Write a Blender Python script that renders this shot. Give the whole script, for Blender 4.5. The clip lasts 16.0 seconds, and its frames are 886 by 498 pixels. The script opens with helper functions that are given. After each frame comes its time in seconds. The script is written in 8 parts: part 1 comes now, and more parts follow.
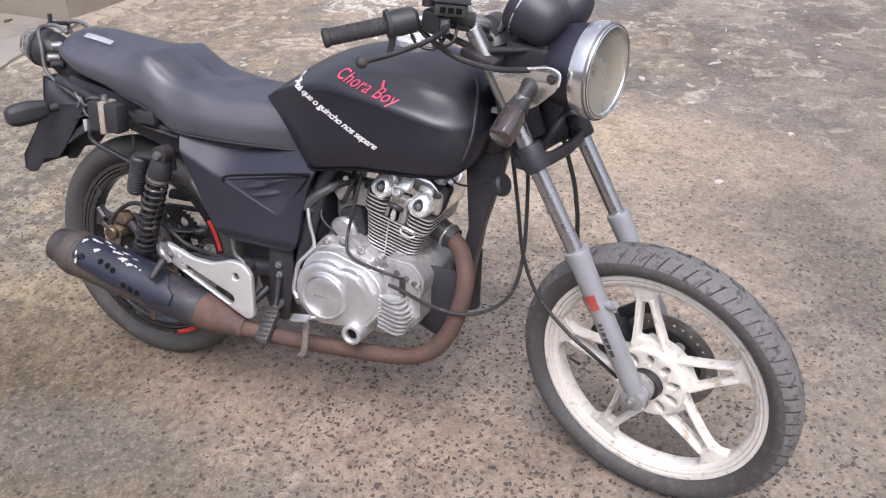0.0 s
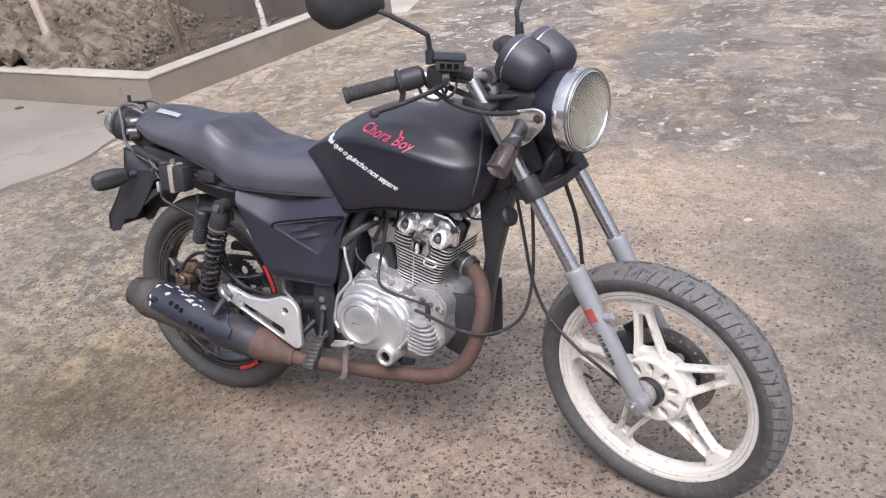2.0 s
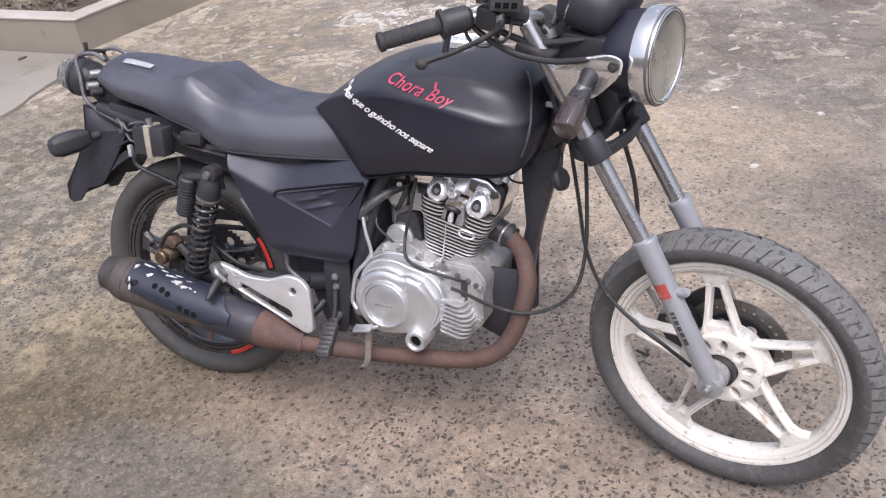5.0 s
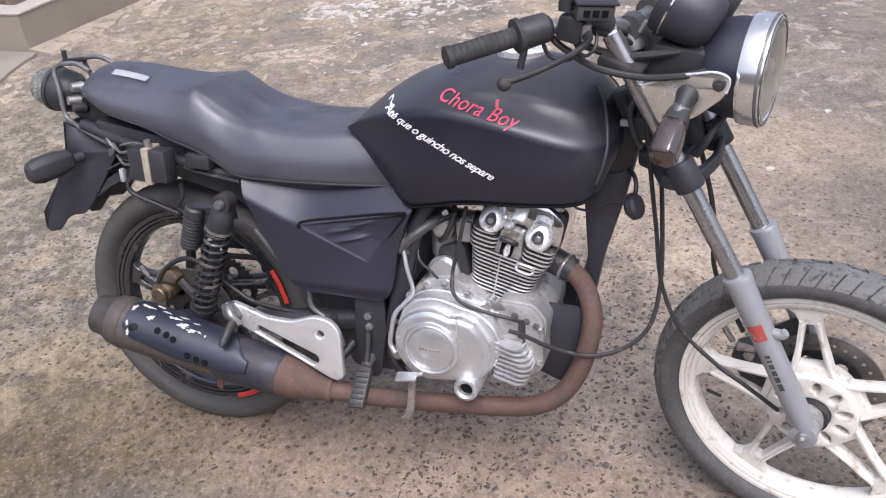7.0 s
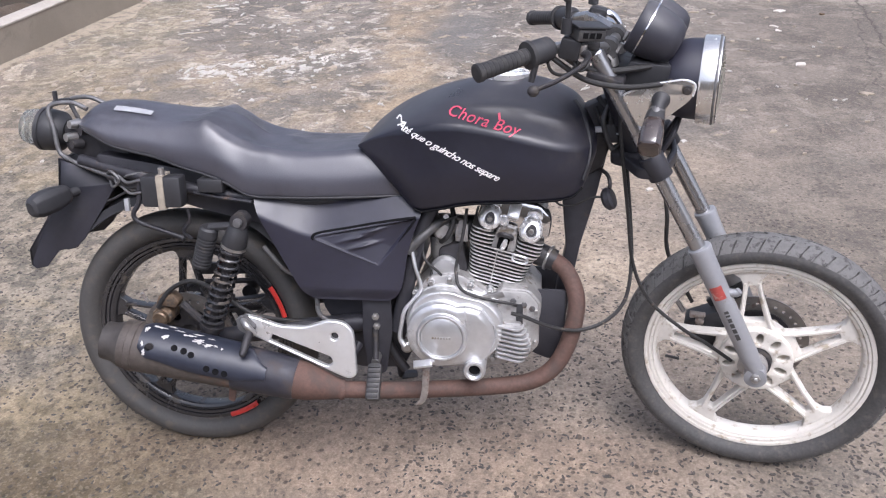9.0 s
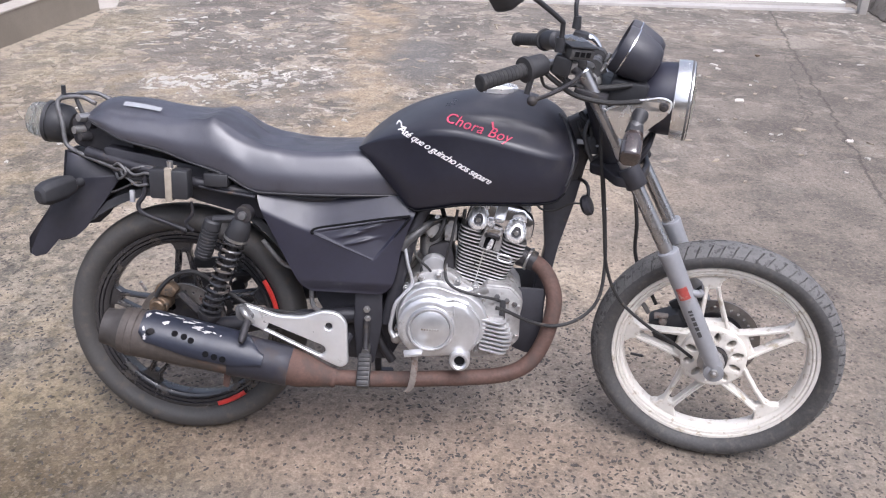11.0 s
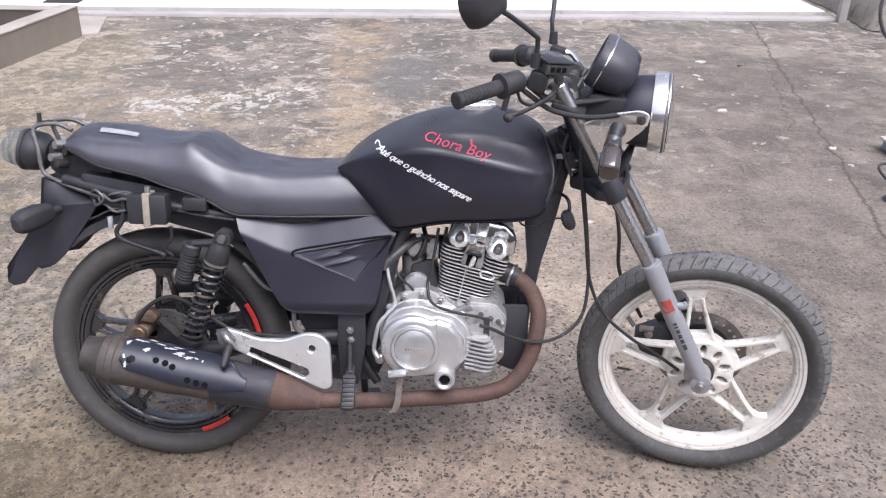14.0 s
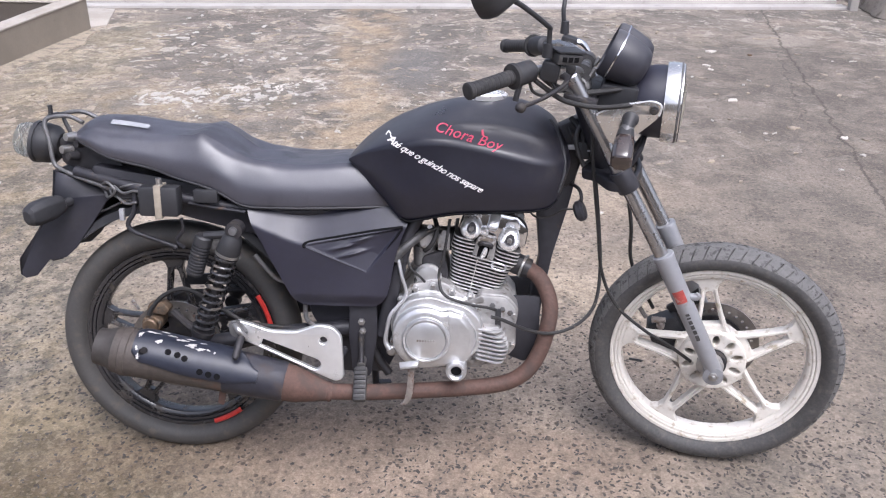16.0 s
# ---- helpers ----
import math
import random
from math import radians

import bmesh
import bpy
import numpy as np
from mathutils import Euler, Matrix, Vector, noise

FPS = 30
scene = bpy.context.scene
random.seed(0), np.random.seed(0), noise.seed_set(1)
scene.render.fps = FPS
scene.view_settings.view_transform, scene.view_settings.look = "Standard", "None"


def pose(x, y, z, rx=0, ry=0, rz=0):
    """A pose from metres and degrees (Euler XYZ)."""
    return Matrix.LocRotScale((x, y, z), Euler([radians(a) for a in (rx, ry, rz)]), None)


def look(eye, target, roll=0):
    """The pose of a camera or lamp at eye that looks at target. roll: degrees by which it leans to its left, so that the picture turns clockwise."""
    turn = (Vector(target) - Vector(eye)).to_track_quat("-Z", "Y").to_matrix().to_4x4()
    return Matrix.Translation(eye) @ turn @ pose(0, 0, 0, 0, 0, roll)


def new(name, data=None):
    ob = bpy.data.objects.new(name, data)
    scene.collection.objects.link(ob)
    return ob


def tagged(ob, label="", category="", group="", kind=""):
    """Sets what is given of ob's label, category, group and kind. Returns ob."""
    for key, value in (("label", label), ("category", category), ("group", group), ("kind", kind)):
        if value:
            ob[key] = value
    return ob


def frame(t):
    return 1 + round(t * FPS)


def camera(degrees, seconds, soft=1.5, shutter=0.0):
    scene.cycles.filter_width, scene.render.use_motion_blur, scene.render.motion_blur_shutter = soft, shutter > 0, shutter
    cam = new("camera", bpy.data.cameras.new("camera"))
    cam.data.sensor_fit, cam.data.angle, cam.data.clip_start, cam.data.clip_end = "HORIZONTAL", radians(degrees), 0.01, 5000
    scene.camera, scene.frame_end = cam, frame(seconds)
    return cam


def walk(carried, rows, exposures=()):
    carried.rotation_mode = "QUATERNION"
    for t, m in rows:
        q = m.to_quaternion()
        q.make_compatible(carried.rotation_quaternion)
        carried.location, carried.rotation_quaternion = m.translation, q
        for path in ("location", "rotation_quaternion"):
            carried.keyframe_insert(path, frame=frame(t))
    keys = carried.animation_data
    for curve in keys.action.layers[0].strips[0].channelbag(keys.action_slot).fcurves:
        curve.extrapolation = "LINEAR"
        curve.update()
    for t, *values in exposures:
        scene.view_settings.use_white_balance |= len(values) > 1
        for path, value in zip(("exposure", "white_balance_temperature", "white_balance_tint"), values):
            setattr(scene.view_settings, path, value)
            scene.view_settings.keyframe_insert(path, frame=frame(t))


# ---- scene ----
cam = camera(54.9, 16.0, soft=1.15)
# seconds, eye, target, roll
ROWS = [
    (0, (1.490, -1.363, 1.460), (0.770, 0.168, 0.394), -1.9),
    (0.5, (1.536, -1.455, 1.481), (0.811, 0.127, 0.496), -1.7),
    (1, (1.626, -1.515, 1.484), (0.835, 0.054, 0.529), -2.2),
    (1.5, (1.683, -1.532, 1.486), (0.786, 0.006, 0.577), -4.9),
    (2, (1.722, -1.525, 1.480), (0.804, 0.004, 0.576), -6.9),
    (2.5, (1.713, -1.506, 1.477), (0.803, 0.029, 0.574), -6.7),
    (3, (1.673, -1.514, 1.471), (0.795, 0.032, 0.555), -5.7),
    (3.2, (1.634, -1.518, 1.472), (0.765, 0.021, 0.535), -4.9),
    (5.3, (1.383, -1.330, 1.440), (0.661, 0.215, 0.396), -7.0),
    (5.5, (1.392, -1.275, 1.444), (0.632, 0.283, 0.449), -8.6),
    (6, (1.389, -1.234, 1.427), (0.563, 0.285, 0.422), -9.8),
    (6.5, (1.302, -1.244, 1.426), (0.496, 0.264, 0.388), -7.9),
    (7, (1.107, -1.263, 1.429), (0.496, 0.303, 0.346), -5.1),
    (7.5, (0.965, -1.294, 1.436), (0.603, 0.310, 0.297), -2.2),
    (8, (0.932, -1.395, 1.445), (0.763, 0.285, 0.374), -0.3),
    (8.5, (0.868, -1.536, 1.444), (0.629, 0.174, 0.436), -5.3),
    (9, (0.816, -1.593, 1.449), (0.593, 0.140, 0.477), -2.0),
    (9.2, (0.785, -1.610, 1.452), (0.597, 0.142, 0.506), -0.8),
    (11.3, (0.701, -1.761, 1.457), (0.634, 0.017, 0.544), 2.1),
    (11.5, (0.720, -1.761, 1.454), (0.632, 0.020, 0.546), 1.6),
    (12, (0.732, -1.747, 1.457), (0.599, 0.050, 0.589), 0.4),
    (12.5, (0.730, -1.734, 1.456), (0.633, 0.057, 0.570), 0.6),
    (13, (0.727, -1.728, 1.455), (0.657, 0.061, 0.564), 0.8),
    (13.5, (0.724, -1.734, 1.459), (0.663, 0.066, 0.588), 1.0),
    (14, (0.723, -1.743, 1.457), (0.673, 0.051, 0.576), 0.9),
    (14.5, (0.722, -1.739, 1.458), (0.672, 0.052, 0.571), 0.9),
    (15, (0.720, -1.741, 1.455), (0.662, 0.049, 0.565), 0.8),
    (15.5, (0.716, -1.739, 1.456), (0.654, 0.047, 0.559), 0.6),
    (16, (0.715, -1.739, 1.455), (0.647, 0.046, 0.555), 0.5),
]
walk(cam, [(t, look(e, g, r)) for t, e, g, r in ROWS], exposures=[(0.0, 0.57, 6090, 16), (3.0, 0.55, 6050, 16), (6.5, 0.57, 5980, 16), (9.0, 0.58, 5930, 16), (16.0, 0.60, 5920, 16)])

# ---- daylight: bright overcast sky ----
world = bpy.data.worlds.new("overcast_sky")
scene.world = world
world.use_nodes = True
wn = world.node_tree
wn.nodes.clear()
sky = wn.nodes.new("ShaderNodeTexSky")
sky.sky_type = 'NISHITA'
sky.sun_disc = False
sky.sun_elevation = radians(62)
sky.sun_rotation = radians(148)
sky.dust_density = 6.0
sky.air_density = 1.0
sky.ozone_density = 0.6
hsv = wn.nodes.new("ShaderNodeHueSaturation")
hsv.inputs["Saturation"].default_value = 0.5
bgn = wn.nodes.new("ShaderNodeBackground")
bgn.inputs["Strength"].default_value = 0.15
won = wn.nodes.new("ShaderNodeOutputWorld")
wn.links.new(sky.outputs[0], hsv.inputs["Color"])
wn.links.new(hsv.outputs[0], bgn.inputs[0])
wn.links.new(bgn.outputs[0], won.inputs[0])

sun_data = bpy.data.lights.new("sun", 'SUN')
sun_data.energy = 1.5
sun_data.angle = radians(35)
sun_data.color = (1.0, 0.975, 0.94)
sun_lamp = new("sun", sun_data)
sun_lamp.matrix_world = look((2.4, -4.6, 8.2), (0.5, 0.2, 0.0))

# ---- materials ----
def mat(name, color, rough=0.5, metal=0.0, vary=0.15, scale=6.0, fine=60.0, bump=0.0, dirt=None, dirt_amount=0.0,
        dirt_scale=9.0, rough_vary=0.1, coat=0.0, spec=0.5, dirt_rough=0.85, per_object=0.0):
    """A surface with colour variation at two scales, fine relief and patches of dirt or wear."""
    m = bpy.data.materials.new(name)
    m.use_nodes = True
    nt = m.node_tree
    N, K = nt.nodes, nt.links
    b = N["Principled BSDF"]
    b.inputs["Metallic"].default_value = metal
    b.inputs["Coat Weight"].default_value = coat
    b.inputs["Coat Roughness"].default_value = 0.12
    b.inputs["Specular IOR Level"].default_value = spec
    co = N.new("ShaderNodeTexCoord")
    def noise_tex(sc, det=5.0, ro=0.6):
        t = N.new("ShaderNodeTexNoise")
        t.inputs["Scale"].default_value = sc
        t.inputs["Detail"].default_value = det
        t.inputs["Roughness"].default_value = ro
        K.new(co.outputs["Object"], t.inputs["Vector"])
        return t
    n1, n2 = noise_tex(scale), noise_tex(fine, 3.0)
    add = N.new("ShaderNodeMath"); add.operation = 'ADD'
    K.new(n1.outputs["Fac"], add.inputs[0]); K.new(n2.outputs["Fac"], add.inputs[1])
    last = add.outputs[0]
    if per_object:
        info = N.new("ShaderNodeObjectInfo")
        ma = N.new("ShaderNodeMath"); ma.operation = 'MULTIPLY_ADD'
        K.new(info.outputs["Random"], ma.inputs[0]); ma.inputs[1].default_value = per_object
        K.new(last, ma.inputs[2]); last = ma.outputs[0]
    mr = N.new("ShaderNodeMapRange")
    mr.inputs["From Min"].default_value, mr.inputs["From Max"].default_value = 0.6, 1.4 + per_object
    K.new(last, mr.inputs["Value"])
    lo = [max(0.0, c * (1 - vary)) for c in color]; hi = [min(1.0, c * (1 + vary)) for c in color]
    mix = N.new("ShaderNodeMix"); mix.data_type = 'RGBA'
    mix.inputs["A"].default_value = (*lo, 1); mix.inputs["B"].default_value = (*hi, 1)
    K.new(mr.outputs[0], mix.inputs["Factor"])
    out = mix.outputs["Result"]
    rr = N.new("ShaderNodeMapRange")
    rr.inputs["From Min"].default_value, rr.inputs["From Max"].default_value = 0.3, 0.7
    rr.inputs["To Min"].default_value, rr.inputs["To Max"].default_value = max(0.02, rough - rough_vary), min(1, rough + rough_vary)
    K.new(n1.outputs["Fac"], rr.inputs["Value"])
    rout = rr.outputs[0]
    if dirt:
        n3 = noise_tex(dirt_scale, 8.0, 0.65)
        dm = N.new("ShaderNodeMapRange"); dm.interpolation_type = 'SMOOTHSTEP'
        edge = 0.72 - 0.5 * dirt_amount
        dm.inputs["From Min"].default_value, dm.inputs["From Max"].default_value = edge - 0.06, edge + 0.10
        K.new(n3.outputs["Fac"], dm.inputs["Value"])
        m2 = N.new("ShaderNodeMix"); m2.data_type = 'RGBA'
        K.new(dm.outputs[0], m2.inputs["Factor"]); K.new(out, m2.inputs["A"]); m2.inputs["B"].default_value = (*dirt, 1)
        out = m2.outputs["Result"]
        m3 = N.new("ShaderNodeMix")
        K.new(dm.outputs[0], m3.inputs["Factor"]); K.new(rout, m3.inputs["A"]); m3.inputs["B"].default_value = dirt_rough
        rout = m3.outputs["Result"]
        if metal:
            m4 = N.new("ShaderNodeMapRange")
            m4.inputs["To Min"].default_value, m4.inputs["To Max"].default_value = metal, 0.0
            K.new(dm.outputs[0], m4.inputs["Value"]); K.new(m4.outputs[0], b.inputs["Metallic"])
    K.new(out, b.inputs["Base Color"]); K.new(rout, b.inputs["Roughness"])
    if bump:
        bp = N.new("ShaderNodeBump"); bp.inputs["Strength"].default_value = bump; bp.inputs["Distance"].default_value = 0.002
        K.new(add.outputs[0], bp.inputs["Height"]); K.new(bp.outputs[0], b.inputs["Normal"])
    return m

DUST = (0.16, 0.125, 0.095)
M_TANK = mat("satin_black_paint", (0.0098, 0.0098, 0.0185), 0.37, spec=0.72, vary=0.3, scale=5, bump=0.03, dirt=(0.036, 0.033, 0.035), dirt_amount=0.28, dirt_scale=4, dirt_rough=0.5)
M_PANEL = mat("panel_black_plastic", (0.0122, 0.0118, 0.0245), 0.45, spec=0.9, vary=0.3, scale=7, bump=0.04, dirt=(0.03, 0.028, 0.034), dirt_amount=0.05, dirt_rough=0.45)
M_SEAT = mat("black_vinyl", (0.053, 0.053, 0.068), 0.42, spec=1.0, vary=0.3, scale=6, fine=500, bump=0.12, dirt=(0.035, 0.034, 0.044), dirt_amount=0.28, dirt_scale=7, dirt_rough=0.5)
M_BLACK = mat("black_plastic", (0.027, 0.027, 0.030), 0.5, vary=0.3, dirt=DUST, dirt_amount=0.1, bump=0.05)
M_FRAME = mat("black_frame_paint", (0.027, 0.0265, 0.032), 0.45, vary=0.3, dirt=(0.09, 0.06, 0.045), dirt_amount=0.18, dirt_scale=25)
M_RUBBER = mat("tyre_rubber", (0.064, 0.062, 0.062), 0.66, vary=0.34, scale=9, fine=160, dirt=(0.105, 0.098, 0.09), dirt_amount=0.30, dirt_scale=50, bump=0.15)
M_OLDRUBBER = mat("dark_tyre_rubber", (0.060, 0.057, 0.055), 0.62, vary=0.16, scale=9, fine=160, dirt=(0.098, 0.086, 0.074), dirt_amount=0.30, dirt_scale=26, bump=0.12)
M_TREAD = mat("worn_skylit_tread", (0.135, 0.131, 0.128), 0.72, vary=0.35, scale=30, dirt=(0.055, 0.053, 0.052), dirt_amount=0.36, dirt_scale=60, bump=0.2)
M_GRIP = mat("grip_rubber", (0.032, 0.031, 0.032), 0.7, vary=0.3, dirt=(0.06, 0.055, 0.05), dirt_amount=0.25, dirt_scale=30, bump=0.2)
M_WHITE = mat("worn_white_paint", (0.68, 0.645, 0.59), 0.45, vary=0.08, scale=12, dirt=(0.43, 0.37, 0.29), dirt_amount=0.26, dirt_scale=45, bump=0.08, dirt_rough=0.7)
M_RIMBLACK = mat("black_rim_paint", (0.023, 0.0225, 0.025), 0.20, spec=0.9, vary=0.3, dirt=(0.07, 0.055, 0.042), dirt_amount=0.22, dirt_scale=20)
M_ALU = mat("cast_aluminium", (0.66, 0.66, 0.665), 0.40, 0.85, vary=0.1, scale=14, dirt=(0.25, 0.23, 0.205), dirt_amount=0.16, dirt_scale=20, bump=0.1, dirt_rough=0.6)
M_ALUDULL = mat("dull_aluminium", (0.44, 0.43, 0.42), 0.5, 0.75, vary=0.2, scale=20, dirt=(0.13, 0.105, 0.08), dirt_amount=0.3, dirt_scale=26, bump=0.15)
M_FIN = mat("fin_aluminium", (0.78, 0.77, 0.76), 0.36, 0.8, vary=0.12, scale=30, dirt=(0.22, 0.20, 0.18), dirt_amount=0.14, dirt_scale=30)
M_CHROME = mat("chrome", (0.78, 0.78, 0.79), 0.10, 1.0, vary=0.04, scale=20, rough_vary=0.05, dirt=(0.30, 0.24, 0.18), dirt_amount=0.04, dirt_scale=40)
M_STEEL = mat("scuffed_steel", (0.42, 0.41, 0.40), 0.38, 0.9, vary=0.15, scale=20, dirt=(0.14, 0.08, 0.05), dirt_amount=0.2, dirt_scale=40)
M_LEG = mat("silver_fork_paint", (0.31, 0.315, 0.33), 0.42, 0.35, vary=0.08, scale=10, dirt=(0.20, 0.18, 0.16), dirt_amount=0.12, dirt_scale=20, bump=0.04)
M_TUBE = mat("worn_fork_chrome", (0.40, 0.395, 0.40), 0.28, 0.9, vary=0.08, scale=10, dirt=(0.16, 0.12, 0.09), dirt_amount=0.02, dirt_scale=14)
M_RUST = mat("rusty_exhaust_steel", (0.098, 0.056, 0.044), 0.72, 0.1, vary=0.35, scale=16, fine=120, dirt=(0.075, 0.05, 0.042), dirt_amount=0.34, dirt_scale=18, bump=0.25)
M_MUFFLER = mat("burnt_muffler_steel", (0.072, 0.060, 0.053), 0.60, 0.15, vary=0.35, scale=12, fine=90, dirt=(0.11, 0.068, 0.050), dirt_amount=0.26, dirt_scale=9, bump=0.2)
M_NAVY = mat("flaking_navy_paint", (0.020, 0.023, 0.036), 0.40, vary=0.25, scale=8, dirt=(0.06, 0.05, 0.05), dirt_amount=0.15, dirt_scale=20, bump=0.08)
M_CHIP = mat("bare_primer", (0.50, 0.485, 0.46), 0.6, vary=0.15, scale=40)
M_RED = mat("red_reflector", (0.50, 0.040, 0.032), 0.35, vary=0.15, scale=40)
M_REDTXT = mat("red_vinyl_letter", (0.64, 0.085, 0.145), 0.4, vary=0.08, scale=40)
M_WHITETXT = mat("white_vinyl_letter", (0.80, 0.79, 0.77), 0.45, vary=0.05, scale=40)
M_BRASS = mat("grimy_brass_caliper", (0.17, 0.12, 0.08), 0.5, 0.6, vary=0.4, scale=30, dirt=(0.06, 0.05, 0.042), dirt_amount=0.34, dirt_scale=40)
M_DISC = mat("brake_disc_steel", (0.26, 0.24, 0.225), 0.42, 0.8, vary=0.2, scale=30, dirt=(0.10, 0.06, 0.045), dirt_amount=0.3, dirt_scale=30)
M_DARK = mat("oily_black_metal", (0.036, 0.034, 0.037), 0.5, 0.3, vary=0.4, dirt=(0.06, 0.05, 0.04), dirt_amount=0.25, dirt_scale=30)
M_AMBER = mat("smoked_amber_lens", (0.040, 0.027, 0.024), 0.22, spec=0.8, vary=0.25, scale=20, coat=0.9, dirt=(0.062, 0.052, 0.048), dirt_amount=0.2)
M_STRAP = mat("beige_strap", (0.31, 0.27, 0.215), 0.8, vary=0.15, scale=60)
M_LABEL = mat("pale_label", (0.34, 0.345, 0.36), 0.22, vary=0.1, scale=40, dirt=(0.2, 0.2, 0.21), dirt_amount=0.2)
M_CABLE = mat("black_cable", (0.022, 0.021, 0.021), 0.5, vary=0.2, dirt=DUST, dirt_amount=0.15, dirt_scale=40)
M_WIRE = mat("dull_grey_steel", (0.15, 0.148, 0.15), 0.5, 0.5, vary=0.25, scale=30, dirt=(0.07, 0.05, 0.04), dirt_amount=0.25, dirt_scale=40)
M_KNOB = mat("dull_dark_grey_paint", (0.060, 0.059, 0.060), 0.45, 0.2, vary=0.3, scale=30, dirt=(0.12, 0.11, 0.10), dirt_amount=0.22, dirt_scale=50)
M_INK = mat("matt_black_frame", (0.0250, 0.0245, 0.0300), 0.5, vary=0.25, scale=12, dirt=(0.04, 0.036, 0.034), dirt_amount=0.12, dirt_scale=20)
M_POD = mat("matt_blue_black_plastic", (0.027, 0.027, 0.036), 0.50, spec=0.55, vary=0.2, scale=9, bump=0.04, dirt=(0.042, 0.039, 0.041), dirt_amount=0.14)
M_HOLE = mat("dark_opening_and_shadow", (0.008, 0.008, 0.009), 0.9, spec=0.1, vary=0.2)
M_SLEEVE = mat("sooty_muffler_sleeve", (0.026, 0.026, 0.035), 0.48, 0.1, vary=0.35, scale=10, dirt=(0.06, 0.045, 0.04), dirt_amount=0.24, dirt_scale=10, bump=0.25)
M_TIP = mat("sooty_muffler_end", (0.050, 0.044, 0.041), 0.6, 0.1, vary=0.35, scale=12, dirt=(0.085, 0.06, 0.048), dirt_amount=0.25, dirt_scale=12, bump=0.2)
M_BRIGHT = mat("bright_cast_aluminium", (0.80, 0.80, 0.80), 0.34, 0.72, vary=0.06, scale=12, dirt=(0.30, 0.28, 0.26), dirt_amount=0.12, dirt_scale=16, bump=0.06)
M_SILVER = mat("silvered_reflector", (0.88, 0.86, 0.80), 0.26, 0.95, vary=0.03, scale=8)
M_REFLECT = mat("faded_orange_reflector", (0.36, 0.065, 0.055), 0.4, vary=0.2, scale=60, dirt=(0.42, 0.30, 0.25), dirt_amount=0.22, dirt_scale=70)
M_FINDARK = mat("shaded_fin_flank", (0.095, 0.092, 0.089), 0.6, 0.4, vary=0.35, scale=30)
M_POLISH = mat("polished_aluminium", (0.92, 0.92, 0.92), 0.30, 0.65, vary=0.04, scale=20, dirt=(0.30, 0.28, 0.25), dirt_amount=0.06, dirt_scale=50)
M_STRUT = mat("rusty_grey_steel", (0.25, 0.22, 0.20), 0.55, 0.4, vary=0.25, scale=30, dirt=(0.13, 0.08, 0.055), dirt_amount=0.3, dirt_scale=40)
M_EAR = mat("brushed_chrome", (0.82, 0.81, 0.79), 0.22, 0.92, vary=0.05, scale=20, dirt=(0.34, 0.30, 0.26), dirt_amount=0.08, dirt_scale=50)


def dust_and_sheen(m, color, amount, lo=0.55, hi=0.97, scale=11.0):
    """A film of dust plus painted sky sheen on the upward faces, thin and patchy."""
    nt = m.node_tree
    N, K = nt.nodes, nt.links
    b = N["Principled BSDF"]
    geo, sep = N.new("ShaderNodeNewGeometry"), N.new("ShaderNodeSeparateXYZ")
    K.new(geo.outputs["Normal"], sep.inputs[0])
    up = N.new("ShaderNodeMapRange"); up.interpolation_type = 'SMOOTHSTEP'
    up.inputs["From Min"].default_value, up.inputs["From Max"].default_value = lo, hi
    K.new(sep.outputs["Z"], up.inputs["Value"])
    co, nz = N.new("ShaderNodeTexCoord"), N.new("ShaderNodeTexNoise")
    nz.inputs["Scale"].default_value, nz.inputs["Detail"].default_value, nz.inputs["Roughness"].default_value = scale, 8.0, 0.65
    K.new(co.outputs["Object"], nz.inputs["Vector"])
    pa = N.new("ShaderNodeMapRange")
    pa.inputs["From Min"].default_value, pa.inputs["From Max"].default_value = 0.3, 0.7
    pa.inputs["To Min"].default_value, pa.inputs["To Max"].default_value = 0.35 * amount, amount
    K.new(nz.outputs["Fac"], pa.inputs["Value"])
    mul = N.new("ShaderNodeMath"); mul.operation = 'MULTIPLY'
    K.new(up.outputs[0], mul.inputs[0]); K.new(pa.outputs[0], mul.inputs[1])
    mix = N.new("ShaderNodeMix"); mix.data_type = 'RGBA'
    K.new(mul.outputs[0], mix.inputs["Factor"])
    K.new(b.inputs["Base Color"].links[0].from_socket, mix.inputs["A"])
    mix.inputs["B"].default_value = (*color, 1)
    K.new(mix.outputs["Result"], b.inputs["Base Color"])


dust_and_sheen(M_TANK, (0.12, 0.115, 0.118), 0.42, 0.72, 0.99, 8.0)
dust_and_sheen(M_POD, (0.13, 0.125, 0.13), 0.5, 0.3, 0.95)


def glass(name, color, rough=0.05, alpha=None):
    m = bpy.data.materials.new(name)
    m.use_nodes = True
    b = m.node_tree.nodes["Principled BSDF"]
    b.inputs["Base Color"].default_value = (*color, 1)
    b.inputs["Roughness"].default_value = rough
    b.inputs["Transmission Weight"].default_value = 1.0
    b.inputs["IOR"].default_value = 1.45
    return m

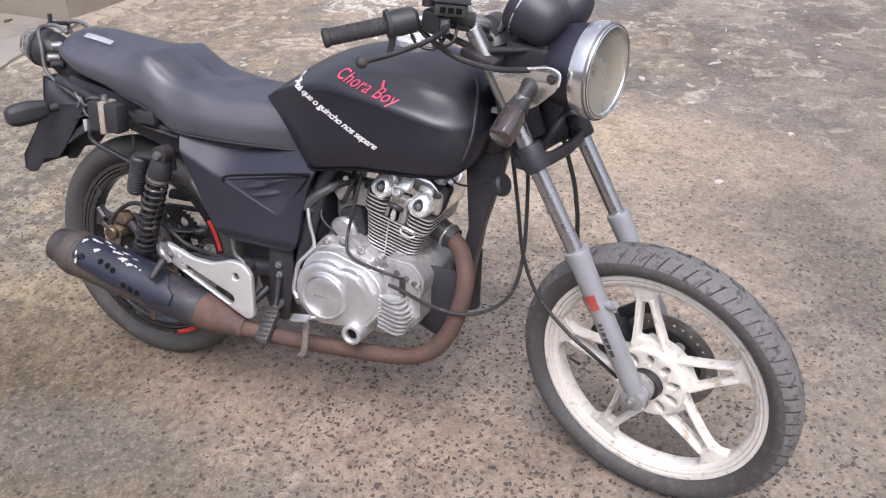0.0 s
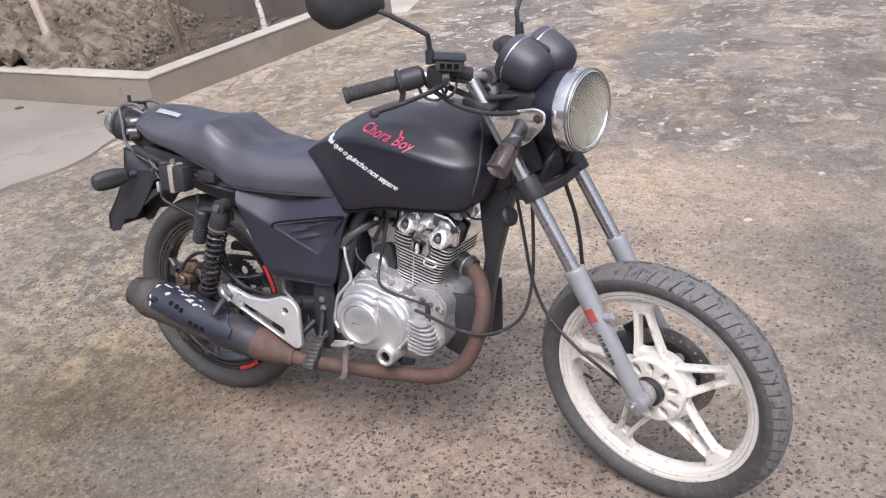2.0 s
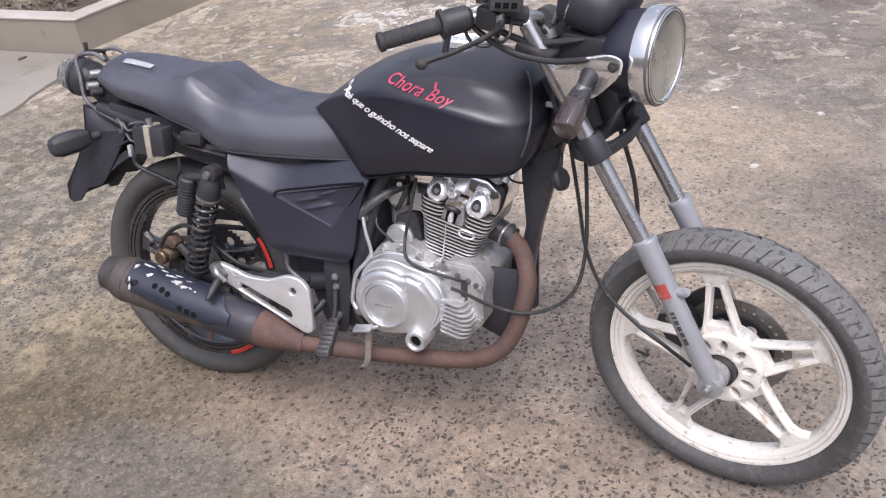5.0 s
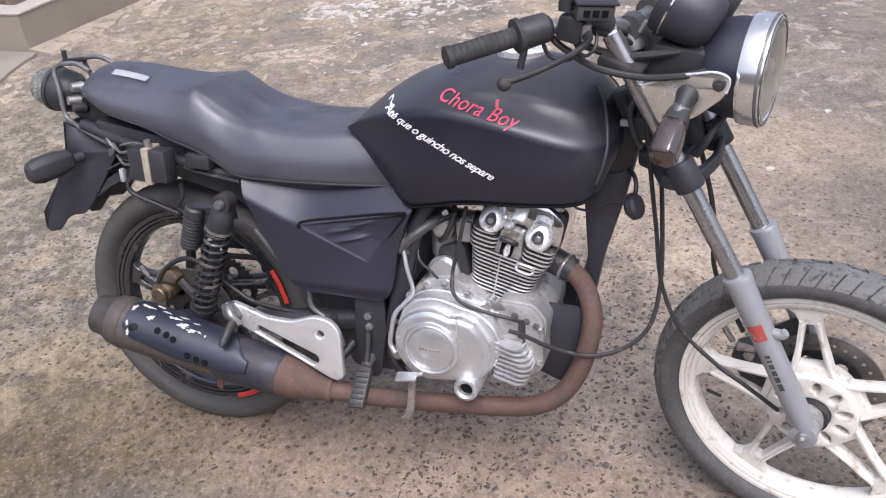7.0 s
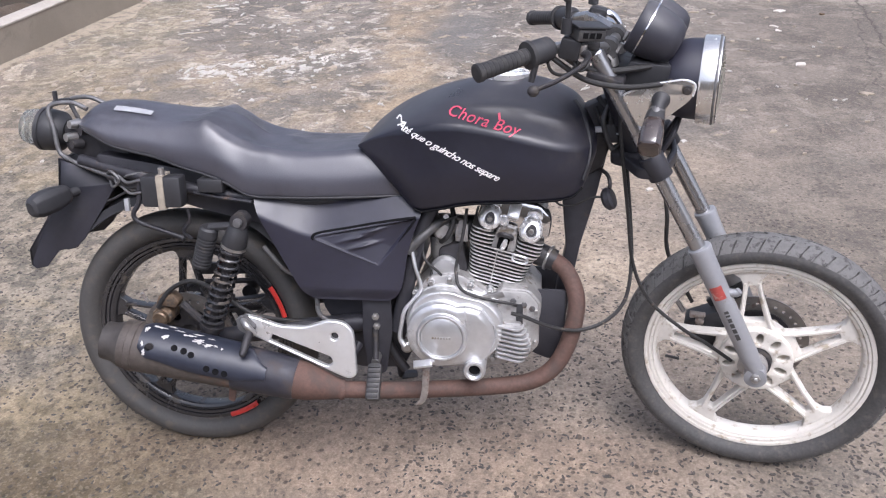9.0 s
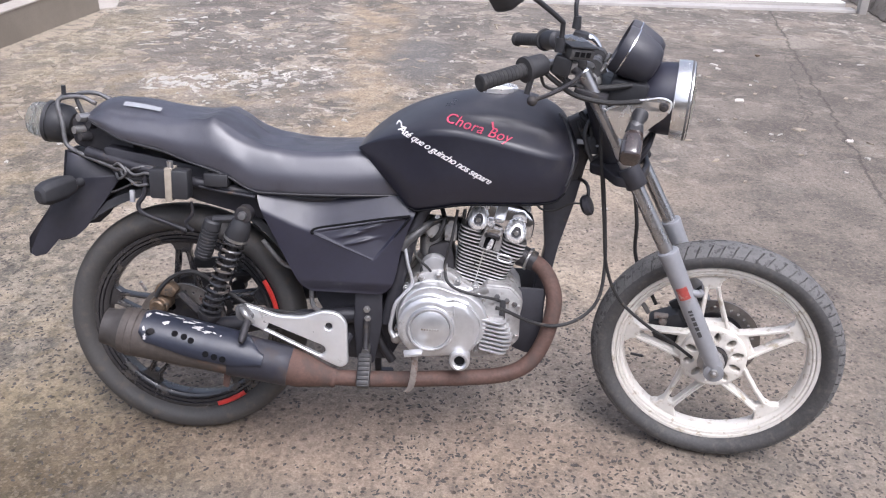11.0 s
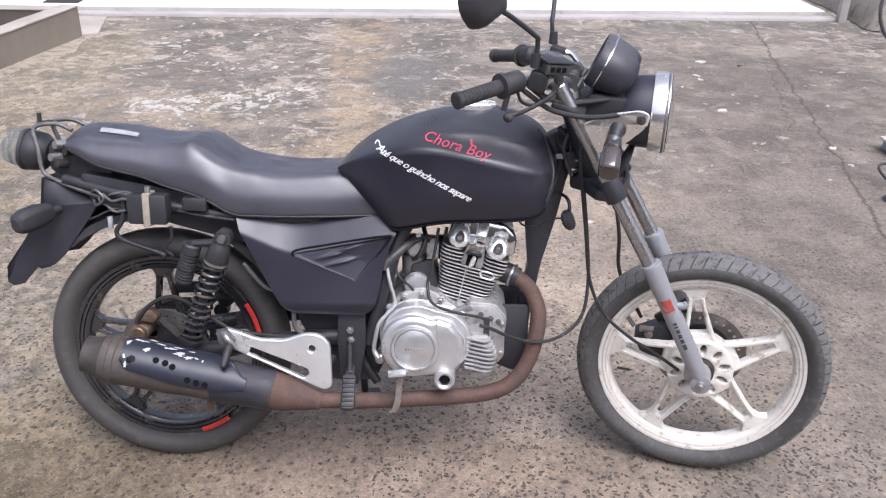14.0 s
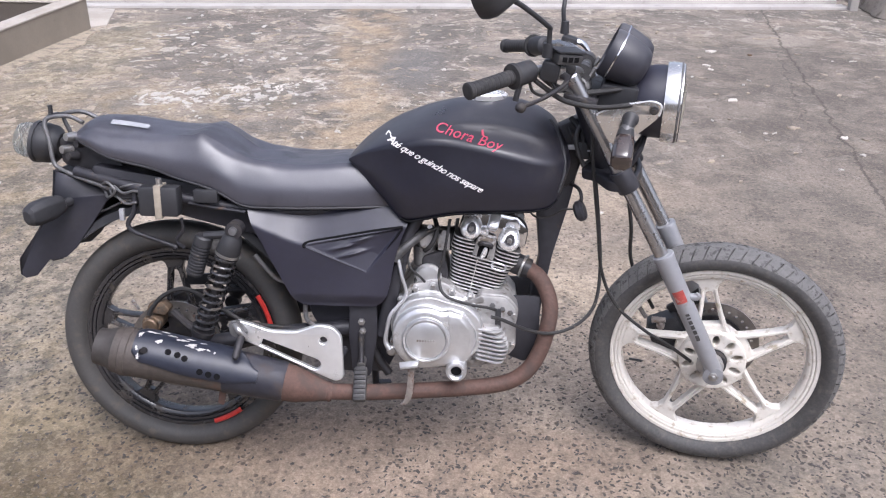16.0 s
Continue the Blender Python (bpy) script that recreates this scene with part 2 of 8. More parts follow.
M_GLASS = glass("headlight_glass", (0.99, 0.98, 0.95), 0.10)
M_CLEAR = mat("cloudy_lens", (0.80, 0.79, 0.74), 0.22, vary=0.12, scale=30, dirt=(0.26, 0.24, 0.20), dirt_amount=0.2)
M_CLEAR.node_tree.nodes["Principled BSDF"].inputs["Transmission Weight"].default_value = 0.88
M_MIRROR = bpy.data.materials.new("mirror_glass")
M_MIRROR.use_nodes = True
M_MIRROR.node_tree.nodes["Principled BSDF"].inputs["Metallic"].default_value = 1.0
M_MIRROR.node_tree.nodes["Principled BSDF"].inputs["Roughness"].default_value = 0.02
M_MIRROR.node_tree.nodes["Principled BSDF"].inputs["Base Color"].default_value = (0.85, 0.85, 0.86, 1)


# ---- geometry helpers ----
def smooth_curve(pts, per=8):
    """Catmull-Rom points through pts."""
    p = np.array(pts, float)
    q = np.vstack([2 * p[0] - p[1], p, 2 * p[-1] - p[-2]])
    out = []
    for i in range(1, len(q) - 2):
        for s in np.linspace(0, 1, per, endpoint=False):
            a, b, c, d = q[i - 1], q[i], q[i + 1], q[i + 2]
            out.append(0.5 * (2 * b + (c - a) * s + (2 * a - 5 * b + 4 * c - d) * s ** 2 + (3 * b - a - 3 * c + d) * s ** 3))
    out.append(p[-1])
    return np.array(out)


def along(xs, ys):
    """A smooth function through (xs, ys)."""
    c = smooth_curve(list(zip(xs, ys)), 10)
    return lambda x: float(np.interp(x, c[:, 0], c[:, 1]))


class Geo:
    def __init__(self):
        self.v, self.f = [], []

    def add(self, v, f):
        n = len(self.v)
        self.v += [tuple(map(float, p)) for p in v]
        self.f += [tuple(n + i for i in q) for q in f]
        return self

    def loft(self, rings, caps=True, close=True):
        m = len(rings[0])
        v = [p for r in rings for p in r]
        f = []
        for i in range(len(rings) - 1):
            for j in range(m if close else m - 1):
                k = (j + 1) % m
                f.append((i * m + j, i * m + k, (i + 1) * m + k, (i + 1) * m + j))
        if caps and close:
            f.append(tuple(range(m - 1, -1, -1)))
            f.append(tuple((len(rings) - 1) * m + j for j in range(m)))
        return self.add(v, f)

    def tube(self, pts, r, n=10, per=6, smooth=True, flat=1.0):
        p = smooth_curve(pts, per) if smooth and len(pts) > 2 else np.array(pts, float)
        rr = np.interp(np.linspace(0, 1, len(p)), np.linspace(0, 1, len(r)), r) if hasattr(r, "__len__") else np.full(len(p), r)
        rings, up = [], None
        for i in range(len(p)):
            d = Vector(p[min(i + 1, len(p) - 1)] - p[max(i - 1, 0)]).normalized()
            if up is None:
                up = d.orthogonal().normalized()
            up = (up - d * up.dot(d)).normalized()
            side = d.cross(up)
            rings.append([Vector(p[i]) + float(rr[i]) * (math.cos(a) * up + flat * math.sin(a) * side) for a in np.linspace(0, 2 * math.pi, n, endpoint=False)])
        return self.loft(rings)

    def lathe(self, prof, m=Matrix(), n=32, closed=False):
        """prof: (radius, height along local z)."""
        rings = [[m @ Vector((r * math.cos(a), r * math.sin(a), h)) for a in np.linspace(0, 2 * math.pi, n, endpoint=False)] for r, h in prof]
        if closed:
            rings.append(rings[0])
        return self.loft(rings, caps=not closed)

    def box(self, x0, x1, y0, y1, z0, z1, m=Matrix()):
        v = [m @ Vector((x, y, z)) for x in (x0, x1) for y in (y0, y1) for z in (z0, z1)]
        return self.add(v, [(0, 1, 3, 2), (4, 6, 7, 5), (0, 4, 5, 1), (2, 3, 7, 6), (0, 2, 6, 4), (1, 5, 7, 3)])

    def prism(self, poly, y0, y1, inset=0.0):
        """A solid over an outline in x and z, between y0 and y1; inset draws the y0 side in."""
        c = np.mean(poly, axis=0)
        near = [c + (np.array(p) - c) * (1 - inset) for p in poly]
        return self.loft([[(p[0], y0, p[1]) for p in near], [(p[0], y1, p[1]) for p in poly]])

    def mirrored(self):
        g = Geo()
        g.v = [(x, -y, z) for x, y, z in self.v]
        g.f = [tuple(reversed(q)) for q in self.f]
        return g


def axis_y(x, y, z):
    """A pose whose local z points along -y (towards the bike's right)."""
    return pose(x, y, z, 90, 0, 0)


def axis_to(p, d):
    """A pose at p whose local z points along d."""
    return Matrix.Translation(p) @ Vector(d).to_track_quat('Z', 'Y').to_matrix().to_4x4()


def plate(loops, thick, bevel=0.0, res=1):
    """A flat plate over closed outlines (inner ones are holes), in local x and y, as a Geo."""
    cu = bpy.data.curves.new("outline", 'CURVE')
    cu.dimensions, cu.fill_mode = '2D', 'BOTH'
    cu.extrude, cu.bevel_depth, cu.bevel_resolution = max(0.0, thick / 2 - bevel), bevel, res
    cu.offset = -bevel
    for lp in loops:
        sp = cu.splines.new('POLY')
        sp.points.add(len(lp) - 1)
        for pt, (u, w) in zip(sp.points, lp):
            pt.co = (u, w, 0, 1)
        sp.use_cyclic_u = True
    return flat_mesh(cu)


def flat_mesh(cu):
    ob = bpy.data.objects.new("outline", cu)
    scene.collection.objects.link(ob)
    dg = bpy.context.evaluated_depsgraph_get()
    me = bpy.data.meshes.new_from_object(ob.evaluated_get(dg))
    g = Geo().add([v.co for v in me.vertices], [tuple(p.vertices) for p in me.polygons])
    bpy.data.objects.remove(ob)
    bpy.data.curves.remove(cu)
    bpy.data.meshes.remove(me)
    return g


def moved(g, m):
    h = Geo()
    h.v = [tuple(m @ Vector(p)) for p in g.v]
    h.f = list(g.f)
    return h


def letters(body, size, extrude=0.0004, shear=0.25, space=1.0, bold=0.02):
    cu = bpy.data.curves.new("letters", 'FONT')
    cu.body, cu.size, cu.extrude, cu.shear, cu.space_character = body, size, extrude, shear, space
    cu.offset = size * bold
    return flat_mesh(cu)


def rounded(poly, r, n=4):
    """An outline with its corners rounded."""
    out, m = [], len(poly)
    for i in range(m):
        a, b, c = (np.array(poly[j % m], float) for j in (i - 1, i, i + 1))
        ra = min(r, np.linalg.norm(a - b) * 0.45, np.linalg.norm(c - b) * 0.45)
        p0, p1 = b + (a - b) / np.linalg.norm(a - b) * ra, b + (c - b) / np.linalg.norm(c - b) * ra
        for s in np.linspace(0, 1, n + 1):
            out.append(tuple((1 - s) ** 2 * p0 + 2 * s * (1 - s) * b + s ** 2 * p1))
    return out


def ring(cx, cy, r, n=24, sx=1.0, rot=0.0):
    return [(cx + r * sx * math.cos(a) * math.cos(rot) - r * math.sin(a) * math.sin(rot),
             cy + r * sx * math.cos(a) * math.sin(rot) + r * math.sin(a) * math.cos(rot)) for a in np.linspace(0, 2 * math.pi, n, endpoint=False)]


def make_mesh(name, g, material, bevel=0.0, angle=38, segs=2):
    me = bpy.data.meshes.new(name)
    me.from_pydata(g.v, [], g.f)
    bm = bmesh.new()
    bm.from_mesh(me)
    bmesh.ops.remove_doubles(bm, verts=bm.verts, dist=1e-6)
    bmesh.ops.recalc_face_normals(bm, faces=bm.faces)
    if bevel:
        sharp = [e for e in bm.edges if len(e.link_faces) == 2 and e.calc_face_angle(0) > radians(40)]
        bmesh.ops.bevel(bm, geom=sharp, offset=bevel, segments=segs, profile=0.5, affect='EDGES', clamp_overlap=True)
    for f in bm.faces:
        f.smooth = True
    bm.to_mesh(me)
    bm.free()
    me.set_sharp_from_angle(angle=radians(angle))
    me.materials.append(material)
    return me


PLACED = {}


def part(name, g, material, parent, label="", m=None, bevel=0.0, angle=38, segs=2):
    """One mesh under a thing or a part; m is its pose in the world (its parent's where none is given)."""
    ob = new(name, make_mesh(name, g, material, bevel, angle, segs) if isinstance(g, Geo) else g)
    ob.parent = parent
    w = m if m is not None else PLACED[parent]
    ob.matrix_basis = PLACED[parent].inverted() @ w
    PLACED[ob] = w
    return tagged(ob, label=label) if label else ob


def thing(name, g, material, label, category, m=Matrix(), group="", kind="", bevel=0.0, angle=38):
    ob = new(name, make_mesh(name, g, material, bevel, angle) if g else None)
    ob.matrix_basis = m
    PLACED[ob] = m
    return tagged(ob, label, category, group, kind)


# ---- ground ----
def node_kit(name):
    m = bpy.data.materials.new(name)
    m.use_nodes = True
    nt = m.node_tree
    N, K = nt.nodes, nt.links
    co = N.new("ShaderNodeTexCoord")
    kit = {}

    def math_(op, a, b=None, c=None, clamp=False):
        n = N.new("ShaderNodeMath")
        n.operation, n.use_clamp = op, clamp
        for i, x in enumerate((a, b, c)):
            if x is None:
                continue
            if isinstance(x, (int, float)):
                n.inputs[i].default_value = x
            else:
                K.new(x, n.inputs[i])
        return n.outputs[0]

    def noise_(scale, det=6.0, ro=0.6, dist=0.0, vec=None):
        t = N.new("ShaderNodeTexNoise")
        t.inputs["Scale"].default_value, t.inputs["Detail"].default_value = scale, det
        t.inputs["Roughness"].default_value, t.inputs["Distortion"].default_value = ro, dist
        K.new(vec or co.outputs["Object"], t.inputs["Vector"])
        return t.outputs["Fac"]

    def step_(x, lo, hi, a=0.0, b=1.0):
        r = N.new("ShaderNodeMapRange")
        r.interpolation_type = 'SMOOTHSTEP'
        r.inputs["From Min"].default_value, r.inputs["From Max"].default_value = lo, hi
        r.inputs["To Min"].default_value, r.inputs["To Max"].default_value = a, b
        K.new(x, r.inputs["Value"])
        return r.outputs[0]

    def mix_(fac, a, b):
        n = N.new("ShaderNodeMix")
        n.data_type = 'RGBA'
        K.new(fac, n.inputs["Factor"])
        for key, x in (("A", a), ("B", b)):
            if isinstance(x, tuple):
                n.inputs[key].default_value = (*x, 1)
            else:
                K.new(x, n.inputs[key])
        return n.outputs["Result"]

    def voronoi_(scale, feature='F1', rnd=1.0, vec=None):
        t = N.new("ShaderNodeTexVoronoi")
        t.feature = feature
        t.inputs["Scale"].default_value, t.inputs["Randomness"].default_value = scale, rnd
        K.new(vec or co.outputs["Object"], t.inputs["Vector"])
        return t
    kit.update(N=N, K=K, co=co, math=math_, noise=noise_, step=step_, mix=mix_, voronoi=voronoi_, bsdf=N["Principled BSDF"], mat=m)
    return kit


def ground_material():
    k = node_kit("weathered_concrete")
    N, K, M, NZ, ST, MX = k["N"], k["K"], k["math"], k["noise"], k["step"], k["mix"]
    sep = N.new("ShaderNodeSeparateXYZ")
    K.new(k["co"].outputs["Object"], sep.inputs[0])
    X, Y = sep.outputs["X"], sep.outputs["Y"]
    big, mid, small, grit = NZ(0.9, 7, 0.62), NZ(3.2, 8, 0.68), NZ(14, 6, 0.65), NZ(90, 4, 0.7)
    wob = M('MULTIPLY', M('SUBTRACT', NZ(2.2, 5), 0.5), 0.9)
    fine_wob = M('MULTIPLY', M('SUBTRACT', NZ(9, 5), 0.5), 0.35)

    def blob(cx, cy, rx, ry, soft=0.5):
        dx = M('DIVIDE', M('SUBTRACT', X, cx), rx)
        dy = M('DIVIDE', M('SUBTRACT', Y, cy), ry)
        d = M('SQRT', M('ADD', M('MULTIPLY', dx, dx), M('MULTIPLY', dy, dy)))
        d = M('ADD', d, M('ADD', wob, fine_wob))
        return ST(d, 1 - soft, 1 + soft, 1.0, 0.0)

    # grey-brown cement with tan, sandy and dark weathered areas
    col = MX(ST(mid, 0.36, 0.66), (0.190, 0.160, 0.136), (0.315, 0.262, 0.212))
    col = MX(ST(big, 0.42, 0.60), col, MX(ST(small, 0.3, 0.7), (0.240, 0.196, 0.152), (0.395, 0.325, 0.248)))
    stain = ST(M('ADD', NZ(1.35, 10, 0.64, 0.6), M('MULTIPLY', M('SUBTRACT', small, 0.5), 0.16)), 0.48, 0.55)
    col = MX(M('MULTIPLY', stain, 0.70), col, (0.142, 0.129, 0.112))
    blot = ST(NZ(6.5, 9, 0.66, 0.5), 0.53, 0.575)
    col = MX(M('MULTIPLY', blot, 0.58), col, (0.135, 0.120, 0.105))
    bare = ST(NZ(2.6, 11, 0.70, 0.5), 0.53, 0.62)
    col = MX(M('MULTIPLY', bare, 0.50), col, (0.40, 0.335, 0.268))
    # farther off the skin is flaked: grey, dark bed, pale crust
    far = ST(M('ADD', M('SUBTRACT', Y, M('MULTIPLY', ST(X, -1.4, 0.2, 1.0, 0.0), 1.5)), wob), 1.0, 2.4)
    col = MX(M('MULTIPLY', far, 0.42), col, MX(ST(small, 0.35, 0.65), (0.185, 0.172, 0.158), (0.285, 0.262, 0.236)))
    skin = M('ADD', NZ(1.7, 8, 0.60, 0.9), M('MULTIPLY', M('SUBTRACT', small, 0.5), 0.16))
    flake = ST(skin, 0.490, 0.510)
    lip = ST(M('ABSOLUTE', M('SUBTRACT', skin, 0.492)), 0.003, 0.011, 1.0, 0.0)
    col = MX(M('MULTIPLY', far, M('MULTIPLY', flake, 0.80)), col, MX(ST(mid, 0.4, 0.6), (0.108, 0.098, 0.088), (0.165, 0.150, 0.134)))
    # dark line along the flake edges, painted for their shadow
    col = MX(M('MULTIPLY', M('MULTIPLY', far, lip), 0.55), col, (0.072, 0.064, 0.056))
    pale = ST(M('ADD', NZ(2.7, 8, 0.62, 1.0), M('MULTIPLY', M('SUBTRACT', small, 0.5), 0.14)), 0.565, 0.590)
    west = ST(X, -2.2, 1.2, 1.0, 0.55)
    col = MX(M('MULTIPLY', M('MULTIPLY', M('MULTIPLY', ST(Y, 0.0, 1.8), west), pale), 0.85), col, MX(ST(small, 0.35, 0.65), (0.36, 0.305, 0.235), (0.50, 0.44, 0.36)))
    crumb = ST(M('ADD', NZ(7.0, 9, 0.68, 0.8), M('MULTIPLY', M('SUBTRACT', big, 0.5), 0.25)), 0.575, 0.60)
    col = MX(M('MULTIPLY', M('MULTIPLY', far, crumb), 0.75), col, (0.49, 0.45, 0.39))
    dent = ST(NZ(8.0, 9, 0.66, 0.6), 0.57, 0.595)
    col = MX(M('MULTIPLY', M('MULTIPLY', far, dent), 0.65), col, (0.100, 0.089, 0.080))
    # tan wheel band, bluish damp patch, white flakes of old lime
    line = M('SUBTRACT', X, M('ADD', M('MULTIPLY', M('SUBTRACT', Y, 2.4), -0.09), 0.1))
    band = ST(M('ADD', M('ABSOLUTE', line), M('MULTIPLY', M('ADD', wob, fine_wob), 0.5)), 0.12, 0.34, 1.0, 0.0)
    band = M('MULTIPLY', band, ST(Y, 1.2, 2.0))
    col = MX(M('MULTIPLY', M('MULTIPLY', band, ST(mid, 0.36, 0.60)), 0.75), col, MX(ST(small, 0.3, 0.7), (0.30, 0.225, 0.15), (0.41, 0.32, 0.215)))
    col = MX(M('MULTIPLY', blob(0.28, 3.85, 0.22, 0.55), 0.75), col, (0.15, 0.145, 0.14))
    sand = M('MAXIMUM', blob(0.95, 1.75, 0.75, 0.36), M('MULTIPLY', blob(1.15, 1.05, 0.5, 0.22), 0.4))
    col = MX(M('MULTIPLY', sand, ST(small, 0.25, 0.6, 0.35, 0.8)), col, (0.43, 0.345, 0.255))
    col = MX(M('MULTIPLY', M('MULTIPLY', blob(0.85, 2.85, 0.5, 0.38), ST(small, 0.35, 0.55, 1.0, 0.25)), 0.75), col, (0.125, 0.098, 0.078))
    lime = M('MULTIPLY', M('MAXIMUM', blob(-0.92, 3.08, 0.38, 0.26), blob(-0.45, 3.3, 0.3, 0.2)), ST(NZ(11, 8, 0.75, 0.7), 0.52, 0.58))
    col = MX(lime, col, (0.62, 0.58, 0.52))
    col = MX(M('MULTIPLY', blob(-1.9, 3.7, 0.30, 1.4), ST(mid, 0.38, 0.56, 0.1, 0.6)), col, MX(ST(small, 0.4, 0.6), (0.20, 0.175, 0.115), (0.38, 0.32, 0.225)))
    col = MX(M('MULTIPLY', blob(2.95, 4.75, 0.26, 0.2, 0.15), 0.8), col, (0.42, 0.38, 0.325))
    col = MX(M('MULTIPLY', blob(1.48, 3.55, 0.14, 0.17, 0.12), 0.75), col, (0.085, 0.068, 0.055))
    col = MX(M('MULTIPLY', blob(2.7, 2.4, 1.4, 2.8), 0.72), col, MX(ST(M('ADD', mid, M('MULTIPLY', M('SUBTRACT', big, 0.5), 0.6)), 0.42, 0.58), (0.118, 0.102, 0.088), (0.205, 0.176, 0.150)))
    # moss-brown stains near the left and in front
    col = MX(M('MULTIPLY', M('MAXIMUM', blob(-0.32, -0.26, 0.50, 0.36), M('MAXIMUM', blob(-0.50, -0.10, 0.42, 0.30), blob(-0.05, -0.50, 0.50, 0.24))), 0.92), col, MX(ST(small, 0.35, 0.6), (0.085, 0.072, 0.042), (0.165, 0.130, 0.080)))
    col = MX(M('MULTIPLY', blob(0.1, -0.75, 1.7, 0.6), 0.35), col, (0.150, 0.125, 0.098))
    col = MX(M('MULTIPLY', M('MAXIMUM', blob(-0.95, 0.5, 0.55, 0.6), blob(-1.5, 1.2, 0.6, 0.6)), 0.72), col, MX(ST(M('ADD', small, M('MULTIPLY', M('SUBTRACT', mid, 0.5), 0.8)), 0.44, 0.56), (0.095, 0.090, 0.072), (0.265, 0.232, 0.180)))
    col = MX(M('MULTIPLY', M('MAXIMUM', blob(1.9, 0.1, 0.5, 0.8), blob(2.1, 1.3, 0.6, 0.6)), 0.55), col, MX(ST(mid, 0.4, 0.6), (0.120, 0.108, 0.094), (0.200, 0.172, 0.145)))
    col = MX(M('MULTIPLY', blob(0.55, -0.05, 0.7, 0.2), 0.45), col, (0.26, 0.185, 0.135))
    col = MX(M('MULTIPLY', M('MULTIPLY', blob(-1.75, 1.9, 0.6, 1.1), ST(M('ADD', small, M('MULTIPLY', M('SUBTRACT', mid, 0.5), 0.9)), 0.40, 0.54, 1.0, 0.2)), 0.75), col, (0.125, 0.108, 0.082))
    col = MX(M('MULTIPLY', blob(-0.36, -0.29, 0.26, 0.13, 0.6), 0.75), col, MX(ST(small, 0.35, 0.65), (0.070, 0.054, 0.032), (0.125, 0.096, 0.060)))
    col = MX(M('MULTIPLY', blob(0.02, -0.38, 0.26, 0.13, 0.5), 0.5), col, (0.125, 0.118, 0.115))
    # paler strip under the machine, and straw-coloured dust beside it
    col = MX(M('MULTIPLY', blob(0.85, 0.32, 0.50, 0.20, 0.45), 0.55), col, MX(ST(small, 0.35, 0.65), (0.29, 0.235, 0.19), (0.40, 0.335, 0.27)))
    ochre = M('MAXIMUM', blob(-1.15, 2.2, 0.9, 1.2), M('MAXIMUM', blob(-0.75, 0.25, 0.6, 0.5), blob(0.5, 2.1, 0.5, 0.9)))
    col = MX(M('MULTIPLY', ochre, ST(NZ(4.2, 8, 0.68, 0.6), 0.47, 0.60, 0.0, 0.50)), col, MX(ST(small, 0.35, 0.65), (0.250, 0.195, 0.118), (0.400, 0.325, 0.215)))
    # expansion crack
    crack = M('SUBTRACT', X, M('ADD', M('MULTIPLY', Y, 0.163), 2.2))
    crack = M('ADD', M('ABSOLUTE', M('ADD', crack, M('MULTIPLY', M('SUBTRACT', NZ(6, 4), 0.5), 0.12))), M('MULTIPLY', M('SUBTRACT', grit, 0.5), 0.012))
    crack = M('MULTIPLY', ST(crack, 0.004, 0.013, 1.0, 0.0), ST(Y, 0.9, 1.3))
    branch = M('SUBTRACT', X, M('ADD', M('MULTIPLY', Y, 0.205), 1.94))
    branch = M('ABSOLUTE', M('ADD', branch, M('MULTIPLY', M('SUBTRACT', NZ(7.5, 5), 0.5), 0.16)))
    branch = M('MULTIPLY', ST(branch, 0.003, 0.010, 1.0, 0.0), M('MULTIPLY', ST(Y, 2.4, 2.9), ST(Y, 4.2, 4.6, 1.0, 0.0)))
    crack = M('MAXIMUM', crack, M('MULTIPLY', branch, 0.7))
    col = MX(M('MULTIPLY', crack, 0.75), col, (0.070, 0.062, 0.054))
    # sand grains and dark stones in the cement
    v1 = k["voronoi"](46.0)
    v2 = k["voronoi"](120.0)
    rnd = N.new("ShaderNodeSeparateColor")
    K.new(v1.outputs["Color"], rnd.inputs[0])
    near = ST(M('ADD', Y, wob), 0.9, 2.6, 1.0, 0.35)
    speck = M('MULTIPLY', M('MULTIPLY', ST(v1.outputs["Distance"], 0.22, 0.36, 1.0, 0.0), ST(rnd.outputs["Red"], 0.60, 0.68)), near)
    col = MX(M('MULTIPLY', speck, 0.78), col, (0.052, 0.044, 0.038))
    rnd2 = N.new("ShaderNodeSeparateColor")
    K.new(v2.outputs["Color"], rnd2.inputs[0])
    col = MX(M('MULTIPLY', ST(rnd2.outputs["Green"], 0.62, 0.9), 0.17), col, (0.43, 0.36, 0.27))
    col = MX(M('MULTIPLY', ST(rnd2.outputs["Blue"], 0.7, 0.9), 0.35), col, (0.10, 0.085, 0.07))
    # coarse and fine mottling of the worn skin
    mot = M('ADD', M('MULTIPLY', ST(NZ(38, 6, 0.7), 0.30, 0.70), 0.5), M('MULTIPLY', ST(NZ(170, 4, 0.7), 0.30, 0.70), 0.5))
    mot = M('ADD', M('MULTIPLY', M('SUBTRACT', mot, 0.5), M('MULTIPLY', ST(M('ADD', Y, wob), 1.0, 3.0, 1.0, 0.55), ST(X, 0.6, 1.8, 1.0, 0.75))), 0.5)
    shade = N.new("ShaderNodeMix")
    shade.data_type, shade.blend_type = 'RGBA', 'MULTIPLY'
    shade.inputs["Factor"].default_value = 1.0
    K.new(col, shade.inputs["A"])
    tone = MX(mot, (0.52, 0.515, 0.51), (1.32, 1.31, 1.30))
    K.new(tone, shade.inputs["B"])
    col = shade.outputs["Result"]
    K.new(col, k["bsdf"].inputs["Base Color"])
    k["bsdf"].inputs["Roughness"].default_value = 0.85
    k["bsdf"].inputs["Specular IOR Level"].default_value = 0.3
    bp = N.new("ShaderNodeBump")
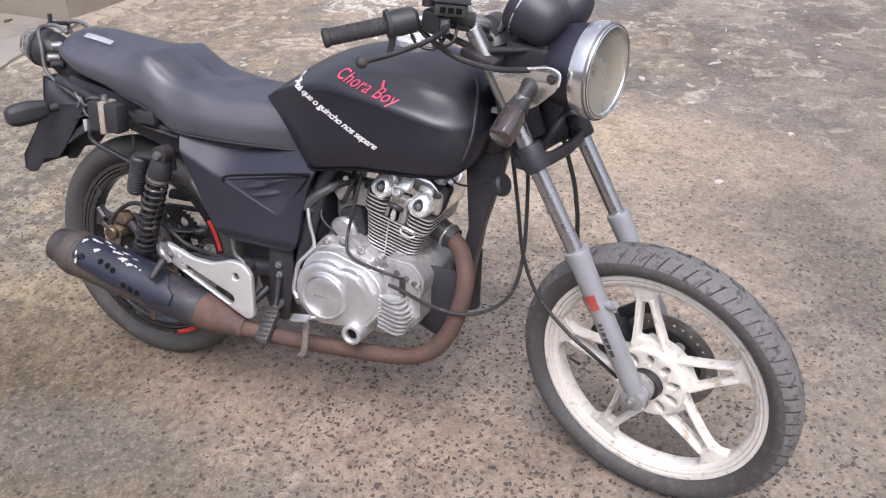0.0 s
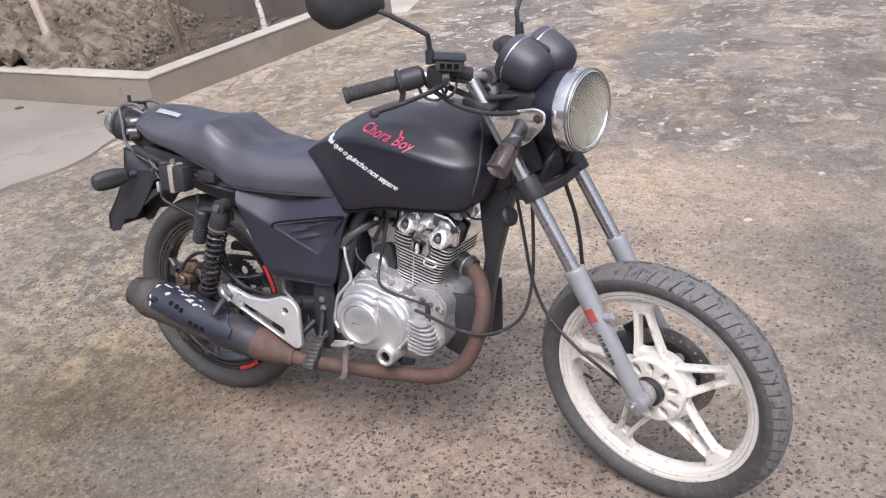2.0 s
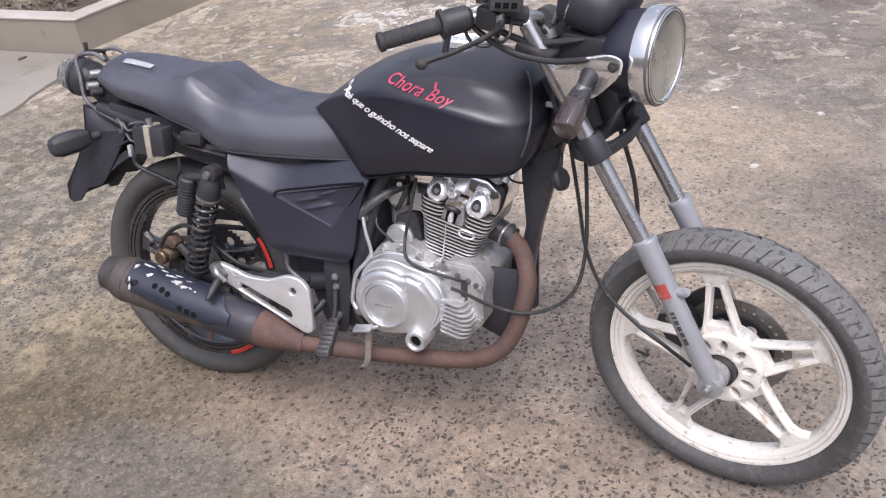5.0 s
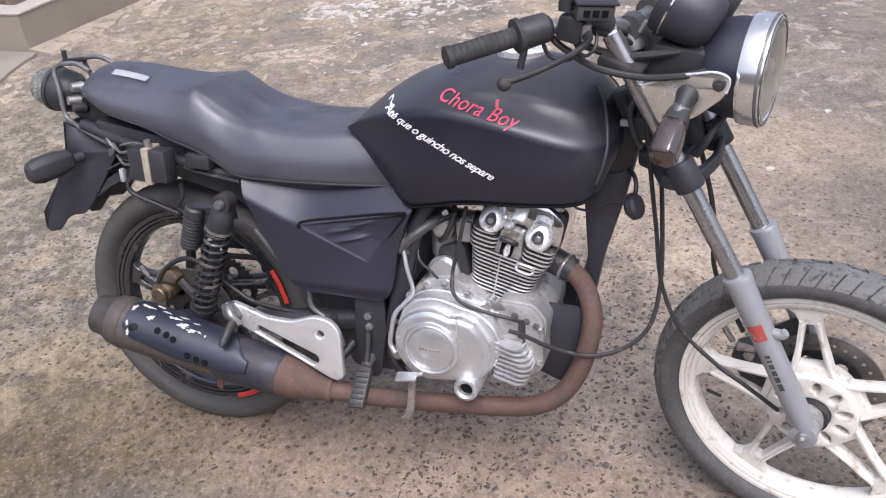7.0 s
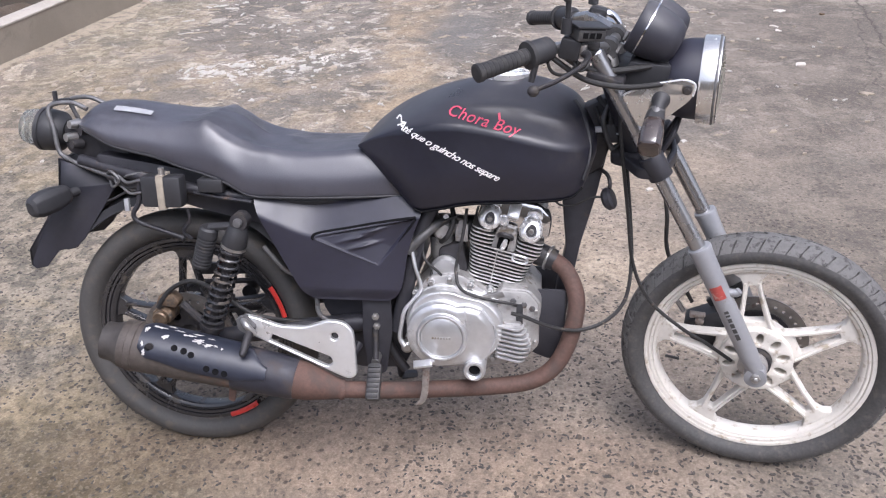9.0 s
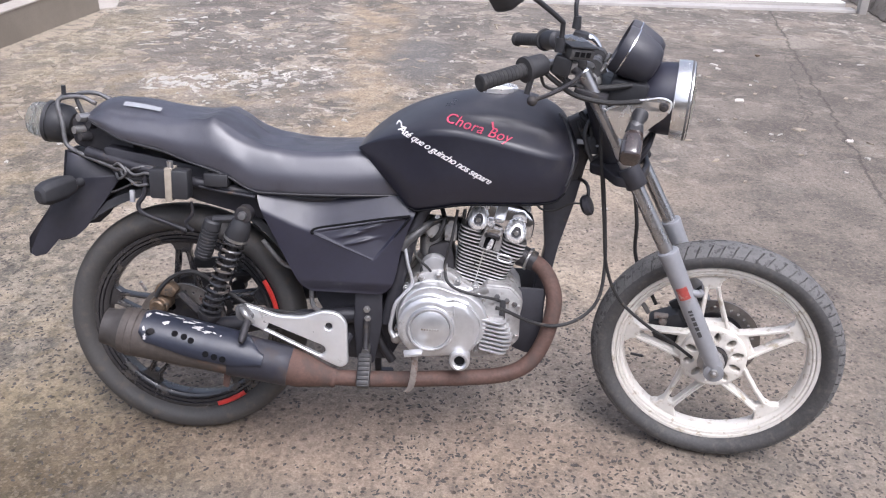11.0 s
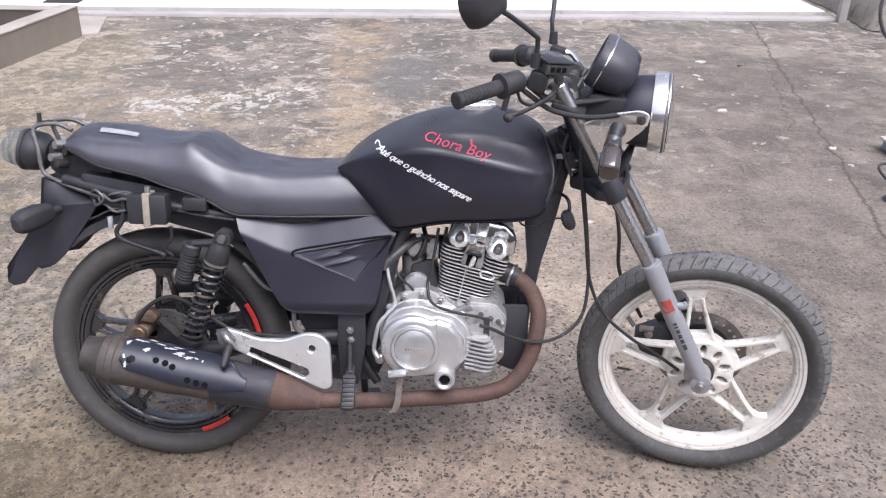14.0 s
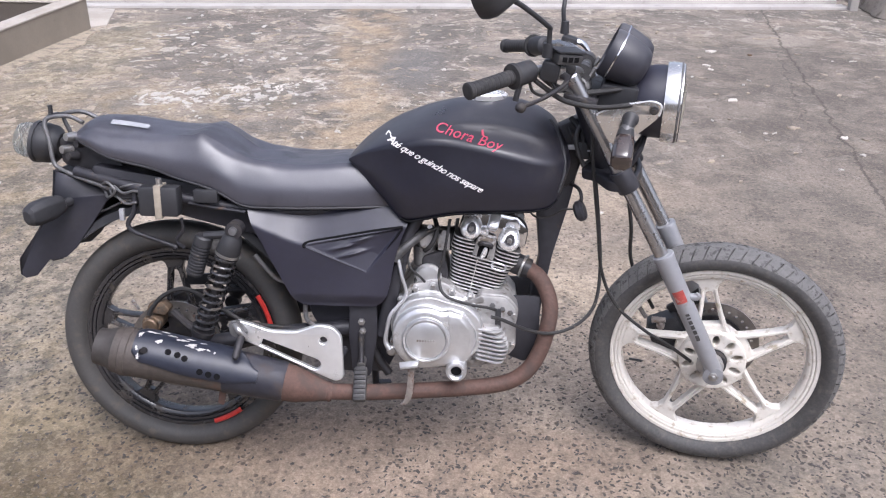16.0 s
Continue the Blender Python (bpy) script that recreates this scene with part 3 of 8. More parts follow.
    bp.inputs["Strength"].default_value, bp.inputs["Distance"].default_value = 0.55, 0.006
    h = M('ADD', M('ADD', M('MULTIPLY', grit, 0.5), small), M('ADD', M('MULTIPLY', speck, -0.35), M('MULTIPLY', crack, -1.0)))
    h = M('ADD', h, M('MULTIPLY', M('MULTIPLY', far, flake), -1.4))
    K.new(h, bp.inputs["Height"])
    K.new(bp.outputs[0], k["bsdf"].inputs["Normal"])
    return k["mat"]


def plaster(name, base, light, dark, scale=2.0, rough=0.85, bump=0.4):
    k = node_kit(name)
    NZ, ST, MX, M = k["noise"], k["step"], k["mix"], k["math"]
    col = MX(ST(NZ(scale, 7), 0.35, 0.65), base, light)
    col = MX(M('MULTIPLY', ST(NZ(scale * 2.7, 9, 0.7, 0.5), 0.56, 0.68), 0.6), col, dark)
    col = MX(M('MULTIPLY', ST(NZ(70, 4, 0.7), 0.45, 0.75), 0.25), col, dark)
    k["K"].new(col, k["bsdf"].inputs["Base Color"])
    k["bsdf"].inputs["Roughness"].default_value = rough
    bp = k["N"].new("ShaderNodeBump")
    bp.inputs["Strength"].default_value, bp.inputs["Distance"].default_value = bump, 0.004
    k["K"].new(M('ADD', NZ(60, 5), NZ(9, 5)), bp.inputs["Height"])
    k["K"].new(bp.outputs[0], k["bsdf"].inputs["Normal"])
    return k["mat"]


M_GROUND = ground_material()
M_KERB = plaster("cement_render", (0.205, 0.176, 0.140), (0.250, 0.216, 0.174), (0.16, 0.137, 0.11), 1.6)
M_SHADED = plaster("shaded_render", (0.100, 0.083, 0.068), (0.135, 0.114, 0.094), (0.072, 0.058, 0.047), 1.6)
M_KERBTOP = plaster("pale_render_cap", (0.34, 0.305, 0.262), (0.42, 0.38, 0.335), (0.25, 0.222, 0.188), 3.0)
M_SCREED = plaster("smooth_pale_screed", (0.215, 0.190, 0.160), (0.262, 0.236, 0.202), (0.165, 0.145, 0.120), 1.2, 0.75, 0.15)
M_TILE = plaster("white_floor_tile", (0.82, 0.80, 0.79), (0.86, 0.85, 0.84), (0.77, 0.74, 0.73), 1.0, 0.35, 0.05)
M_GROUT = plaster("grey_cement_edge", (0.36, 0.34, 0.32), (0.42, 0.40, 0.375), (0.24, 0.225, 0.21), 3.0)
M_SOIL = plaster("dry_soil", (0.060, 0.043, 0.031), (0.105, 0.082, 0.062), (0.040, 0.029, 0.021), 3.5, 0.95, 1.0)
M_BANK = plaster("pale_earth_bank", (0.085, 0.066, 0.047), (0.205, 0.168, 0.122), (0.040, 0.030, 0.022), 9.0, 0.95, 1.0)
M_STONE = mat("rubble_stone", (0.150, 0.124, 0.094), 0.95, vary=0.6, scale=9, dirt=(0.10, 0.08, 0.06), dirt_amount=0.35, dirt_scale=6, bump=0.5)
M_CHIPS = mat("dark_aggregate_stone", (0.058, 0.051, 0.046), 0.75, vary=0.6, scale=30, fine=200)
M_BARK = mat("grey_brown_bark", (0.13, 0.095, 0.072), 0.9, vary=0.35, scale=14, fine=80, bump=0.6)
M_LIME = mat("limewashed_bark", (0.62, 0.59, 0.54), 0.85, vary=0.2, scale=14, dirt=(0.16, 0.12, 0.09), dirt_amount=0.34, dirt_scale=18, bump=0.5)
M_TWIG = mat("dry_twig", (0.17, 0.14, 0.105), 0.9, vary=0.4, scale=16)
M_WOOD = mat("weathered_wood", (0.36, 0.30, 0.235), 0.85, vary=0.25, scale=16, bump=0.4)
M_FLAKE = mat("pale_lime_flake", (0.43, 0.405, 0.365), 0.85, vary=0.22, scale=9, fine=90, dirt=(0.30, 0.26, 0.21), dirt_amount=0.25, dirt_scale=20, bump=0.3)
M_CRUST = mat("tan_cement_crust", (0.31, 0.262, 0.202), 0.88, vary=0.3, scale=5, fine=90, dirt=(0.17, 0.145, 0.115), dirt_amount=0.34, dirt_scale=14, bump=0.4)
M_SHEET = mat("matt_dark_sheet", (0.030, 0.029, 0.029), 0.8, vary=0.3, scale=20, fine=200, bump=0.3)
M_LEAF = mat("leaf_green", (0.062, 0.085, 0.03), 0.6, vary=0.4, scale=5)
M_DRYLEAF = mat("dry_leaf", (0.11, 0.07, 0.04), 0.85, vary=0.4, scale=40, per_object=0.4)
M_TARP = mat("grey_brown_tarpaulin", (0.21, 0.185, 0.16), 0.75, vary=0.25, scale=5, dirt=(0.10, 0.085, 0.07), dirt_amount=0.3, bump=0.3)
M_PAPER = mat("pale_litter", (0.50, 0.46, 0.41), 0.8, vary=0.12, scale=30, per_object=0.3)
M_BLUEGREY = mat("blue_grey_plastic", (0.23, 0.26, 0.28), 0.55, vary=0.15)

# one sheet to the horizon, finer near the bike, with slight unevenness away from the wheels
gx = np.unique(np.concatenate([np.linspace(-90, -8, 12), np.linspace(-8, 8, 97), np.linspace(8, 90, 12)]))
gy = np.unique(np.concatenate([np.linspace(-90, -8, 12), np.linspace(-8, 10, 109), np.linspace(10, 90, 12)]))


def ground_height(x, y):
    d = min(1.0, max(0.0, (math.hypot(max(0, abs(x - 0.65) - 0.95), y) - 0.4) / 0.8))
    return d * 0.007 * (noise.noise(Vector((x * 0.9, y * 0.9, 0.3))) + 0.4 * noise.noise(Vector((x * 3.1, y * 3.1, 1.3)))) - 0.002 * d


g = Geo()
g.add([(x, y, ground_height(x, y)) for x in gx for y in gy],
      [(i * len(gy) + j, (i + 1) * len(gy) + j, (i + 1) * len(gy) + j + 1, i * len(gy) + j + 1) for i in range(len(gx) - 1) for j in range(len(gy) - 1)])
thing("ground", g, M_GROUND, "weathered brown-grey concrete yard with exposed dark stones and pale flaking", "ground", kind="structure")


def loose_mesh(name, v, f, material, label, category):
    me = bpy.data.meshes.new(name)
    me.from_pydata(v, [], f)
    me.materials.append(material)
    ob = new(name, me)
    PLACED[ob] = Matrix()
    return tagged(ob, label, category, kind="stuff")


# dark stones of the exposed aggregate, set almost flush in the cement
rng = random.Random(5)
cv, cf = [], []
for _ in range(30000):
    x, y = rng.uniform(-1.3, 2.5), rng.uniform(-1.25, 1.3)
    dens = 0.42 + 1.0 * noise.noise(Vector((x * 1.6, y * 1.6, 7.0))) - 0.35 * max(0, y - 0.2) + 0.45 * math.exp(-((x - 0.9) / 0.6) ** 2 - ((y + 0.1) / 0.35) ** 2) - 0.25 * max(0, -x)
    if rng.random() > dens:
        continue
    L, W, a = 0.0022 + 0.0080 * rng.random() ** 1.7, 0.0018 + 0.0034 * rng.random() ** 1.4, rng.uniform(0, 3.14)
    z = ground_height(x, y)
    n, base = 6, len(cv)
    for h, s in ((z - 0.003, 1.1), (z + rng.uniform(0.0004, 0.0014), 0.85)):
        for i in range(n):
            t = 6.283 * i / n + rng.uniform(-0.25, 0.25)
            u, w = s * L * math.cos(t), s * W * math.sin(t)
            cv.append((x + u * math.cos(a) - w * math.sin(a), y + u * math.sin(a) + w * math.cos(a), h))
    cf.append(tuple(base + n + i for i in range(n)))
    cf += [(base + i, base + (i + 1) % n, base + n + (i + 1) % n, base + n + i) for i in range(n)]
loose_mesh("aggregate_stones", cv, cf, M_CHIPS, "small dark stones set flush in worn concrete", "gravel")

# unseen plain plastered wall, added behind the walk to darken reflections
thing("wall_south", Geo().box(-9.0, 9.0, -6.2, -6.0, -0.05, 2.3), M_KERB, "unseen plain rendered wall added to darken reflections", "wall", kind="structure", bevel=0.01)

# pale smooth screed beside the yard
edge = smooth_curve([(-2.2, -6.0), (-2.32, -2.0), (-2.26, 0.2), (-2.33, 0.9), (-2.24, 1.3), (-2.34, 1.72), (-2.44, 2.16)], 8)
sv = [(x + 0.02 * noise.noise(Vector((x * 8, y * 8, 0))), y) for x, y in edge]
g = Geo()
poly = sv + [(-9.0, 2.16), (-9.0, -6.0)]
g.loft([[(x, y, -0.02) for x, y in poly], [(x, y, 0.012) for x, y in poly]])
thing("screed_path", g, M_SCREED, "smooth pale cement path beside the planter wall", "path", kind="structure", bevel=0.004)

# ---- planter ----
def wall_run(name, p, q, h0, h1, thick, label, face=None):
    """A low rendered wall from p to q whose near face lies on that line, with a paler cap."""
    a, b = Vector(p), Vector(q)
    d = (b - a).normalized()
    n = Vector((-d.y, d.x))
    g, c = Geo(), Geo()
    steps = 24
    lo, hi = [], []
    for i in range(steps + 1):
        s = i / steps
        o = a.lerp(b, s)
        h = h0 + (h1 - h0) * s
        w = 0.006 * noise.noise(Vector((o.x * 1.5, o.y * 1.5, 2)))
        i0, i1 = o + n * w, o + n * (thick + w)
        lo.append([(i0.x, i0.y, -0.05), (i0.x, i0.y, h - 0.012), (i1.x, i1.y, h - 0.012), (i1.x, i1.y, -0.05)])
        j0, j1 = o + n * (w - 0.006), o + n * (thick + w + 0.006)
        hh = h + 0.003 * noise.noise(Vector((o.x * 4, o.y * 4, 5)))
        hi.append([(j0.x, j0.y, h - 0.012), (j0.x, j0.y, hh), (j1.x, j1.y, hh), (j1.x, j1.y, h - 0.012)])
    g.loft(lo)
    c.loft(hi)
    w = thing(name, g, face or M_KERB, label, "wall", kind="structure")
    part("wall_cap", c, M_KERBTOP, w, "worn pale cement cap", bevel=0.003)
    return w


wall_run("planter_wall_south", (-9.0, 2.15), (-2.5, 2.18), 0.22, 0.212, 0.13, "low cement-rendered planter wall with a pale worn cap")
wall_run("planter_wall_east", (-2.5, 2.18), (-2.21, 4.66), 0.212, 0.25, 0.13, "low cement-rendered planter wall with a pale worn cap")
# the shade on the inner face is put into a darker render
wall_run("planter_wall_north", (-2.345, 4.62), (-9.0, 4.56), 0.25, 0.25, 0.13, "low planter wall with render coloured darker for shade and a pale worn cap", M_SHADED)


def soil_height(x, y):
    back = min(1.0, max(0.0, (-2.85 - x - 0.52 * (y - 2.3)) / 2.6))
    h = 0.035 + 0.60 * back ** 1.15
    h += 0.03 * noise.noise(Vector((x * 3, y * 3, 4))) + (0.04 + 0.10 * back) * noise.noise(Vector((x * 7, y * 7, 9)))
    h += 0.02 * noise.noise(Vector((x * 21, y * 21, 2)))
    return h


ys = np.linspace(2.25, 4.60, 96)
def soil_sheet(x_lo, x_hi, name, material, label, lift):
    xs = np.linspace(x_lo, x_hi, int((x_hi - x_lo) * 38))
    g = Geo()
    lim = [min(x_hi, -2.57 + 0.117 * (y - 2.18)) for y in ys]
    g.add([(x_lo + (x - x_lo) * (e - x_lo) / (x_hi - x_lo), y, soil_height(x, y) + lift(x, y)) for x in xs for y, e in zip(ys, lim)],
          [(i * len(ys) + j, (i + 1) * len(ys) + j, (i + 1) * len(ys) + j + 1, i * len(ys) + j + 1) for i in range(len(xs) - 1) for j in range(len(ys) - 1)])
    thing(name, g, material, label, "soil", kind="structure")


soil_sheet(-8.9, -2.34, "planter_soil", M_SOIL, "dry brown soil in the planter bed", lambda x, y: 0.0)
soil_sheet(-8.8, -2.9, "earth_bank", M_BANK, "pale dry earth bank heaped in the planter", lambda x, y: 0.03 - 0.3 * max(0.0, min(1.0, (x + 3.22 + 0.52 * (y - 2.3)) / 0.5)) + 0.06 * noise.noise(Vector((x * 4, y * 4, 20))) + 0.055 * noise.noise(Vector((x * 10, y * 10, 30))) + 0.045 * noise.noise(Vector((x * 22, y * 22, 40))))

# rubble on the bank
rv, rf = [], []
ico = [(0, 0, 1), (0.894, 0, 0.447), (0.276, 0.851, 0.447), (-0.724, 0.526, 0.447), (-0.724, -0.526, 0.447), (0.276, -0.851, 0.447),
       (0.724, 0.526, -0.447), (-0.276, 0.851, -0.447), (-0.894, 0, -0.447), (-0.276, -0.851, -0.447), (0.724, -0.526, -0.447), (0, 0, -1)]
icf = [(0, 1, 2), (0, 2, 3), (0, 3, 4), (0, 4, 5), (0, 5, 1), (1, 6, 2), (2, 7, 3), (3, 8, 4), (4, 9, 5), (5, 10, 1),
       (2, 6, 7), (3, 7, 8), (4, 8, 9), (5, 9, 10), (1, 10, 6), (11, 7, 6), (11, 8, 7), (11, 9, 8), (11, 10, 9), (11, 6, 10)]
for _ in range(7500):
    x, y = rng.uniform(-7.0, -2.75), rng.uniform(2.3, 4.46)
    if x > -2.95 - 0.52 * (y - 2.3) and rng.random() < 0.9:
        continue
    s = rng.choice((0.006, 0.008, 0.009, 0.011, 0.014, 0.018, 0.024))
    m = pose(x, y, soil_height(x, y) + 0.02 + s * 0.2, rng.uniform(0, 360), rng.uniform(0, 360), rng.uniform(0, 360))
    base = len(rv)
    for p in ico:
        q = Vector(p) * s * rng.uniform(0.65, 1.25)
        q.z *= 0.7
        rv.append(tuple(m @ q))
    rf += [tuple(base + i for i in t) for t in icf]
loose_mesh("rubble", rv, rf, M_STONE, "pale rubble and clods strewn over the earth bank", "rubble")


straw = Geo()
for _ in range(170):
    x, y = rng.uniform(-6.5, -3.1), rng.uniform(2.32, 4.4)
    a, L = rng.uniform(0, 6.28), rng.uniform(0.06, 0.22)
    pts = []
    for k in range(4):
        px, py = x + L * k / 3 * math.cos(a + 0.06 * k), y + L * k / 3 * math.sin(a + 0.06 * k)
        pts.append((px, max(2.31, min(4.46, py)), soil_height(px, py) + 0.035 + rng.uniform(0.0, 0.04)))
    straw.tube(pts, rng.uniform(0.0018, 0.004), 5, per=2)
ob = thing("dry_twigs", straw, M_TWIG, "dry pale twigs and straw scattered over the earth bank", "twigs", kind="stuff")


def leaf_clump(cx, cy, cz, r, count, seed):
    rr = random.Random(seed)
    g = Geo()
    for _ in range(count):
        d = Vector((rr.gauss(0, 1), rr.gauss(0, 1), rr.gauss(0, 0.7))).normalized() * r * rr.uniform(0.2, 1.0)
        m = pose(cx + d.x, cy + d.y, cz + d.z, rr.uniform(-60, 60), rr.uniform(-60, 60), rr.uniform(0, 360))
        L, W = rr.uniform(0.03, 0.055), rr.uniform(0.012, 0.02)
        g.add([m @ Vector(p) for p in ((0, 0, 0), (L * 0.5, W, 0.006), (L, 0, 0), (L * 0.5, -W, 0.006))], [(0, 1, 2, 3)])
    return g


def sapling(x, y, label, fork, bark, r, lean, paint=None, seed=1):
    z = soil_height(x, y) - 0.03
    tree = thing("tree", None, None, label, "tree", Matrix.Translation((x, y, z)))
    top = Vector((lean[0], lean[1], fork))
    part("trunk", Geo().tube([(0, 0, 0), (lean[0] * 0.3 + 0.01, lean[1] * 0.3, fork * 0.35), (lean[0] * 0.7 - 0.008, lean[1] * 0.7, fork * 0.7), tuple(top)], [r * 1.5, r, r * 0.95, r * 0.9], n=10), bark, tree)
    if paint:
        part("limewash", Geo().tube([(0, 0, 0.02), (lean[0] * 0.3 + 0.01, lean[1] * 0.3, fork * 0.35), (lean[0] * 0.6 - 0.004, lean[1] * 0.6, fork * 0.62)], [r * 1.55, r * 1.12, r * 1.08], n=10), paint, tree, "peeling white limewash band")
    rr = random.Random(seed)
    for i, (dx, dy, h) in enumerate(((-0.42, 0.05, 1.15), (0.02, -0.05, 1.3), (-0.05, 0.25, 0.95))):
        e = top + Vector((dx, dy, h))
        part("limb", Geo().tube([tuple(top - Vector((0, 0, 0.03))), tuple(top + Vector((dx * 0.45, dy * 0.45, h * 0.3))), tuple(e)], [r * 0.75, r * 0.5, r * 0.2], n=8), bark, tree)
        part("crown", leaf_clump(e.x, e.y, e.z + 0.25, 0.38, 160, seed * 9 + i), M_LEAF, tree)
    return tree


sapling(-3.00, 3.00, "young tree with a forked grey-brown trunk in the planter", 0.24, M_BARK, 0.021, (-0.01, 0.01), seed=2)
sapling(-2.86, 3.78, "thin sapling with a limewashed trunk in the planter", 0.55, M_BARK, 0.019, (-0.05, 0.02), M_LIME, seed=5)
thing("wooden_stake", Geo().tube([(-4.04, 2.74, soil_height(-4.04, 2.74) - 0.1), (-4.22, 2.80, 0.75), (-4.36, 2.86, 1.35)], [0.034, 0.032, 0.028], n=7),
      M_WOOD, "pale weathered wooden stake leaning in the earth bank", "stake")

# ---- tiled veranda floor and its edge ----
VER = pose(0, 5.70, 0, 0, 0, 4.1)
ver = thing("veranda_floor", Geo().box(-3.75, 3.9, 0.14, 4.2, -0.05, 0.05), M_GROUT, "raised cement bed of a white tiled veranda floor", "floor", VER, kind="structure", bevel=0.004)
part("edge_strip", Geo().box(-3.75, 3.95, 0.0, 0.137, -0.05, 0.022), M_GROUT, ver, "grey cement edging strip", bevel=0.006)
tile_me = make_mesh("tile", Geo().box(-0.2225, 0.2225, -0.2225, 0.2225, 0, 0.009), M_TILE, 0.002)
for i in range(17):
    for j in range(9):
        part("tile", tile_me, None, ver, m=VER @ pose(-3.51 + 0.449 * i, 0.37 + 0.449 * j, 0.0505))
slab = [(-2.30, 4.70), (-2.16, 4.84), (-2.24, 5.12), (-2.33, 5.44), (-2.64, 5.46), (-2.60, 4.70)]
thing("corner_slab", Geo().loft([[(x, y, -0.02) for x, y in slab], [(x, y, 0.014) for x, y in slab]]), M_KERBTOP, "small pale cement slab beside the planter corner", "slab", kind="structure", bevel=0.004)
# unidentified dark rectangle on the tiles, built as a flat sheet
thing("doormat", Geo().box(-0.15, 0.15, -0.11, 0.11, 0.0, 0.010, Matrix.Translation((-2.86, 5.86, 0.060)) @ pose(0, 0, 0, 0, 0, 4)), M_SHEET, "dark flat sheet lying on the white tiles", "mat", bevel=0.004)
# mortar skirt along the planter's east wall, broken off along its outer edge
outer, inner = [], []
for k in range(61):
    f = k / 60
    x, y = -2.5 + 0.29 * f, 2.18 + 2.48 * f
    w = 0.10 + 0.05 * math.sin(f * 9 + 1) + 0.10 * noise.noise(Vector((f * 9, 2.0, 0))) + 0.05 * noise.noise(Vector((f * 34, 5.0, 0)))
    outer.append((x + max(0.03, w), y - 0.012))
    inner.append((x - 0.01, y))
skirt = Geo().loft([[(a0, b0, -0.01), (a0, b0, 0.020), (a1, b1, 0.010 + 0.006 * noise.noise(Vector((a1 * 20, b1 * 20, 0)))), (a1 + 0.008, b1, -0.01)] for (a0, b0), (a1, b1) in zip(inner, outer)])
thing("mortar_skirt", skirt, M_CRUST, "broken tan mortar skirt along the planter wall", "mortar", kind="structure")
thing("gate_post", Geo().box(3.93, 4.0, 5.93, 6.0, -0.02, 2.3), M_GROUT, "slim grey cement post beside the veranda", "post", bevel=0.006)

# covered heap beyond the veranda
g = Geo()
n = 40
hx, hy = np.linspace(4.06, 6.0, n), np.linspace(5.55, 7.2, n)
def heap(x, y):
    u, w = (x - 4.06) / 1.94, (y - 5.55) / 1.65
    e = min(u * 5, (1 - u) * 4, w * 4, (1 - w) * 4, 1.0)
    return 0.4 * max(0, e) ** 0.6 + 0.05 * noise.noise(Vector((x * 4, y * 4, 1))) * max(0, min(1, e * 2)) + 0.03 * abs(noise.noise(Vector((x * 11, y * 5, 3)))) * max(0, min(1, e * 2)) + 0.004
g.add([(x + 0.05 * noise.noise(Vector((x * 5, y * 5, 8))), y + 0.05 * noise.noise(Vector((x * 5, y * 5, 18))), heap(x, y)) for x in hx for y in hy],
      [(i * n + j, (i + 1) * n + j, (i + 1) * n + j + 1, i * n + j + 1) for i in range(n - 1) for j in range(n - 1)])
thing("tarpaulin", g, M_TARP, "crumpled grey-brown tarpaulin heaped on the concrete beside the post", "tarpaulin")
a = np.linspace(0, 2 * math.pi, 25)
thing("hose", Geo().tube([(4.02 + 0.2 * math.cos(t), 4.95 + 0.12 * math.sin(t), 0.26 + 0.24 * math.sin(t)) for t in a], 0.014, n=8, per=2), M_CABLE, "black rubber hose loop standing on the concrete", "hose")
box = thing("plastic_crate", Geo().box(2.88, 3.14, 2.34, 2.56, 0.0, 0.05), M_BLUEGREY, "low blue-grey plastic crate with a white lid", "crate", bevel=0.006)
part("lid", Geo().box(2.865, 3.155, 2.325, 2.575, 0.052, 0.064), M_PAPER, box, "white plastic lid", bevel=0.003)
thing("wire_loop", Geo().tube([(2.86, 1.76, 0.012), (2.70, 1.93, 0.02), (2.63, 2.03, 0.08), (2.68, 2.04, 0.10), (2.77, 1.95, 0.05), (2.92, 1.82, 0.012)], 0.007, n=7), M_CABLE, "bent black wire lying on the concrete", "wire")
thing("black_rag", Geo().loft([ring(2.72, 1.86, 0.10, 14, 1.3) and [(x, y, 0.002) for x, y in ring(2.72, 1.84, 0.10, 14, 1.3)], [(x, y, 0.03 + 0.012 * math.sin(9 * x + 7 * y)) for x, y in ring(2.72, 1.84, 0.07, 14, 1.3)]]), M_CABLE, "small crumpled black rag on the concrete", "rag")

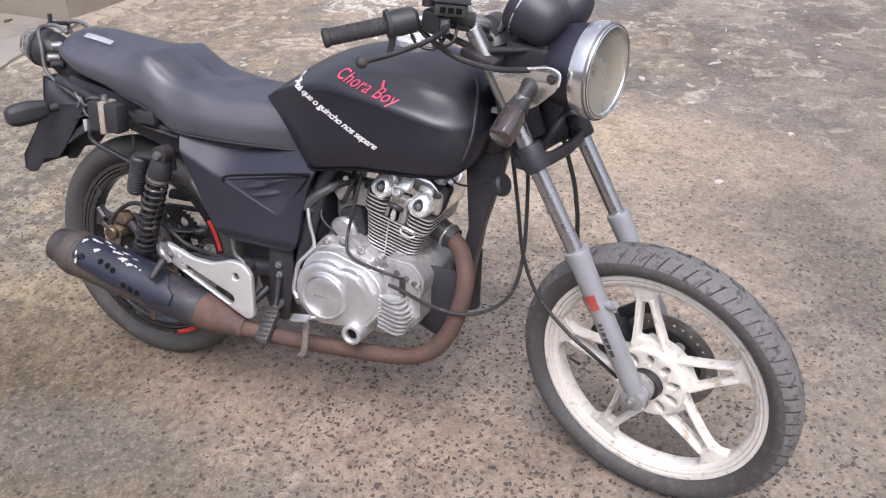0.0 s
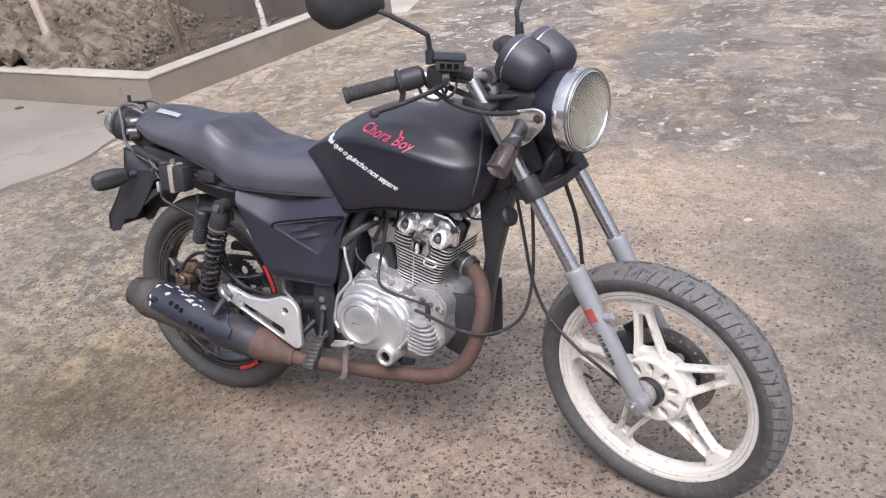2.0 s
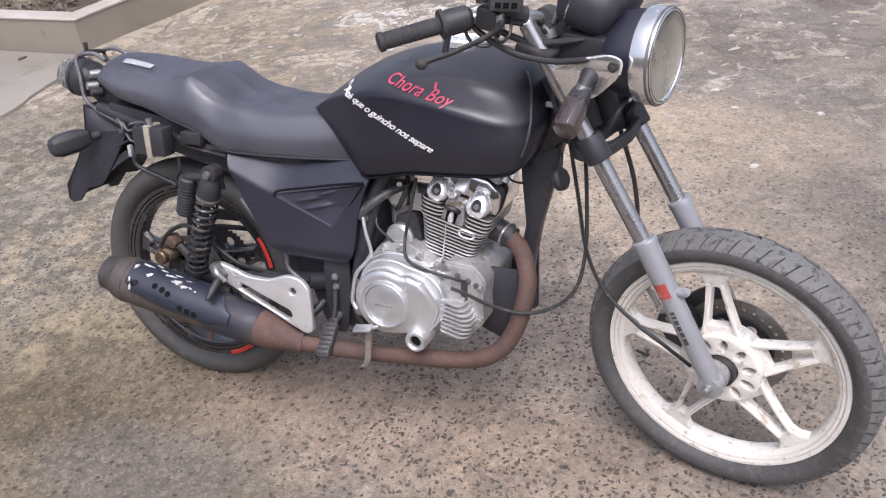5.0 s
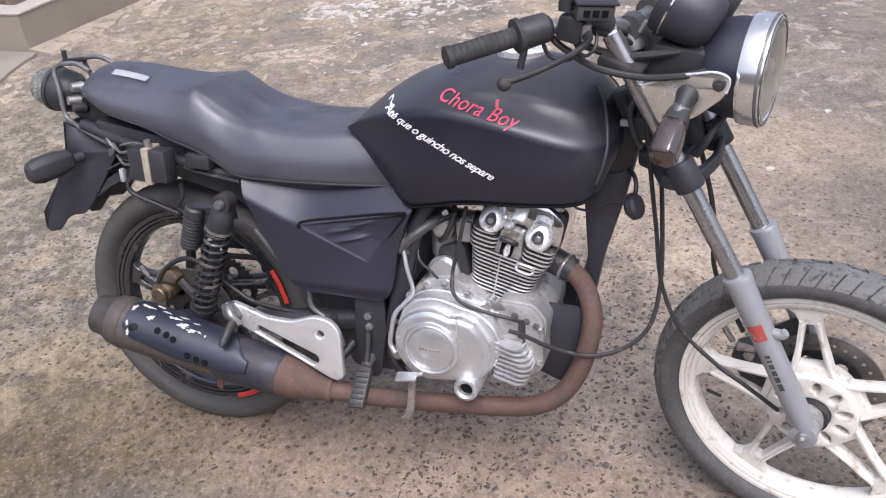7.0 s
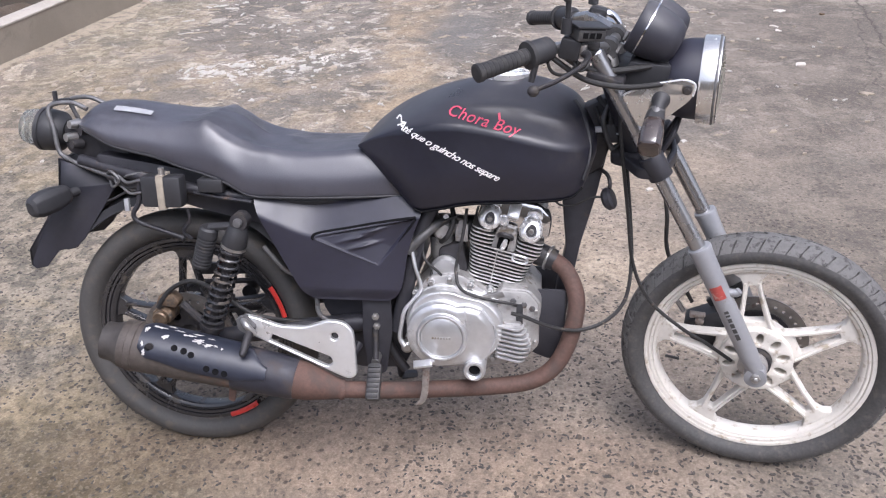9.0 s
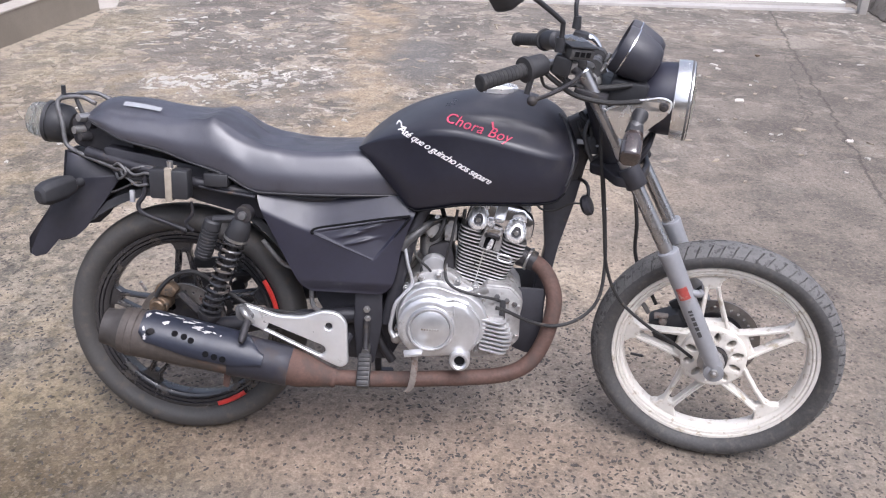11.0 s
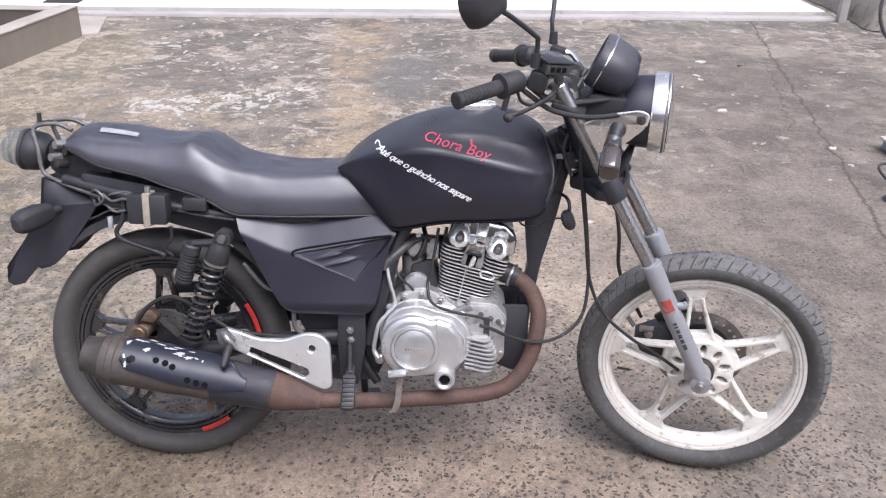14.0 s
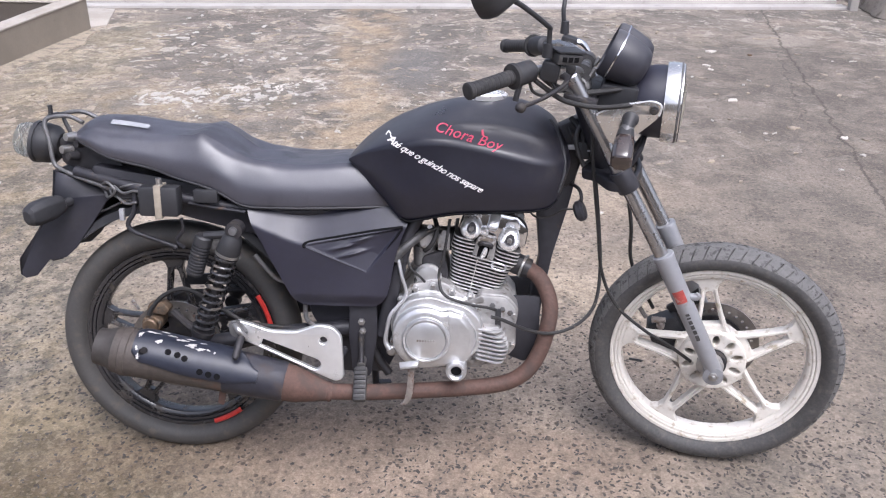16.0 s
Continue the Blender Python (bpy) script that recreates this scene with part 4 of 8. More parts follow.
# thin flakes of lime and cement crust that lie on the yard
def flakes(name, material, label, spots, seed):
    rr = random.Random(seed)
    v, f = [], []
    for cx, cy, sx, sy, count, size in spots:
        for _ in range(count):
            x, y = rr.gauss(cx, sx), rr.gauss(cy, sy)
            if x < -2.0 + 0.117 * (y - 2.18) or y > 5.45 or y < 1.5:
                continue
            L, W, a = size * (0.22 + 0.78 * rr.random() ** 2.2), size * (0.12 + 0.5 * rr.random() ** 2), rr.uniform(0, 3.14)
            n, z = 11, ground_height(x, y)
            rad = [rr.uniform(0.35, 1.25) for _ in range(n)]
            base, h = len(v), rr.uniform(0.003, 0.007)
            for top, sc in ((-0.004, 1.06), (h, 0.94)):
                for i in range(n):
                    t = 6.283 * i / n
                    u, w = rad[i] * sc * L * math.cos(t), rad[i] * sc * W * math.sin(t)
                    v.append((x + u * math.cos(a) - w * math.sin(a), y + u * math.sin(a) + w * math.cos(a), z + top))
            f.append(tuple(base + n + i for i in range(n)))
            f.extend((base + i, base + (i + 1) % n, base + n + (i + 1) % n, base + n + i) for i in range(n))
    loose_mesh(name, v, f, material, label, "flakes")


flakes("lime_flakes", M_FLAKE, "loose white lime flakes on the concrete", ((-1.02, 3.00, 0.14, 0.07, 36, 0.070), (-0.60, 3.18, 0.20, 0.10, 34, 0.050), (-0.70, 3.95, 0.24, 0.08, 20, 0.05), (-1.5, 4.6, 0.35, 0.35, 40, 0.06), (2.0, 3.2, 0.8, 1.0, 30, 0.030), (0.9, 2.7, 0.8, 0.6, 40, 0.035), (-0.6, 2.2, 0.7, 0.4, 50, 0.035)), 21)
flakes("cement_crust", M_CRUST, "thin tan scabs of cement crust on the concrete", ((-1.85, 3.35, 0.12, 0.10, 8, 0.16), (-1.75, 2.9, 0.20, 0.4, 60, 0.08), (-1.7, 4.4, 0.22, 0.5, 70, 0.10), (-0.6, 2.9, 0.6, 0.8, 130, 0.055), (1.2, 3.4, 1.0, 0.9, 110, 0.05), (0.2, 4.8, 1.2, 0.4, 70, 0.07), (2.9, 4.82, 0.03, 0.03, 3, 0.17)), 22)

# litter on the concrete
for x, y, s, mt, nm, lb in ((2.37, 4.36, 0.05, M_PAPER, "paper_scrap", "pale scrap of paper on the concrete"), (2.25, 3.97, 0.035, M_PAPER, "paper_scrap", "pale scrap of paper on the concrete"),
                            (2.25, 3.86, 0.03, M_PAPER, "paper_scrap", "pale scrap of paper on the concrete"), (2.21, 3.15, 0.045, M_PAPER, "paper_scrap", "pale scrap of paper on the concrete"),
                            (2.62, 2.53, 0.03, M_PAPER, "paper_scrap", "pale scrap of paper on the concrete"), (2.62, 4.28, 0.04, M_DRYLEAF, "dry_leaf", "curled dark dry leaf on the concrete"),
                            (-3.6, 2.0, 0.05, M_DRYLEAF, "dry_leaf", "curled dark dry leaf on the pale path"),
                            (-2.85, 2.04, 0.045, M_DRYLEAF, "dry_leaf", "curled dark dry leaf on the pale path")):
    rot = rng.uniform(0, 3)
    s *= 0.62 if nm == 'dry_leaf' else 0.85
    pts = [(x + s * (0.55 + 0.6 * rng.random()) * 1.3 * math.cos(t) * math.cos(rot) - s * 0.7 * math.sin(t) * math.sin(rot), y + s * (0.4 + 1.1 * rng.random()) * math.cos(t) * math.sin(rot) + s * 0.7 * math.sin(t) * math.cos(rot)) for t in np.linspace(0, 6.28, 9, endpoint=False)]
    z0 = 0.014 if x < -2.4 else ground_height(x, y) + 0.001
    thing(nm, Geo().loft([[(px, py, z0) for px, py in pts], [(px, py, z0 + 0.004 + 0.006 * rng.random()) for px, py in pts]]), mt, lb, "litter", group="litter on the yard")


# ---- motorcycle: leaning on its side stand, front wheel turned a little to its right ----
BIKE = pose(0, 0, 0, -10, 0, 0)
FRONT = pose(1.304, 0.024, 0.298, 0, 0, -12.2)
bike = thing("motorcycle", None, None, "worn black street motorcycle with white front wheel on its side stand", "motorcycle", BIKE)


def P(name, g, material, label="", m=None, bevel=0.0, parent=None, angle=38):
    return part(name, g, material, parent or bike, label, m if m is not None else (None if parent else BIKE), bevel, angle)


def xz(g, x=0.0, y=0.0, z=0.0, rot=0.0):
    """Turns a flat plate upright: its own x and y become x and z, its thickness runs along y."""
    return moved(g, Matrix.Translation((x, y, z)) @ pose(0, 0, 0, 90, 0, 0) @ pose(0, 0, 0, 0, 0, rot))


# ---- wheels ----
def tyre(ro, rr, half, tread):
    """A tyre round the y axis: outer radius ro, bead radius rr, half width; slanting grooves cut into the tread."""
    c, h = (ro + rr) / 2, (ro - rr) / 2
    angs = [a for a in np.linspace(-0.83 * math.pi, 0.83 * math.pi, 33)]
    if tread:
        angs = sorted(angs + [-1.22, -1.20, -0.32, -0.30, 0.30, 0.32, 1.20, 1.22])
    pitch = 2 * math.pi / 66
    steps = [(0.0, 1), (0.10, 1), (0.125, 0), (0.5, 0), (0.85, 0), (0.985, 0)] if tread else [(0.0, 0), (0.5, 0)]
    rows = []
    for k in range(66):
        for f, cut in steps:
            row = []
            for a in angs:
                slant = 0.55 * min(1.3, abs(a)) * pitch
                t = (k + f) * pitch + slant
                y = half * math.sin(a)
                r = c + h * math.cos(a)
                if tread and cut and 0.31 < abs(a) < 1.21:
                    r -= 0.0062 * math.cos(a * 0.6)
                    y *= 0.965
                if tread and abs(abs(a) - 0.31) < 0.012 and k % 2:
                    r -= 0.004
                row.append((r * math.cos(t), y, r * math.sin(t)))
            rows.append(row)
    rows.append(rows[0])
    return Geo().loft(rows, caps=False, close=False)


def rim_profile(half):
    half = [(r, y * 0.92) for r, y in half]
    return [(r, -y) for r, y in half] + [(r, y) for r, y in reversed(half)] + [(0.2340, 0.0200), (0.2290, 0.0080), (0.2290, -0.0080), (0.2340, -0.0200)]


RIM_WIDE = rim_profile([(0.2405, 0.0240), (0.2425, 0.0270), (0.2415, 0.0290), (0.2350, 0.0295), (0.2315, 0.0285), (0.2295, 0.0232), (0.2285, 0.0272), (0.2225, 0.0262), (0.2205, 0.0212), (0.2195, 0.0248), (0.2130, 0.0235), (0.2085, 0.0200), (0.2070, 0.0140), (0.2070, 0.0060)])
RIM_SLIM = rim_profile([(0.2405, 0.0240), (0.2425, 0.0270), (0.2415, 0.0290), (0.2365, 0.0295), (0.2338, 0.0285), (0.2322, 0.0236), (0.2308, 0.0268), (0.2258, 0.0258), (0.2240, 0.0212), (0.2224, 0.0232), (0.2185, 0.0215), (0.2155, 0.0170), (0.2140, 0.0110), (0.2138, 0.0060)])


def spoke_geo():
    """One split spoke along +x: two ribs that close up towards the rim round an open slot."""
    outer = [(0.060, -0.045), (0.085, -0.0355), (0.150, -0.0215), (0.182, -0.0180), (0.199, -0.024), (0.2145, -0.044), (0.2145, 0.044), (0.199, 0.024),
             (0.182, 0.0180), (0.150, 0.0215), (0.085, 0.0355), (0.060, 0.045)]
    slot = rounded([(0.090, -0.0225), (0.180, -0.0072), (0.180, 0.0072), (0.090, 0.0225)], 0.004, 3)
    g = plate([outer, slot], 0.024, 0.003, 2)
    ribs = Geo()
    for s in (-1, 1):
        ribs.loft([[(x, s * w + dy, h) for dy, h in ((-0.0034, 0.0115), (-0.0020, 0.0165), (0.0020, 0.0165), (0.0034, 0.0115))] for x, w in ((0.074, 0.0345), (0.13, 0.0224), (0.186, 0.0142))])
    g.add(ribs.v, ribs.f)
    return g


SPOKE = spoke_geo()


def mag_wheel(name, label, m, paint, phase, ro, half, tread, side, rim_scale):
    w = P(name, Geo().lathe([(r * rim_scale, y) for r, y in (RIM_SLIM if tread else RIM_WIDE)], axis_y(0, 0, 0), 96, closed=True), paint, label, m)
    P("tyre", tyre(ro, 0.237 * rim_scale, half, tread), M_TREAD if tread else M_OLDRUBBER, "dusty worn rubber tyre", m, parent=w, angle=28 if tread else 60)
    # tread paler than the sidewall: wear and dust, plus sky light in its colour
    if tread:
        ty = w.children[0].data
        ty.materials[0] = M_RUBBER
        ty.materials.append(M_TREAD)
        for f in ty.polygons:
            f.material_index = 1 if math.hypot(f.center.x, f.center.z) > 0.2765 else 0
    sp = make_mesh("spoke", moved(xz(SPOKE), Matrix.Diagonal((rim_scale, 1, rim_scale, 1))), paint, angle=30)
    for k in range(5):
        part("spoke", sp, None, w, m=m @ pose(0, 0, 0, 0, -(phase + 72 * k), 0))
    holes = [ring(0.057 * math.cos(t), 0.057 * math.sin(t), 0.0078, 14, 1.75, t) for t in np.linspace(0.3, 0.3 + 2 * math.pi, 10, endpoint=False)]
    hub = plate([ring(0, 0, 0.078, 48), *holes, ring(0, 0, 0.034, 24)], 0.062, 0.003)
    P("hub", xz(hub), paint, "", m, parent=w)
    P("hub_core", Geo().lathe([(0.020, -0.046), (0.032, -0.045), (0.0335, -0.030), (0.0335, 0.030), (0.032, 0.045), (0.020, 0.046)], axis_y(0, 0, 0), 32), M_DARK, "greasy dark hub core", m, parent=w)
    disc = plate([ring(0, 0, 0.112, 64), ring(0, 0, 0.074, 48), *[ring(0.094 * math.cos(t) , 0.094 * math.sin(t), 0.0035, 8) for t in np.linspace(0, 6.283, 30, endpoint=False)]], 0.004)
    carrier = plate([ring(0, 0, 0.078, 48), *[ring(0.058 * math.cos(t), 0.058 * math.sin(t), 0.012, 14) for t in np.linspace(0, 6.283, 6, endpoint=False)], ring(0, 0, 0.030, 24)], 0.006)
    P("brake_disc", xz(disc, 0, 0.058 * side, 0), M_DISC, "scored steel brake disc", m, parent=w)
    P("disc_carrier", xz(carrier, 0, 0.054 * side, 0), M_DARK, "", m, parent=w)
    P("valve", Geo().tube([(-0.198 * math.cos(0.25), 0.004, -0.198 * math.sin(0.25)), (-0.168 * math.cos(0.25), -0.010, -0.168 * math.sin(0.25))], 0.0035, 8), M_BLACK, "", m, parent=w)
    return w


mag_wheel("front_wheel", "five-spoke alloy front wheel in worn white paint", FRONT, M_WHITE, 100, 0.297, 0.043, True, 1, 1.0)
RW = BIKE @ Matrix.Translation((0, 0, 0.296))
rw = mag_wheel("rear_wheel", "five-spoke alloy rear wheel in worn black paint", RW, M_RIMBLACK, 93, 0.299, 0.047, False, -1, 0.98)
# red tape on the rear rim's edge
for a0, a1 in ((12, 32), (-72, -52)):
    tp = Geo()
    rows = [[(r * math.cos(radians(a)), y, r * math.sin(radians(a))) for r, y in ((0.2377, -0.0335), (0.2357, -0.0362), (0.2283, -0.0362), (0.2249, -0.0325))] for a in np.linspace(a0, a1, 14)]
    tp.loft(rows, caps=False, close=False)
    P("rim_tape", tp, M_RED, "strip of red tape", RW, parent=rw)
# thin bright line round the rear rim
P("rim_line", Geo().lathe([(0.2380, -0.0338), (0.2370, -0.0356), (0.2352, -0.0360), (0.2352, -0.0352), (0.2367, -0.035), (0.2376, -0.0336)], axis_y(0, 0, 0), 96, closed=True), M_ALUDULL, "thin bright metal line", RW, parent=rw)

# ---- front fork (upright steered frame) ----
SL = 0.53                                   # backward slope of the fork
def fk(z, y, dx=0.0):
    return ((0.007 - SL * z if z < 0.289 else -0.146 - 0.60 * (z - 0.289)) + dx, y, z)


yoke = [(-0.350, -0.030), (-0.318, -0.046), (-0.284, -0.102), (-0.246, -0.106), (-0.226, -0.070), (-0.216, 0.0), (-0.226, 0.070), (-0.246, 0.106), (-0.284, 0.102), (-0.318, 0.046), (-0.350, 0.030)]
slot = [(-0.262, -0.058), (-0.236, -0.050), (-0.230, 0.0), (-0.236, 0.050), (-0.262, 0.058), (-0.268, 0.0)]
fork = P("front_fork", moved(plate([rounded(yoke, 0.014, 4), rounded(slot, 0.008, 3)], 0.024, 0.004, 2), Matrix.Translation((0, 0, 0.469)) @ pose(0, 0, 0, 0, -4, 0)), M_FRAME, "telescopic fork with grey legs and a black lower clamp", FRONT)
for s in (-1, 1):
    y = 0.086 * s
    P("fork_tube", Geo().tube([fk(0.25, y), fk(0.68, y)], 0.0158, 20, smooth=False), M_TUBE, "dull scratched chrome fork tube", FRONT, parent=fork)
    leg = Geo().tube([fk(-0.012, y), fk(0.02, y), fk(0.05, y), fk(0.20, y), fk(0.268, y), fk(0.288, y), fk(0.290, y)], [0.012, 0.0185, 0.0205, 0.0212, 0.0225, 0.0235, 0.020], 24, smooth=False)
    P("fork_leg", leg, M_LEG, "scuffed grey lower fork leg", FRONT, parent=fork)
    P("axle_lug", Geo().lathe([(0.010, -0.018), (0.0225, -0.016), (0.0235, 0.016), (0.010, 0.018)], axis_y(0.0, y, 0.004), 24), M_LEG, "", FRONT, parent=fork)
    P("dust_seal", Geo().lathe([(0.016, -0.006), (0.0240, -0.006), (0.0248, 0.0), (0.0235, 0.004), (0.018, 0.006), (0.016, 0.006)], axis_to(fk(0.291, y), (-SL, 0, 1)), 24), M_LEG, "", FRONT, parent=fork)
    P("clamp_sleeve", Geo().tube([fk(0.440, y), fk(0.484, y)], 0.0245, 20, smooth=False), M_FRAME, "", FRONT, parent=fork, bevel=0.003)
    P("axle_nut", Geo().lathe([(0.0, 0.0), (0.011, 0.0), (0.011, 0.010), (0.006, 0.010), (0.006, 0.018), (0.0, 0.018)], axis_y(0.0, y + 0.014 * s, 0.006) @ (Matrix() if s < 0 else pose(0, 0, 0, 180)), 6), M_STEEL, "", FRONT, parent=fork, bevel=0.0015)
P("axle_spacer", Geo().tube([(0, -0.074, 0.003), (0, -0.046, 0.002)], 0.019, 24, smooth=False), M_CHROME, "", FRONT, parent=fork, bevel=0.002)
P("speedometer_drive", Geo().lathe([(0.012, 0), (0.030, 0.0), (0.032, 0.014), (0.022, 0.02), (0.012, 0.02)], axis_y(-0.006, -0.046, 0.004), 24), M_ALUDULL, "", FRONT, parent=fork)
# reflector, guard lug and maker's mark on the right leg
d = Vector((-SL, 0, 1)).normalized()
def on_leg(z, ang, r=0.0224):
    """A pose on the right leg's skin: local x along the leg, local z outwards."""
    side = Vector((0, -1, 0))
    fwd = d.cross(side)
    o = math.cos(ang) * side + math.sin(ang) * fwd
    m = Matrix((d, o.cross(d), o)).transposed().to_4x4()
    return Matrix.Translation(Vector(fk(z, -0.086)) + r * o) @ m
refl = Geo()
rows = []
for z in np.linspace(0.189, 0.217, 4):
    rows.append([tuple((on_leg(z, a, 0.0226)).translation) for a in np.linspace(-0.55, 0.6, 9)])
refl.loft(rows, caps=False, close=False)
P("reflector", refl, M_REFLECT, "orange-red reflective tape", FRONT, parent=fork)
P("guard_lug", Geo().tube([fk(0.198, -0.086, 0.012), fk(0.200, -0.088, 0.034), fk(0.207, -0.088, 0.044)], [0.009, 0.009, 0.0075], 12), M_LEG, "", FRONT, parent=fork)
mark = Geo()
for u0, u1, w0, w1 in ((0.0, 0.014, -0.0042, 0.0042), (0.018, 0.028, -0.0042, 0.0042), (0.032, 0.042, -0.0042, 0.0042), (0.046, 0.055, -0.0042, 0.0042), (0.060, 0.064, -0.0045, 0.0045), (0.068, 0.074, -0.0045, 0.0045)):
    z = 0.098 + 0.88 * u0
    m = on_leg(z, 0.0, 0.0206)
    mark.box(0, u1 - u0, w0, w1, -0.001, 0.0009, m)
P("makers_mark", mark, M_KNOB, "dark worn lettering as plain bars", FRONT, parent=fork)
# front caliper on the far leg
cal = P("front_caliper", Geo().prism(rounded([(-0.165, 0.035), (-0.095, 0.075), (-0.06, 0.02), (-0.085, -0.035), (-0.13, -0.035)], 0.012), 0.028, 0.084), M_BLACK, "black front brake caliper", FRONT, bevel=0.006)
P("caliper_pin", Geo().tube([(-0.165, 0.05, 0.05), (-0.20, 0.05, 0.10)], 0.006, 8, smooth=False), M_STEEL, "", FRONT, parent=cal)
P("caliper_bolt", Geo().lathe([(0, 0), (0.010, 0), (0.010, 0.012), (0.006, 0.014), (0, 0.014)], axis_y(-0.128, 0.030, 0.048), 10).tube([(-0.150, 0.026, 0.060), (-0.118, 0.022, 0.066)], [0.009, 0.006], 10, smooth=False), M_STRUT, "rusty caliper pin", FRONT, parent=cal)
P("caliper_bracket", Geo().prism([(-0.12, 0.08), (-0.05, 0.14), (-0.035, 0.10), (-0.08, 0.03)], 0.06, 0.072), M_BLACK, "", FRONT, parent=cal, bevel=0.002)
P("brake_hose", Geo().tube([(-0.15, 0.055, 0.075), (-0.215, 0.06, 0.19), (-0.227, 0.06, 0.29), (-0.247, 0.06, 0.38), (-0.30, 0.03, 0.56), (-0.36, -0.06, 0.66), (-0.41, -0.14, 0.70)], 0.0048, 8), M_CABLE, "black brake hose", FRONT)

# ---- yoke, handlebar and controls ----
yoke = P("top_yoke", Geo().prism(rounded([(-0.395, 0.636), (-0.325, 0.622), (-0.321, 0.636), (-0.392, 0.652)], 0.006), -0.112, 0.112), M_DARK, "black cast top yoke", FRONT, bevel=0.006)
for s in (-1, 1):
    P("fork_cap", Geo().lathe([(0.0, 0.0), (0.015, 0.0), (0.015, 0.012), (0.010, 0.016), (0.0, 0.016)], axis_to(fk(0.672, 0.086 * s), (-SL, 0, 1)), 6), M_CHROME, "", FRONT, parent=yoke, bevel=0.0015)
    P("bar_riser", Geo().tube([(-0.356, 0.045 * s, 0.645), (-0.362, 0.045 * s, 0.675)], [0.016, 0.014], 16, smooth=False), M_ALUDULL, "", FRONT, parent=yoke, bevel=0.003)
    P("bar_clamp", Geo().lathe([(0.010, -0.014), (0.021, -0.013), (0.021, 0.013), (0.010, 0.014)], axis_y(-0.364, 0.045 * s, 0.680), 18), M_KNOB, "", FRONT, parent=yoke)
    P("clamp_bolt", Geo().tube([(-0.345, 0.045 * s - 0.010, 0.676), (-0.336, 0.045 * s - 0.010, 0.694)], 0.005, 6, smooth=False), M_STEEL, "", FRONT, parent=yoke)
HB = [(-0.556, -0.284, 0.690), (-0.472, -0.178, 0.703), (-0.430, -0.135, 0.703), (-0.390, -0.085, 0.694), (-0.364, -0.045, 0.680), (-0.364, 0, 0.680), (-0.364, 0.045, 0.680), (-0.390, 0.085, 0.690), (-0.430, 0.135, 0.694), (-0.478, 0.178, 0.678), (-0.590, 0.284, 0.646)]
bar = P("handlebar", Geo().tube(HB, 0.0110, 16, per=6), M_TUBE, "chromed steel handlebar with worn rubber grips", FRONT)
for s in (-1, 1):
    e0, e1 = (Vector(HB[0]), Vector(HB[1])) if s < 0 else (Vector(HB[-1]), Vector(HB[-2]))
    dd = (e1 - e0).normalized()
    grip = Geo()
    prof = [(0.0, -0.004), (0.013, -0.004), (0.0172, -0.002), (0.0172, 0.006)]
    for k in range(11):
        h = 0.009 + k * 0.0095
        prof += [(0.0145, h), (0.0145, h + 0.0016), (0.0153, h + 0.0024), (0.0153, h + 0.0084)]
    prof += [(0.0165, 0.114), (0.0165, 0.118), (0.0, 0.118)]
    grip.lathe(prof, axis_to(e0, dd), 24)
    P("grip", grip, M_GRIP, "ribbed black rubber grip", FRONT, parent=bar, angle=25)
    P("switch_housing", Geo().tube([e0 + dd * 0.118, e0 + dd * 0.128, e0 + dd * 0.160, e0 + dd * 0.168], [0.0215, 0.0235, 0.0225, 0.015], 20, smooth=False), M_BLACK, "black switch housing", FRONT, parent=bar)
    P("grip_flange", Geo().lathe([(0.0165, 0.108), (0.026, 0.110), (0.027, 0.117), (0.0165, 0.118)], axis_to(e0, dd), 24), M_GRIP, "", FRONT, parent=bar)
# right perch, master cylinder and brake lever
P("lever_perch", Geo().prism(rounded([(-0.440, 0.690), (-0.402, 0.684), (-0.396, 0.722), (-0.432, 0.730)], 0.008), -0.165, -0.135), M_BLACK, "", FRONT, parent=bar, bevel=0.004)
P("brake_reservoir", Geo().box(-0.029, 0.029, -0.018, 0.018, -0.013, 0.010, Matrix.Translation((-0.389, -0.141, 0.734)) @ pose(0, 0, 0, 4, 8, 40)), M_KNOB, "dark grey brake fluid reservoir", FRONT, parent=bar, bevel=0.004)
P("reservoir_lid", Geo().box(-0.033, 0.033, -0.021, 0.021, 0.011, 0.016, Matrix.Translation((-0.389, -0.141, 0.734)) @ pose(0, 0, 0, 4, 8, 40)), M_BLACK, "", FRONT, parent=bar, bevel=0.0025)
for k in range(3):
    P("reservoir_slot", Geo().box(-0.020 + 0.014 * k, -0.010 + 0.014 * k, -0.0192, -0.0176, -0.006, 0.004, Matrix.Translation((-0.389, -0.141, 0.734)) @ pose(0, 0, 0, 4, 8, 40)), M_HOLE, "", FRONT, parent=bar)
P("lever_pivot", Geo().lathe([(0, -0.012), (0.0085, -0.012), (0.0085, 0.012), (0.004, 0.014), (0, 0.014)], Matrix.Translation((-0.395, -0.152, 0.702)), 12), M_STEEL, "", FRONT, parent=bar)
P("switch_wire", Geo().tube([(-0.458, -0.170, 0.690), (-0.448, -0.165, 0.664), (-0.425, -0.150, 0.655), (-0.408, -0.140, 0.672), (-0.412, -0.135, 0.690)], 0.0034, 8), M_CABLE, "", FRONT, parent=bar)
P("brake_lever", Geo().tube([(-0.395, -0.150, 0.700), (-0.380, -0.180, 0.700), (-0.385, -0.225, 0.695), (-0.415, -0.275, 0.684), (-0.446, -0.309, 0.676)], [0.009, 0.0075, 0.0065, 0.006, 0.006], 10, flat=0.7), M_DARK, "black brake lever with a ball end", FRONT, parent=bar)
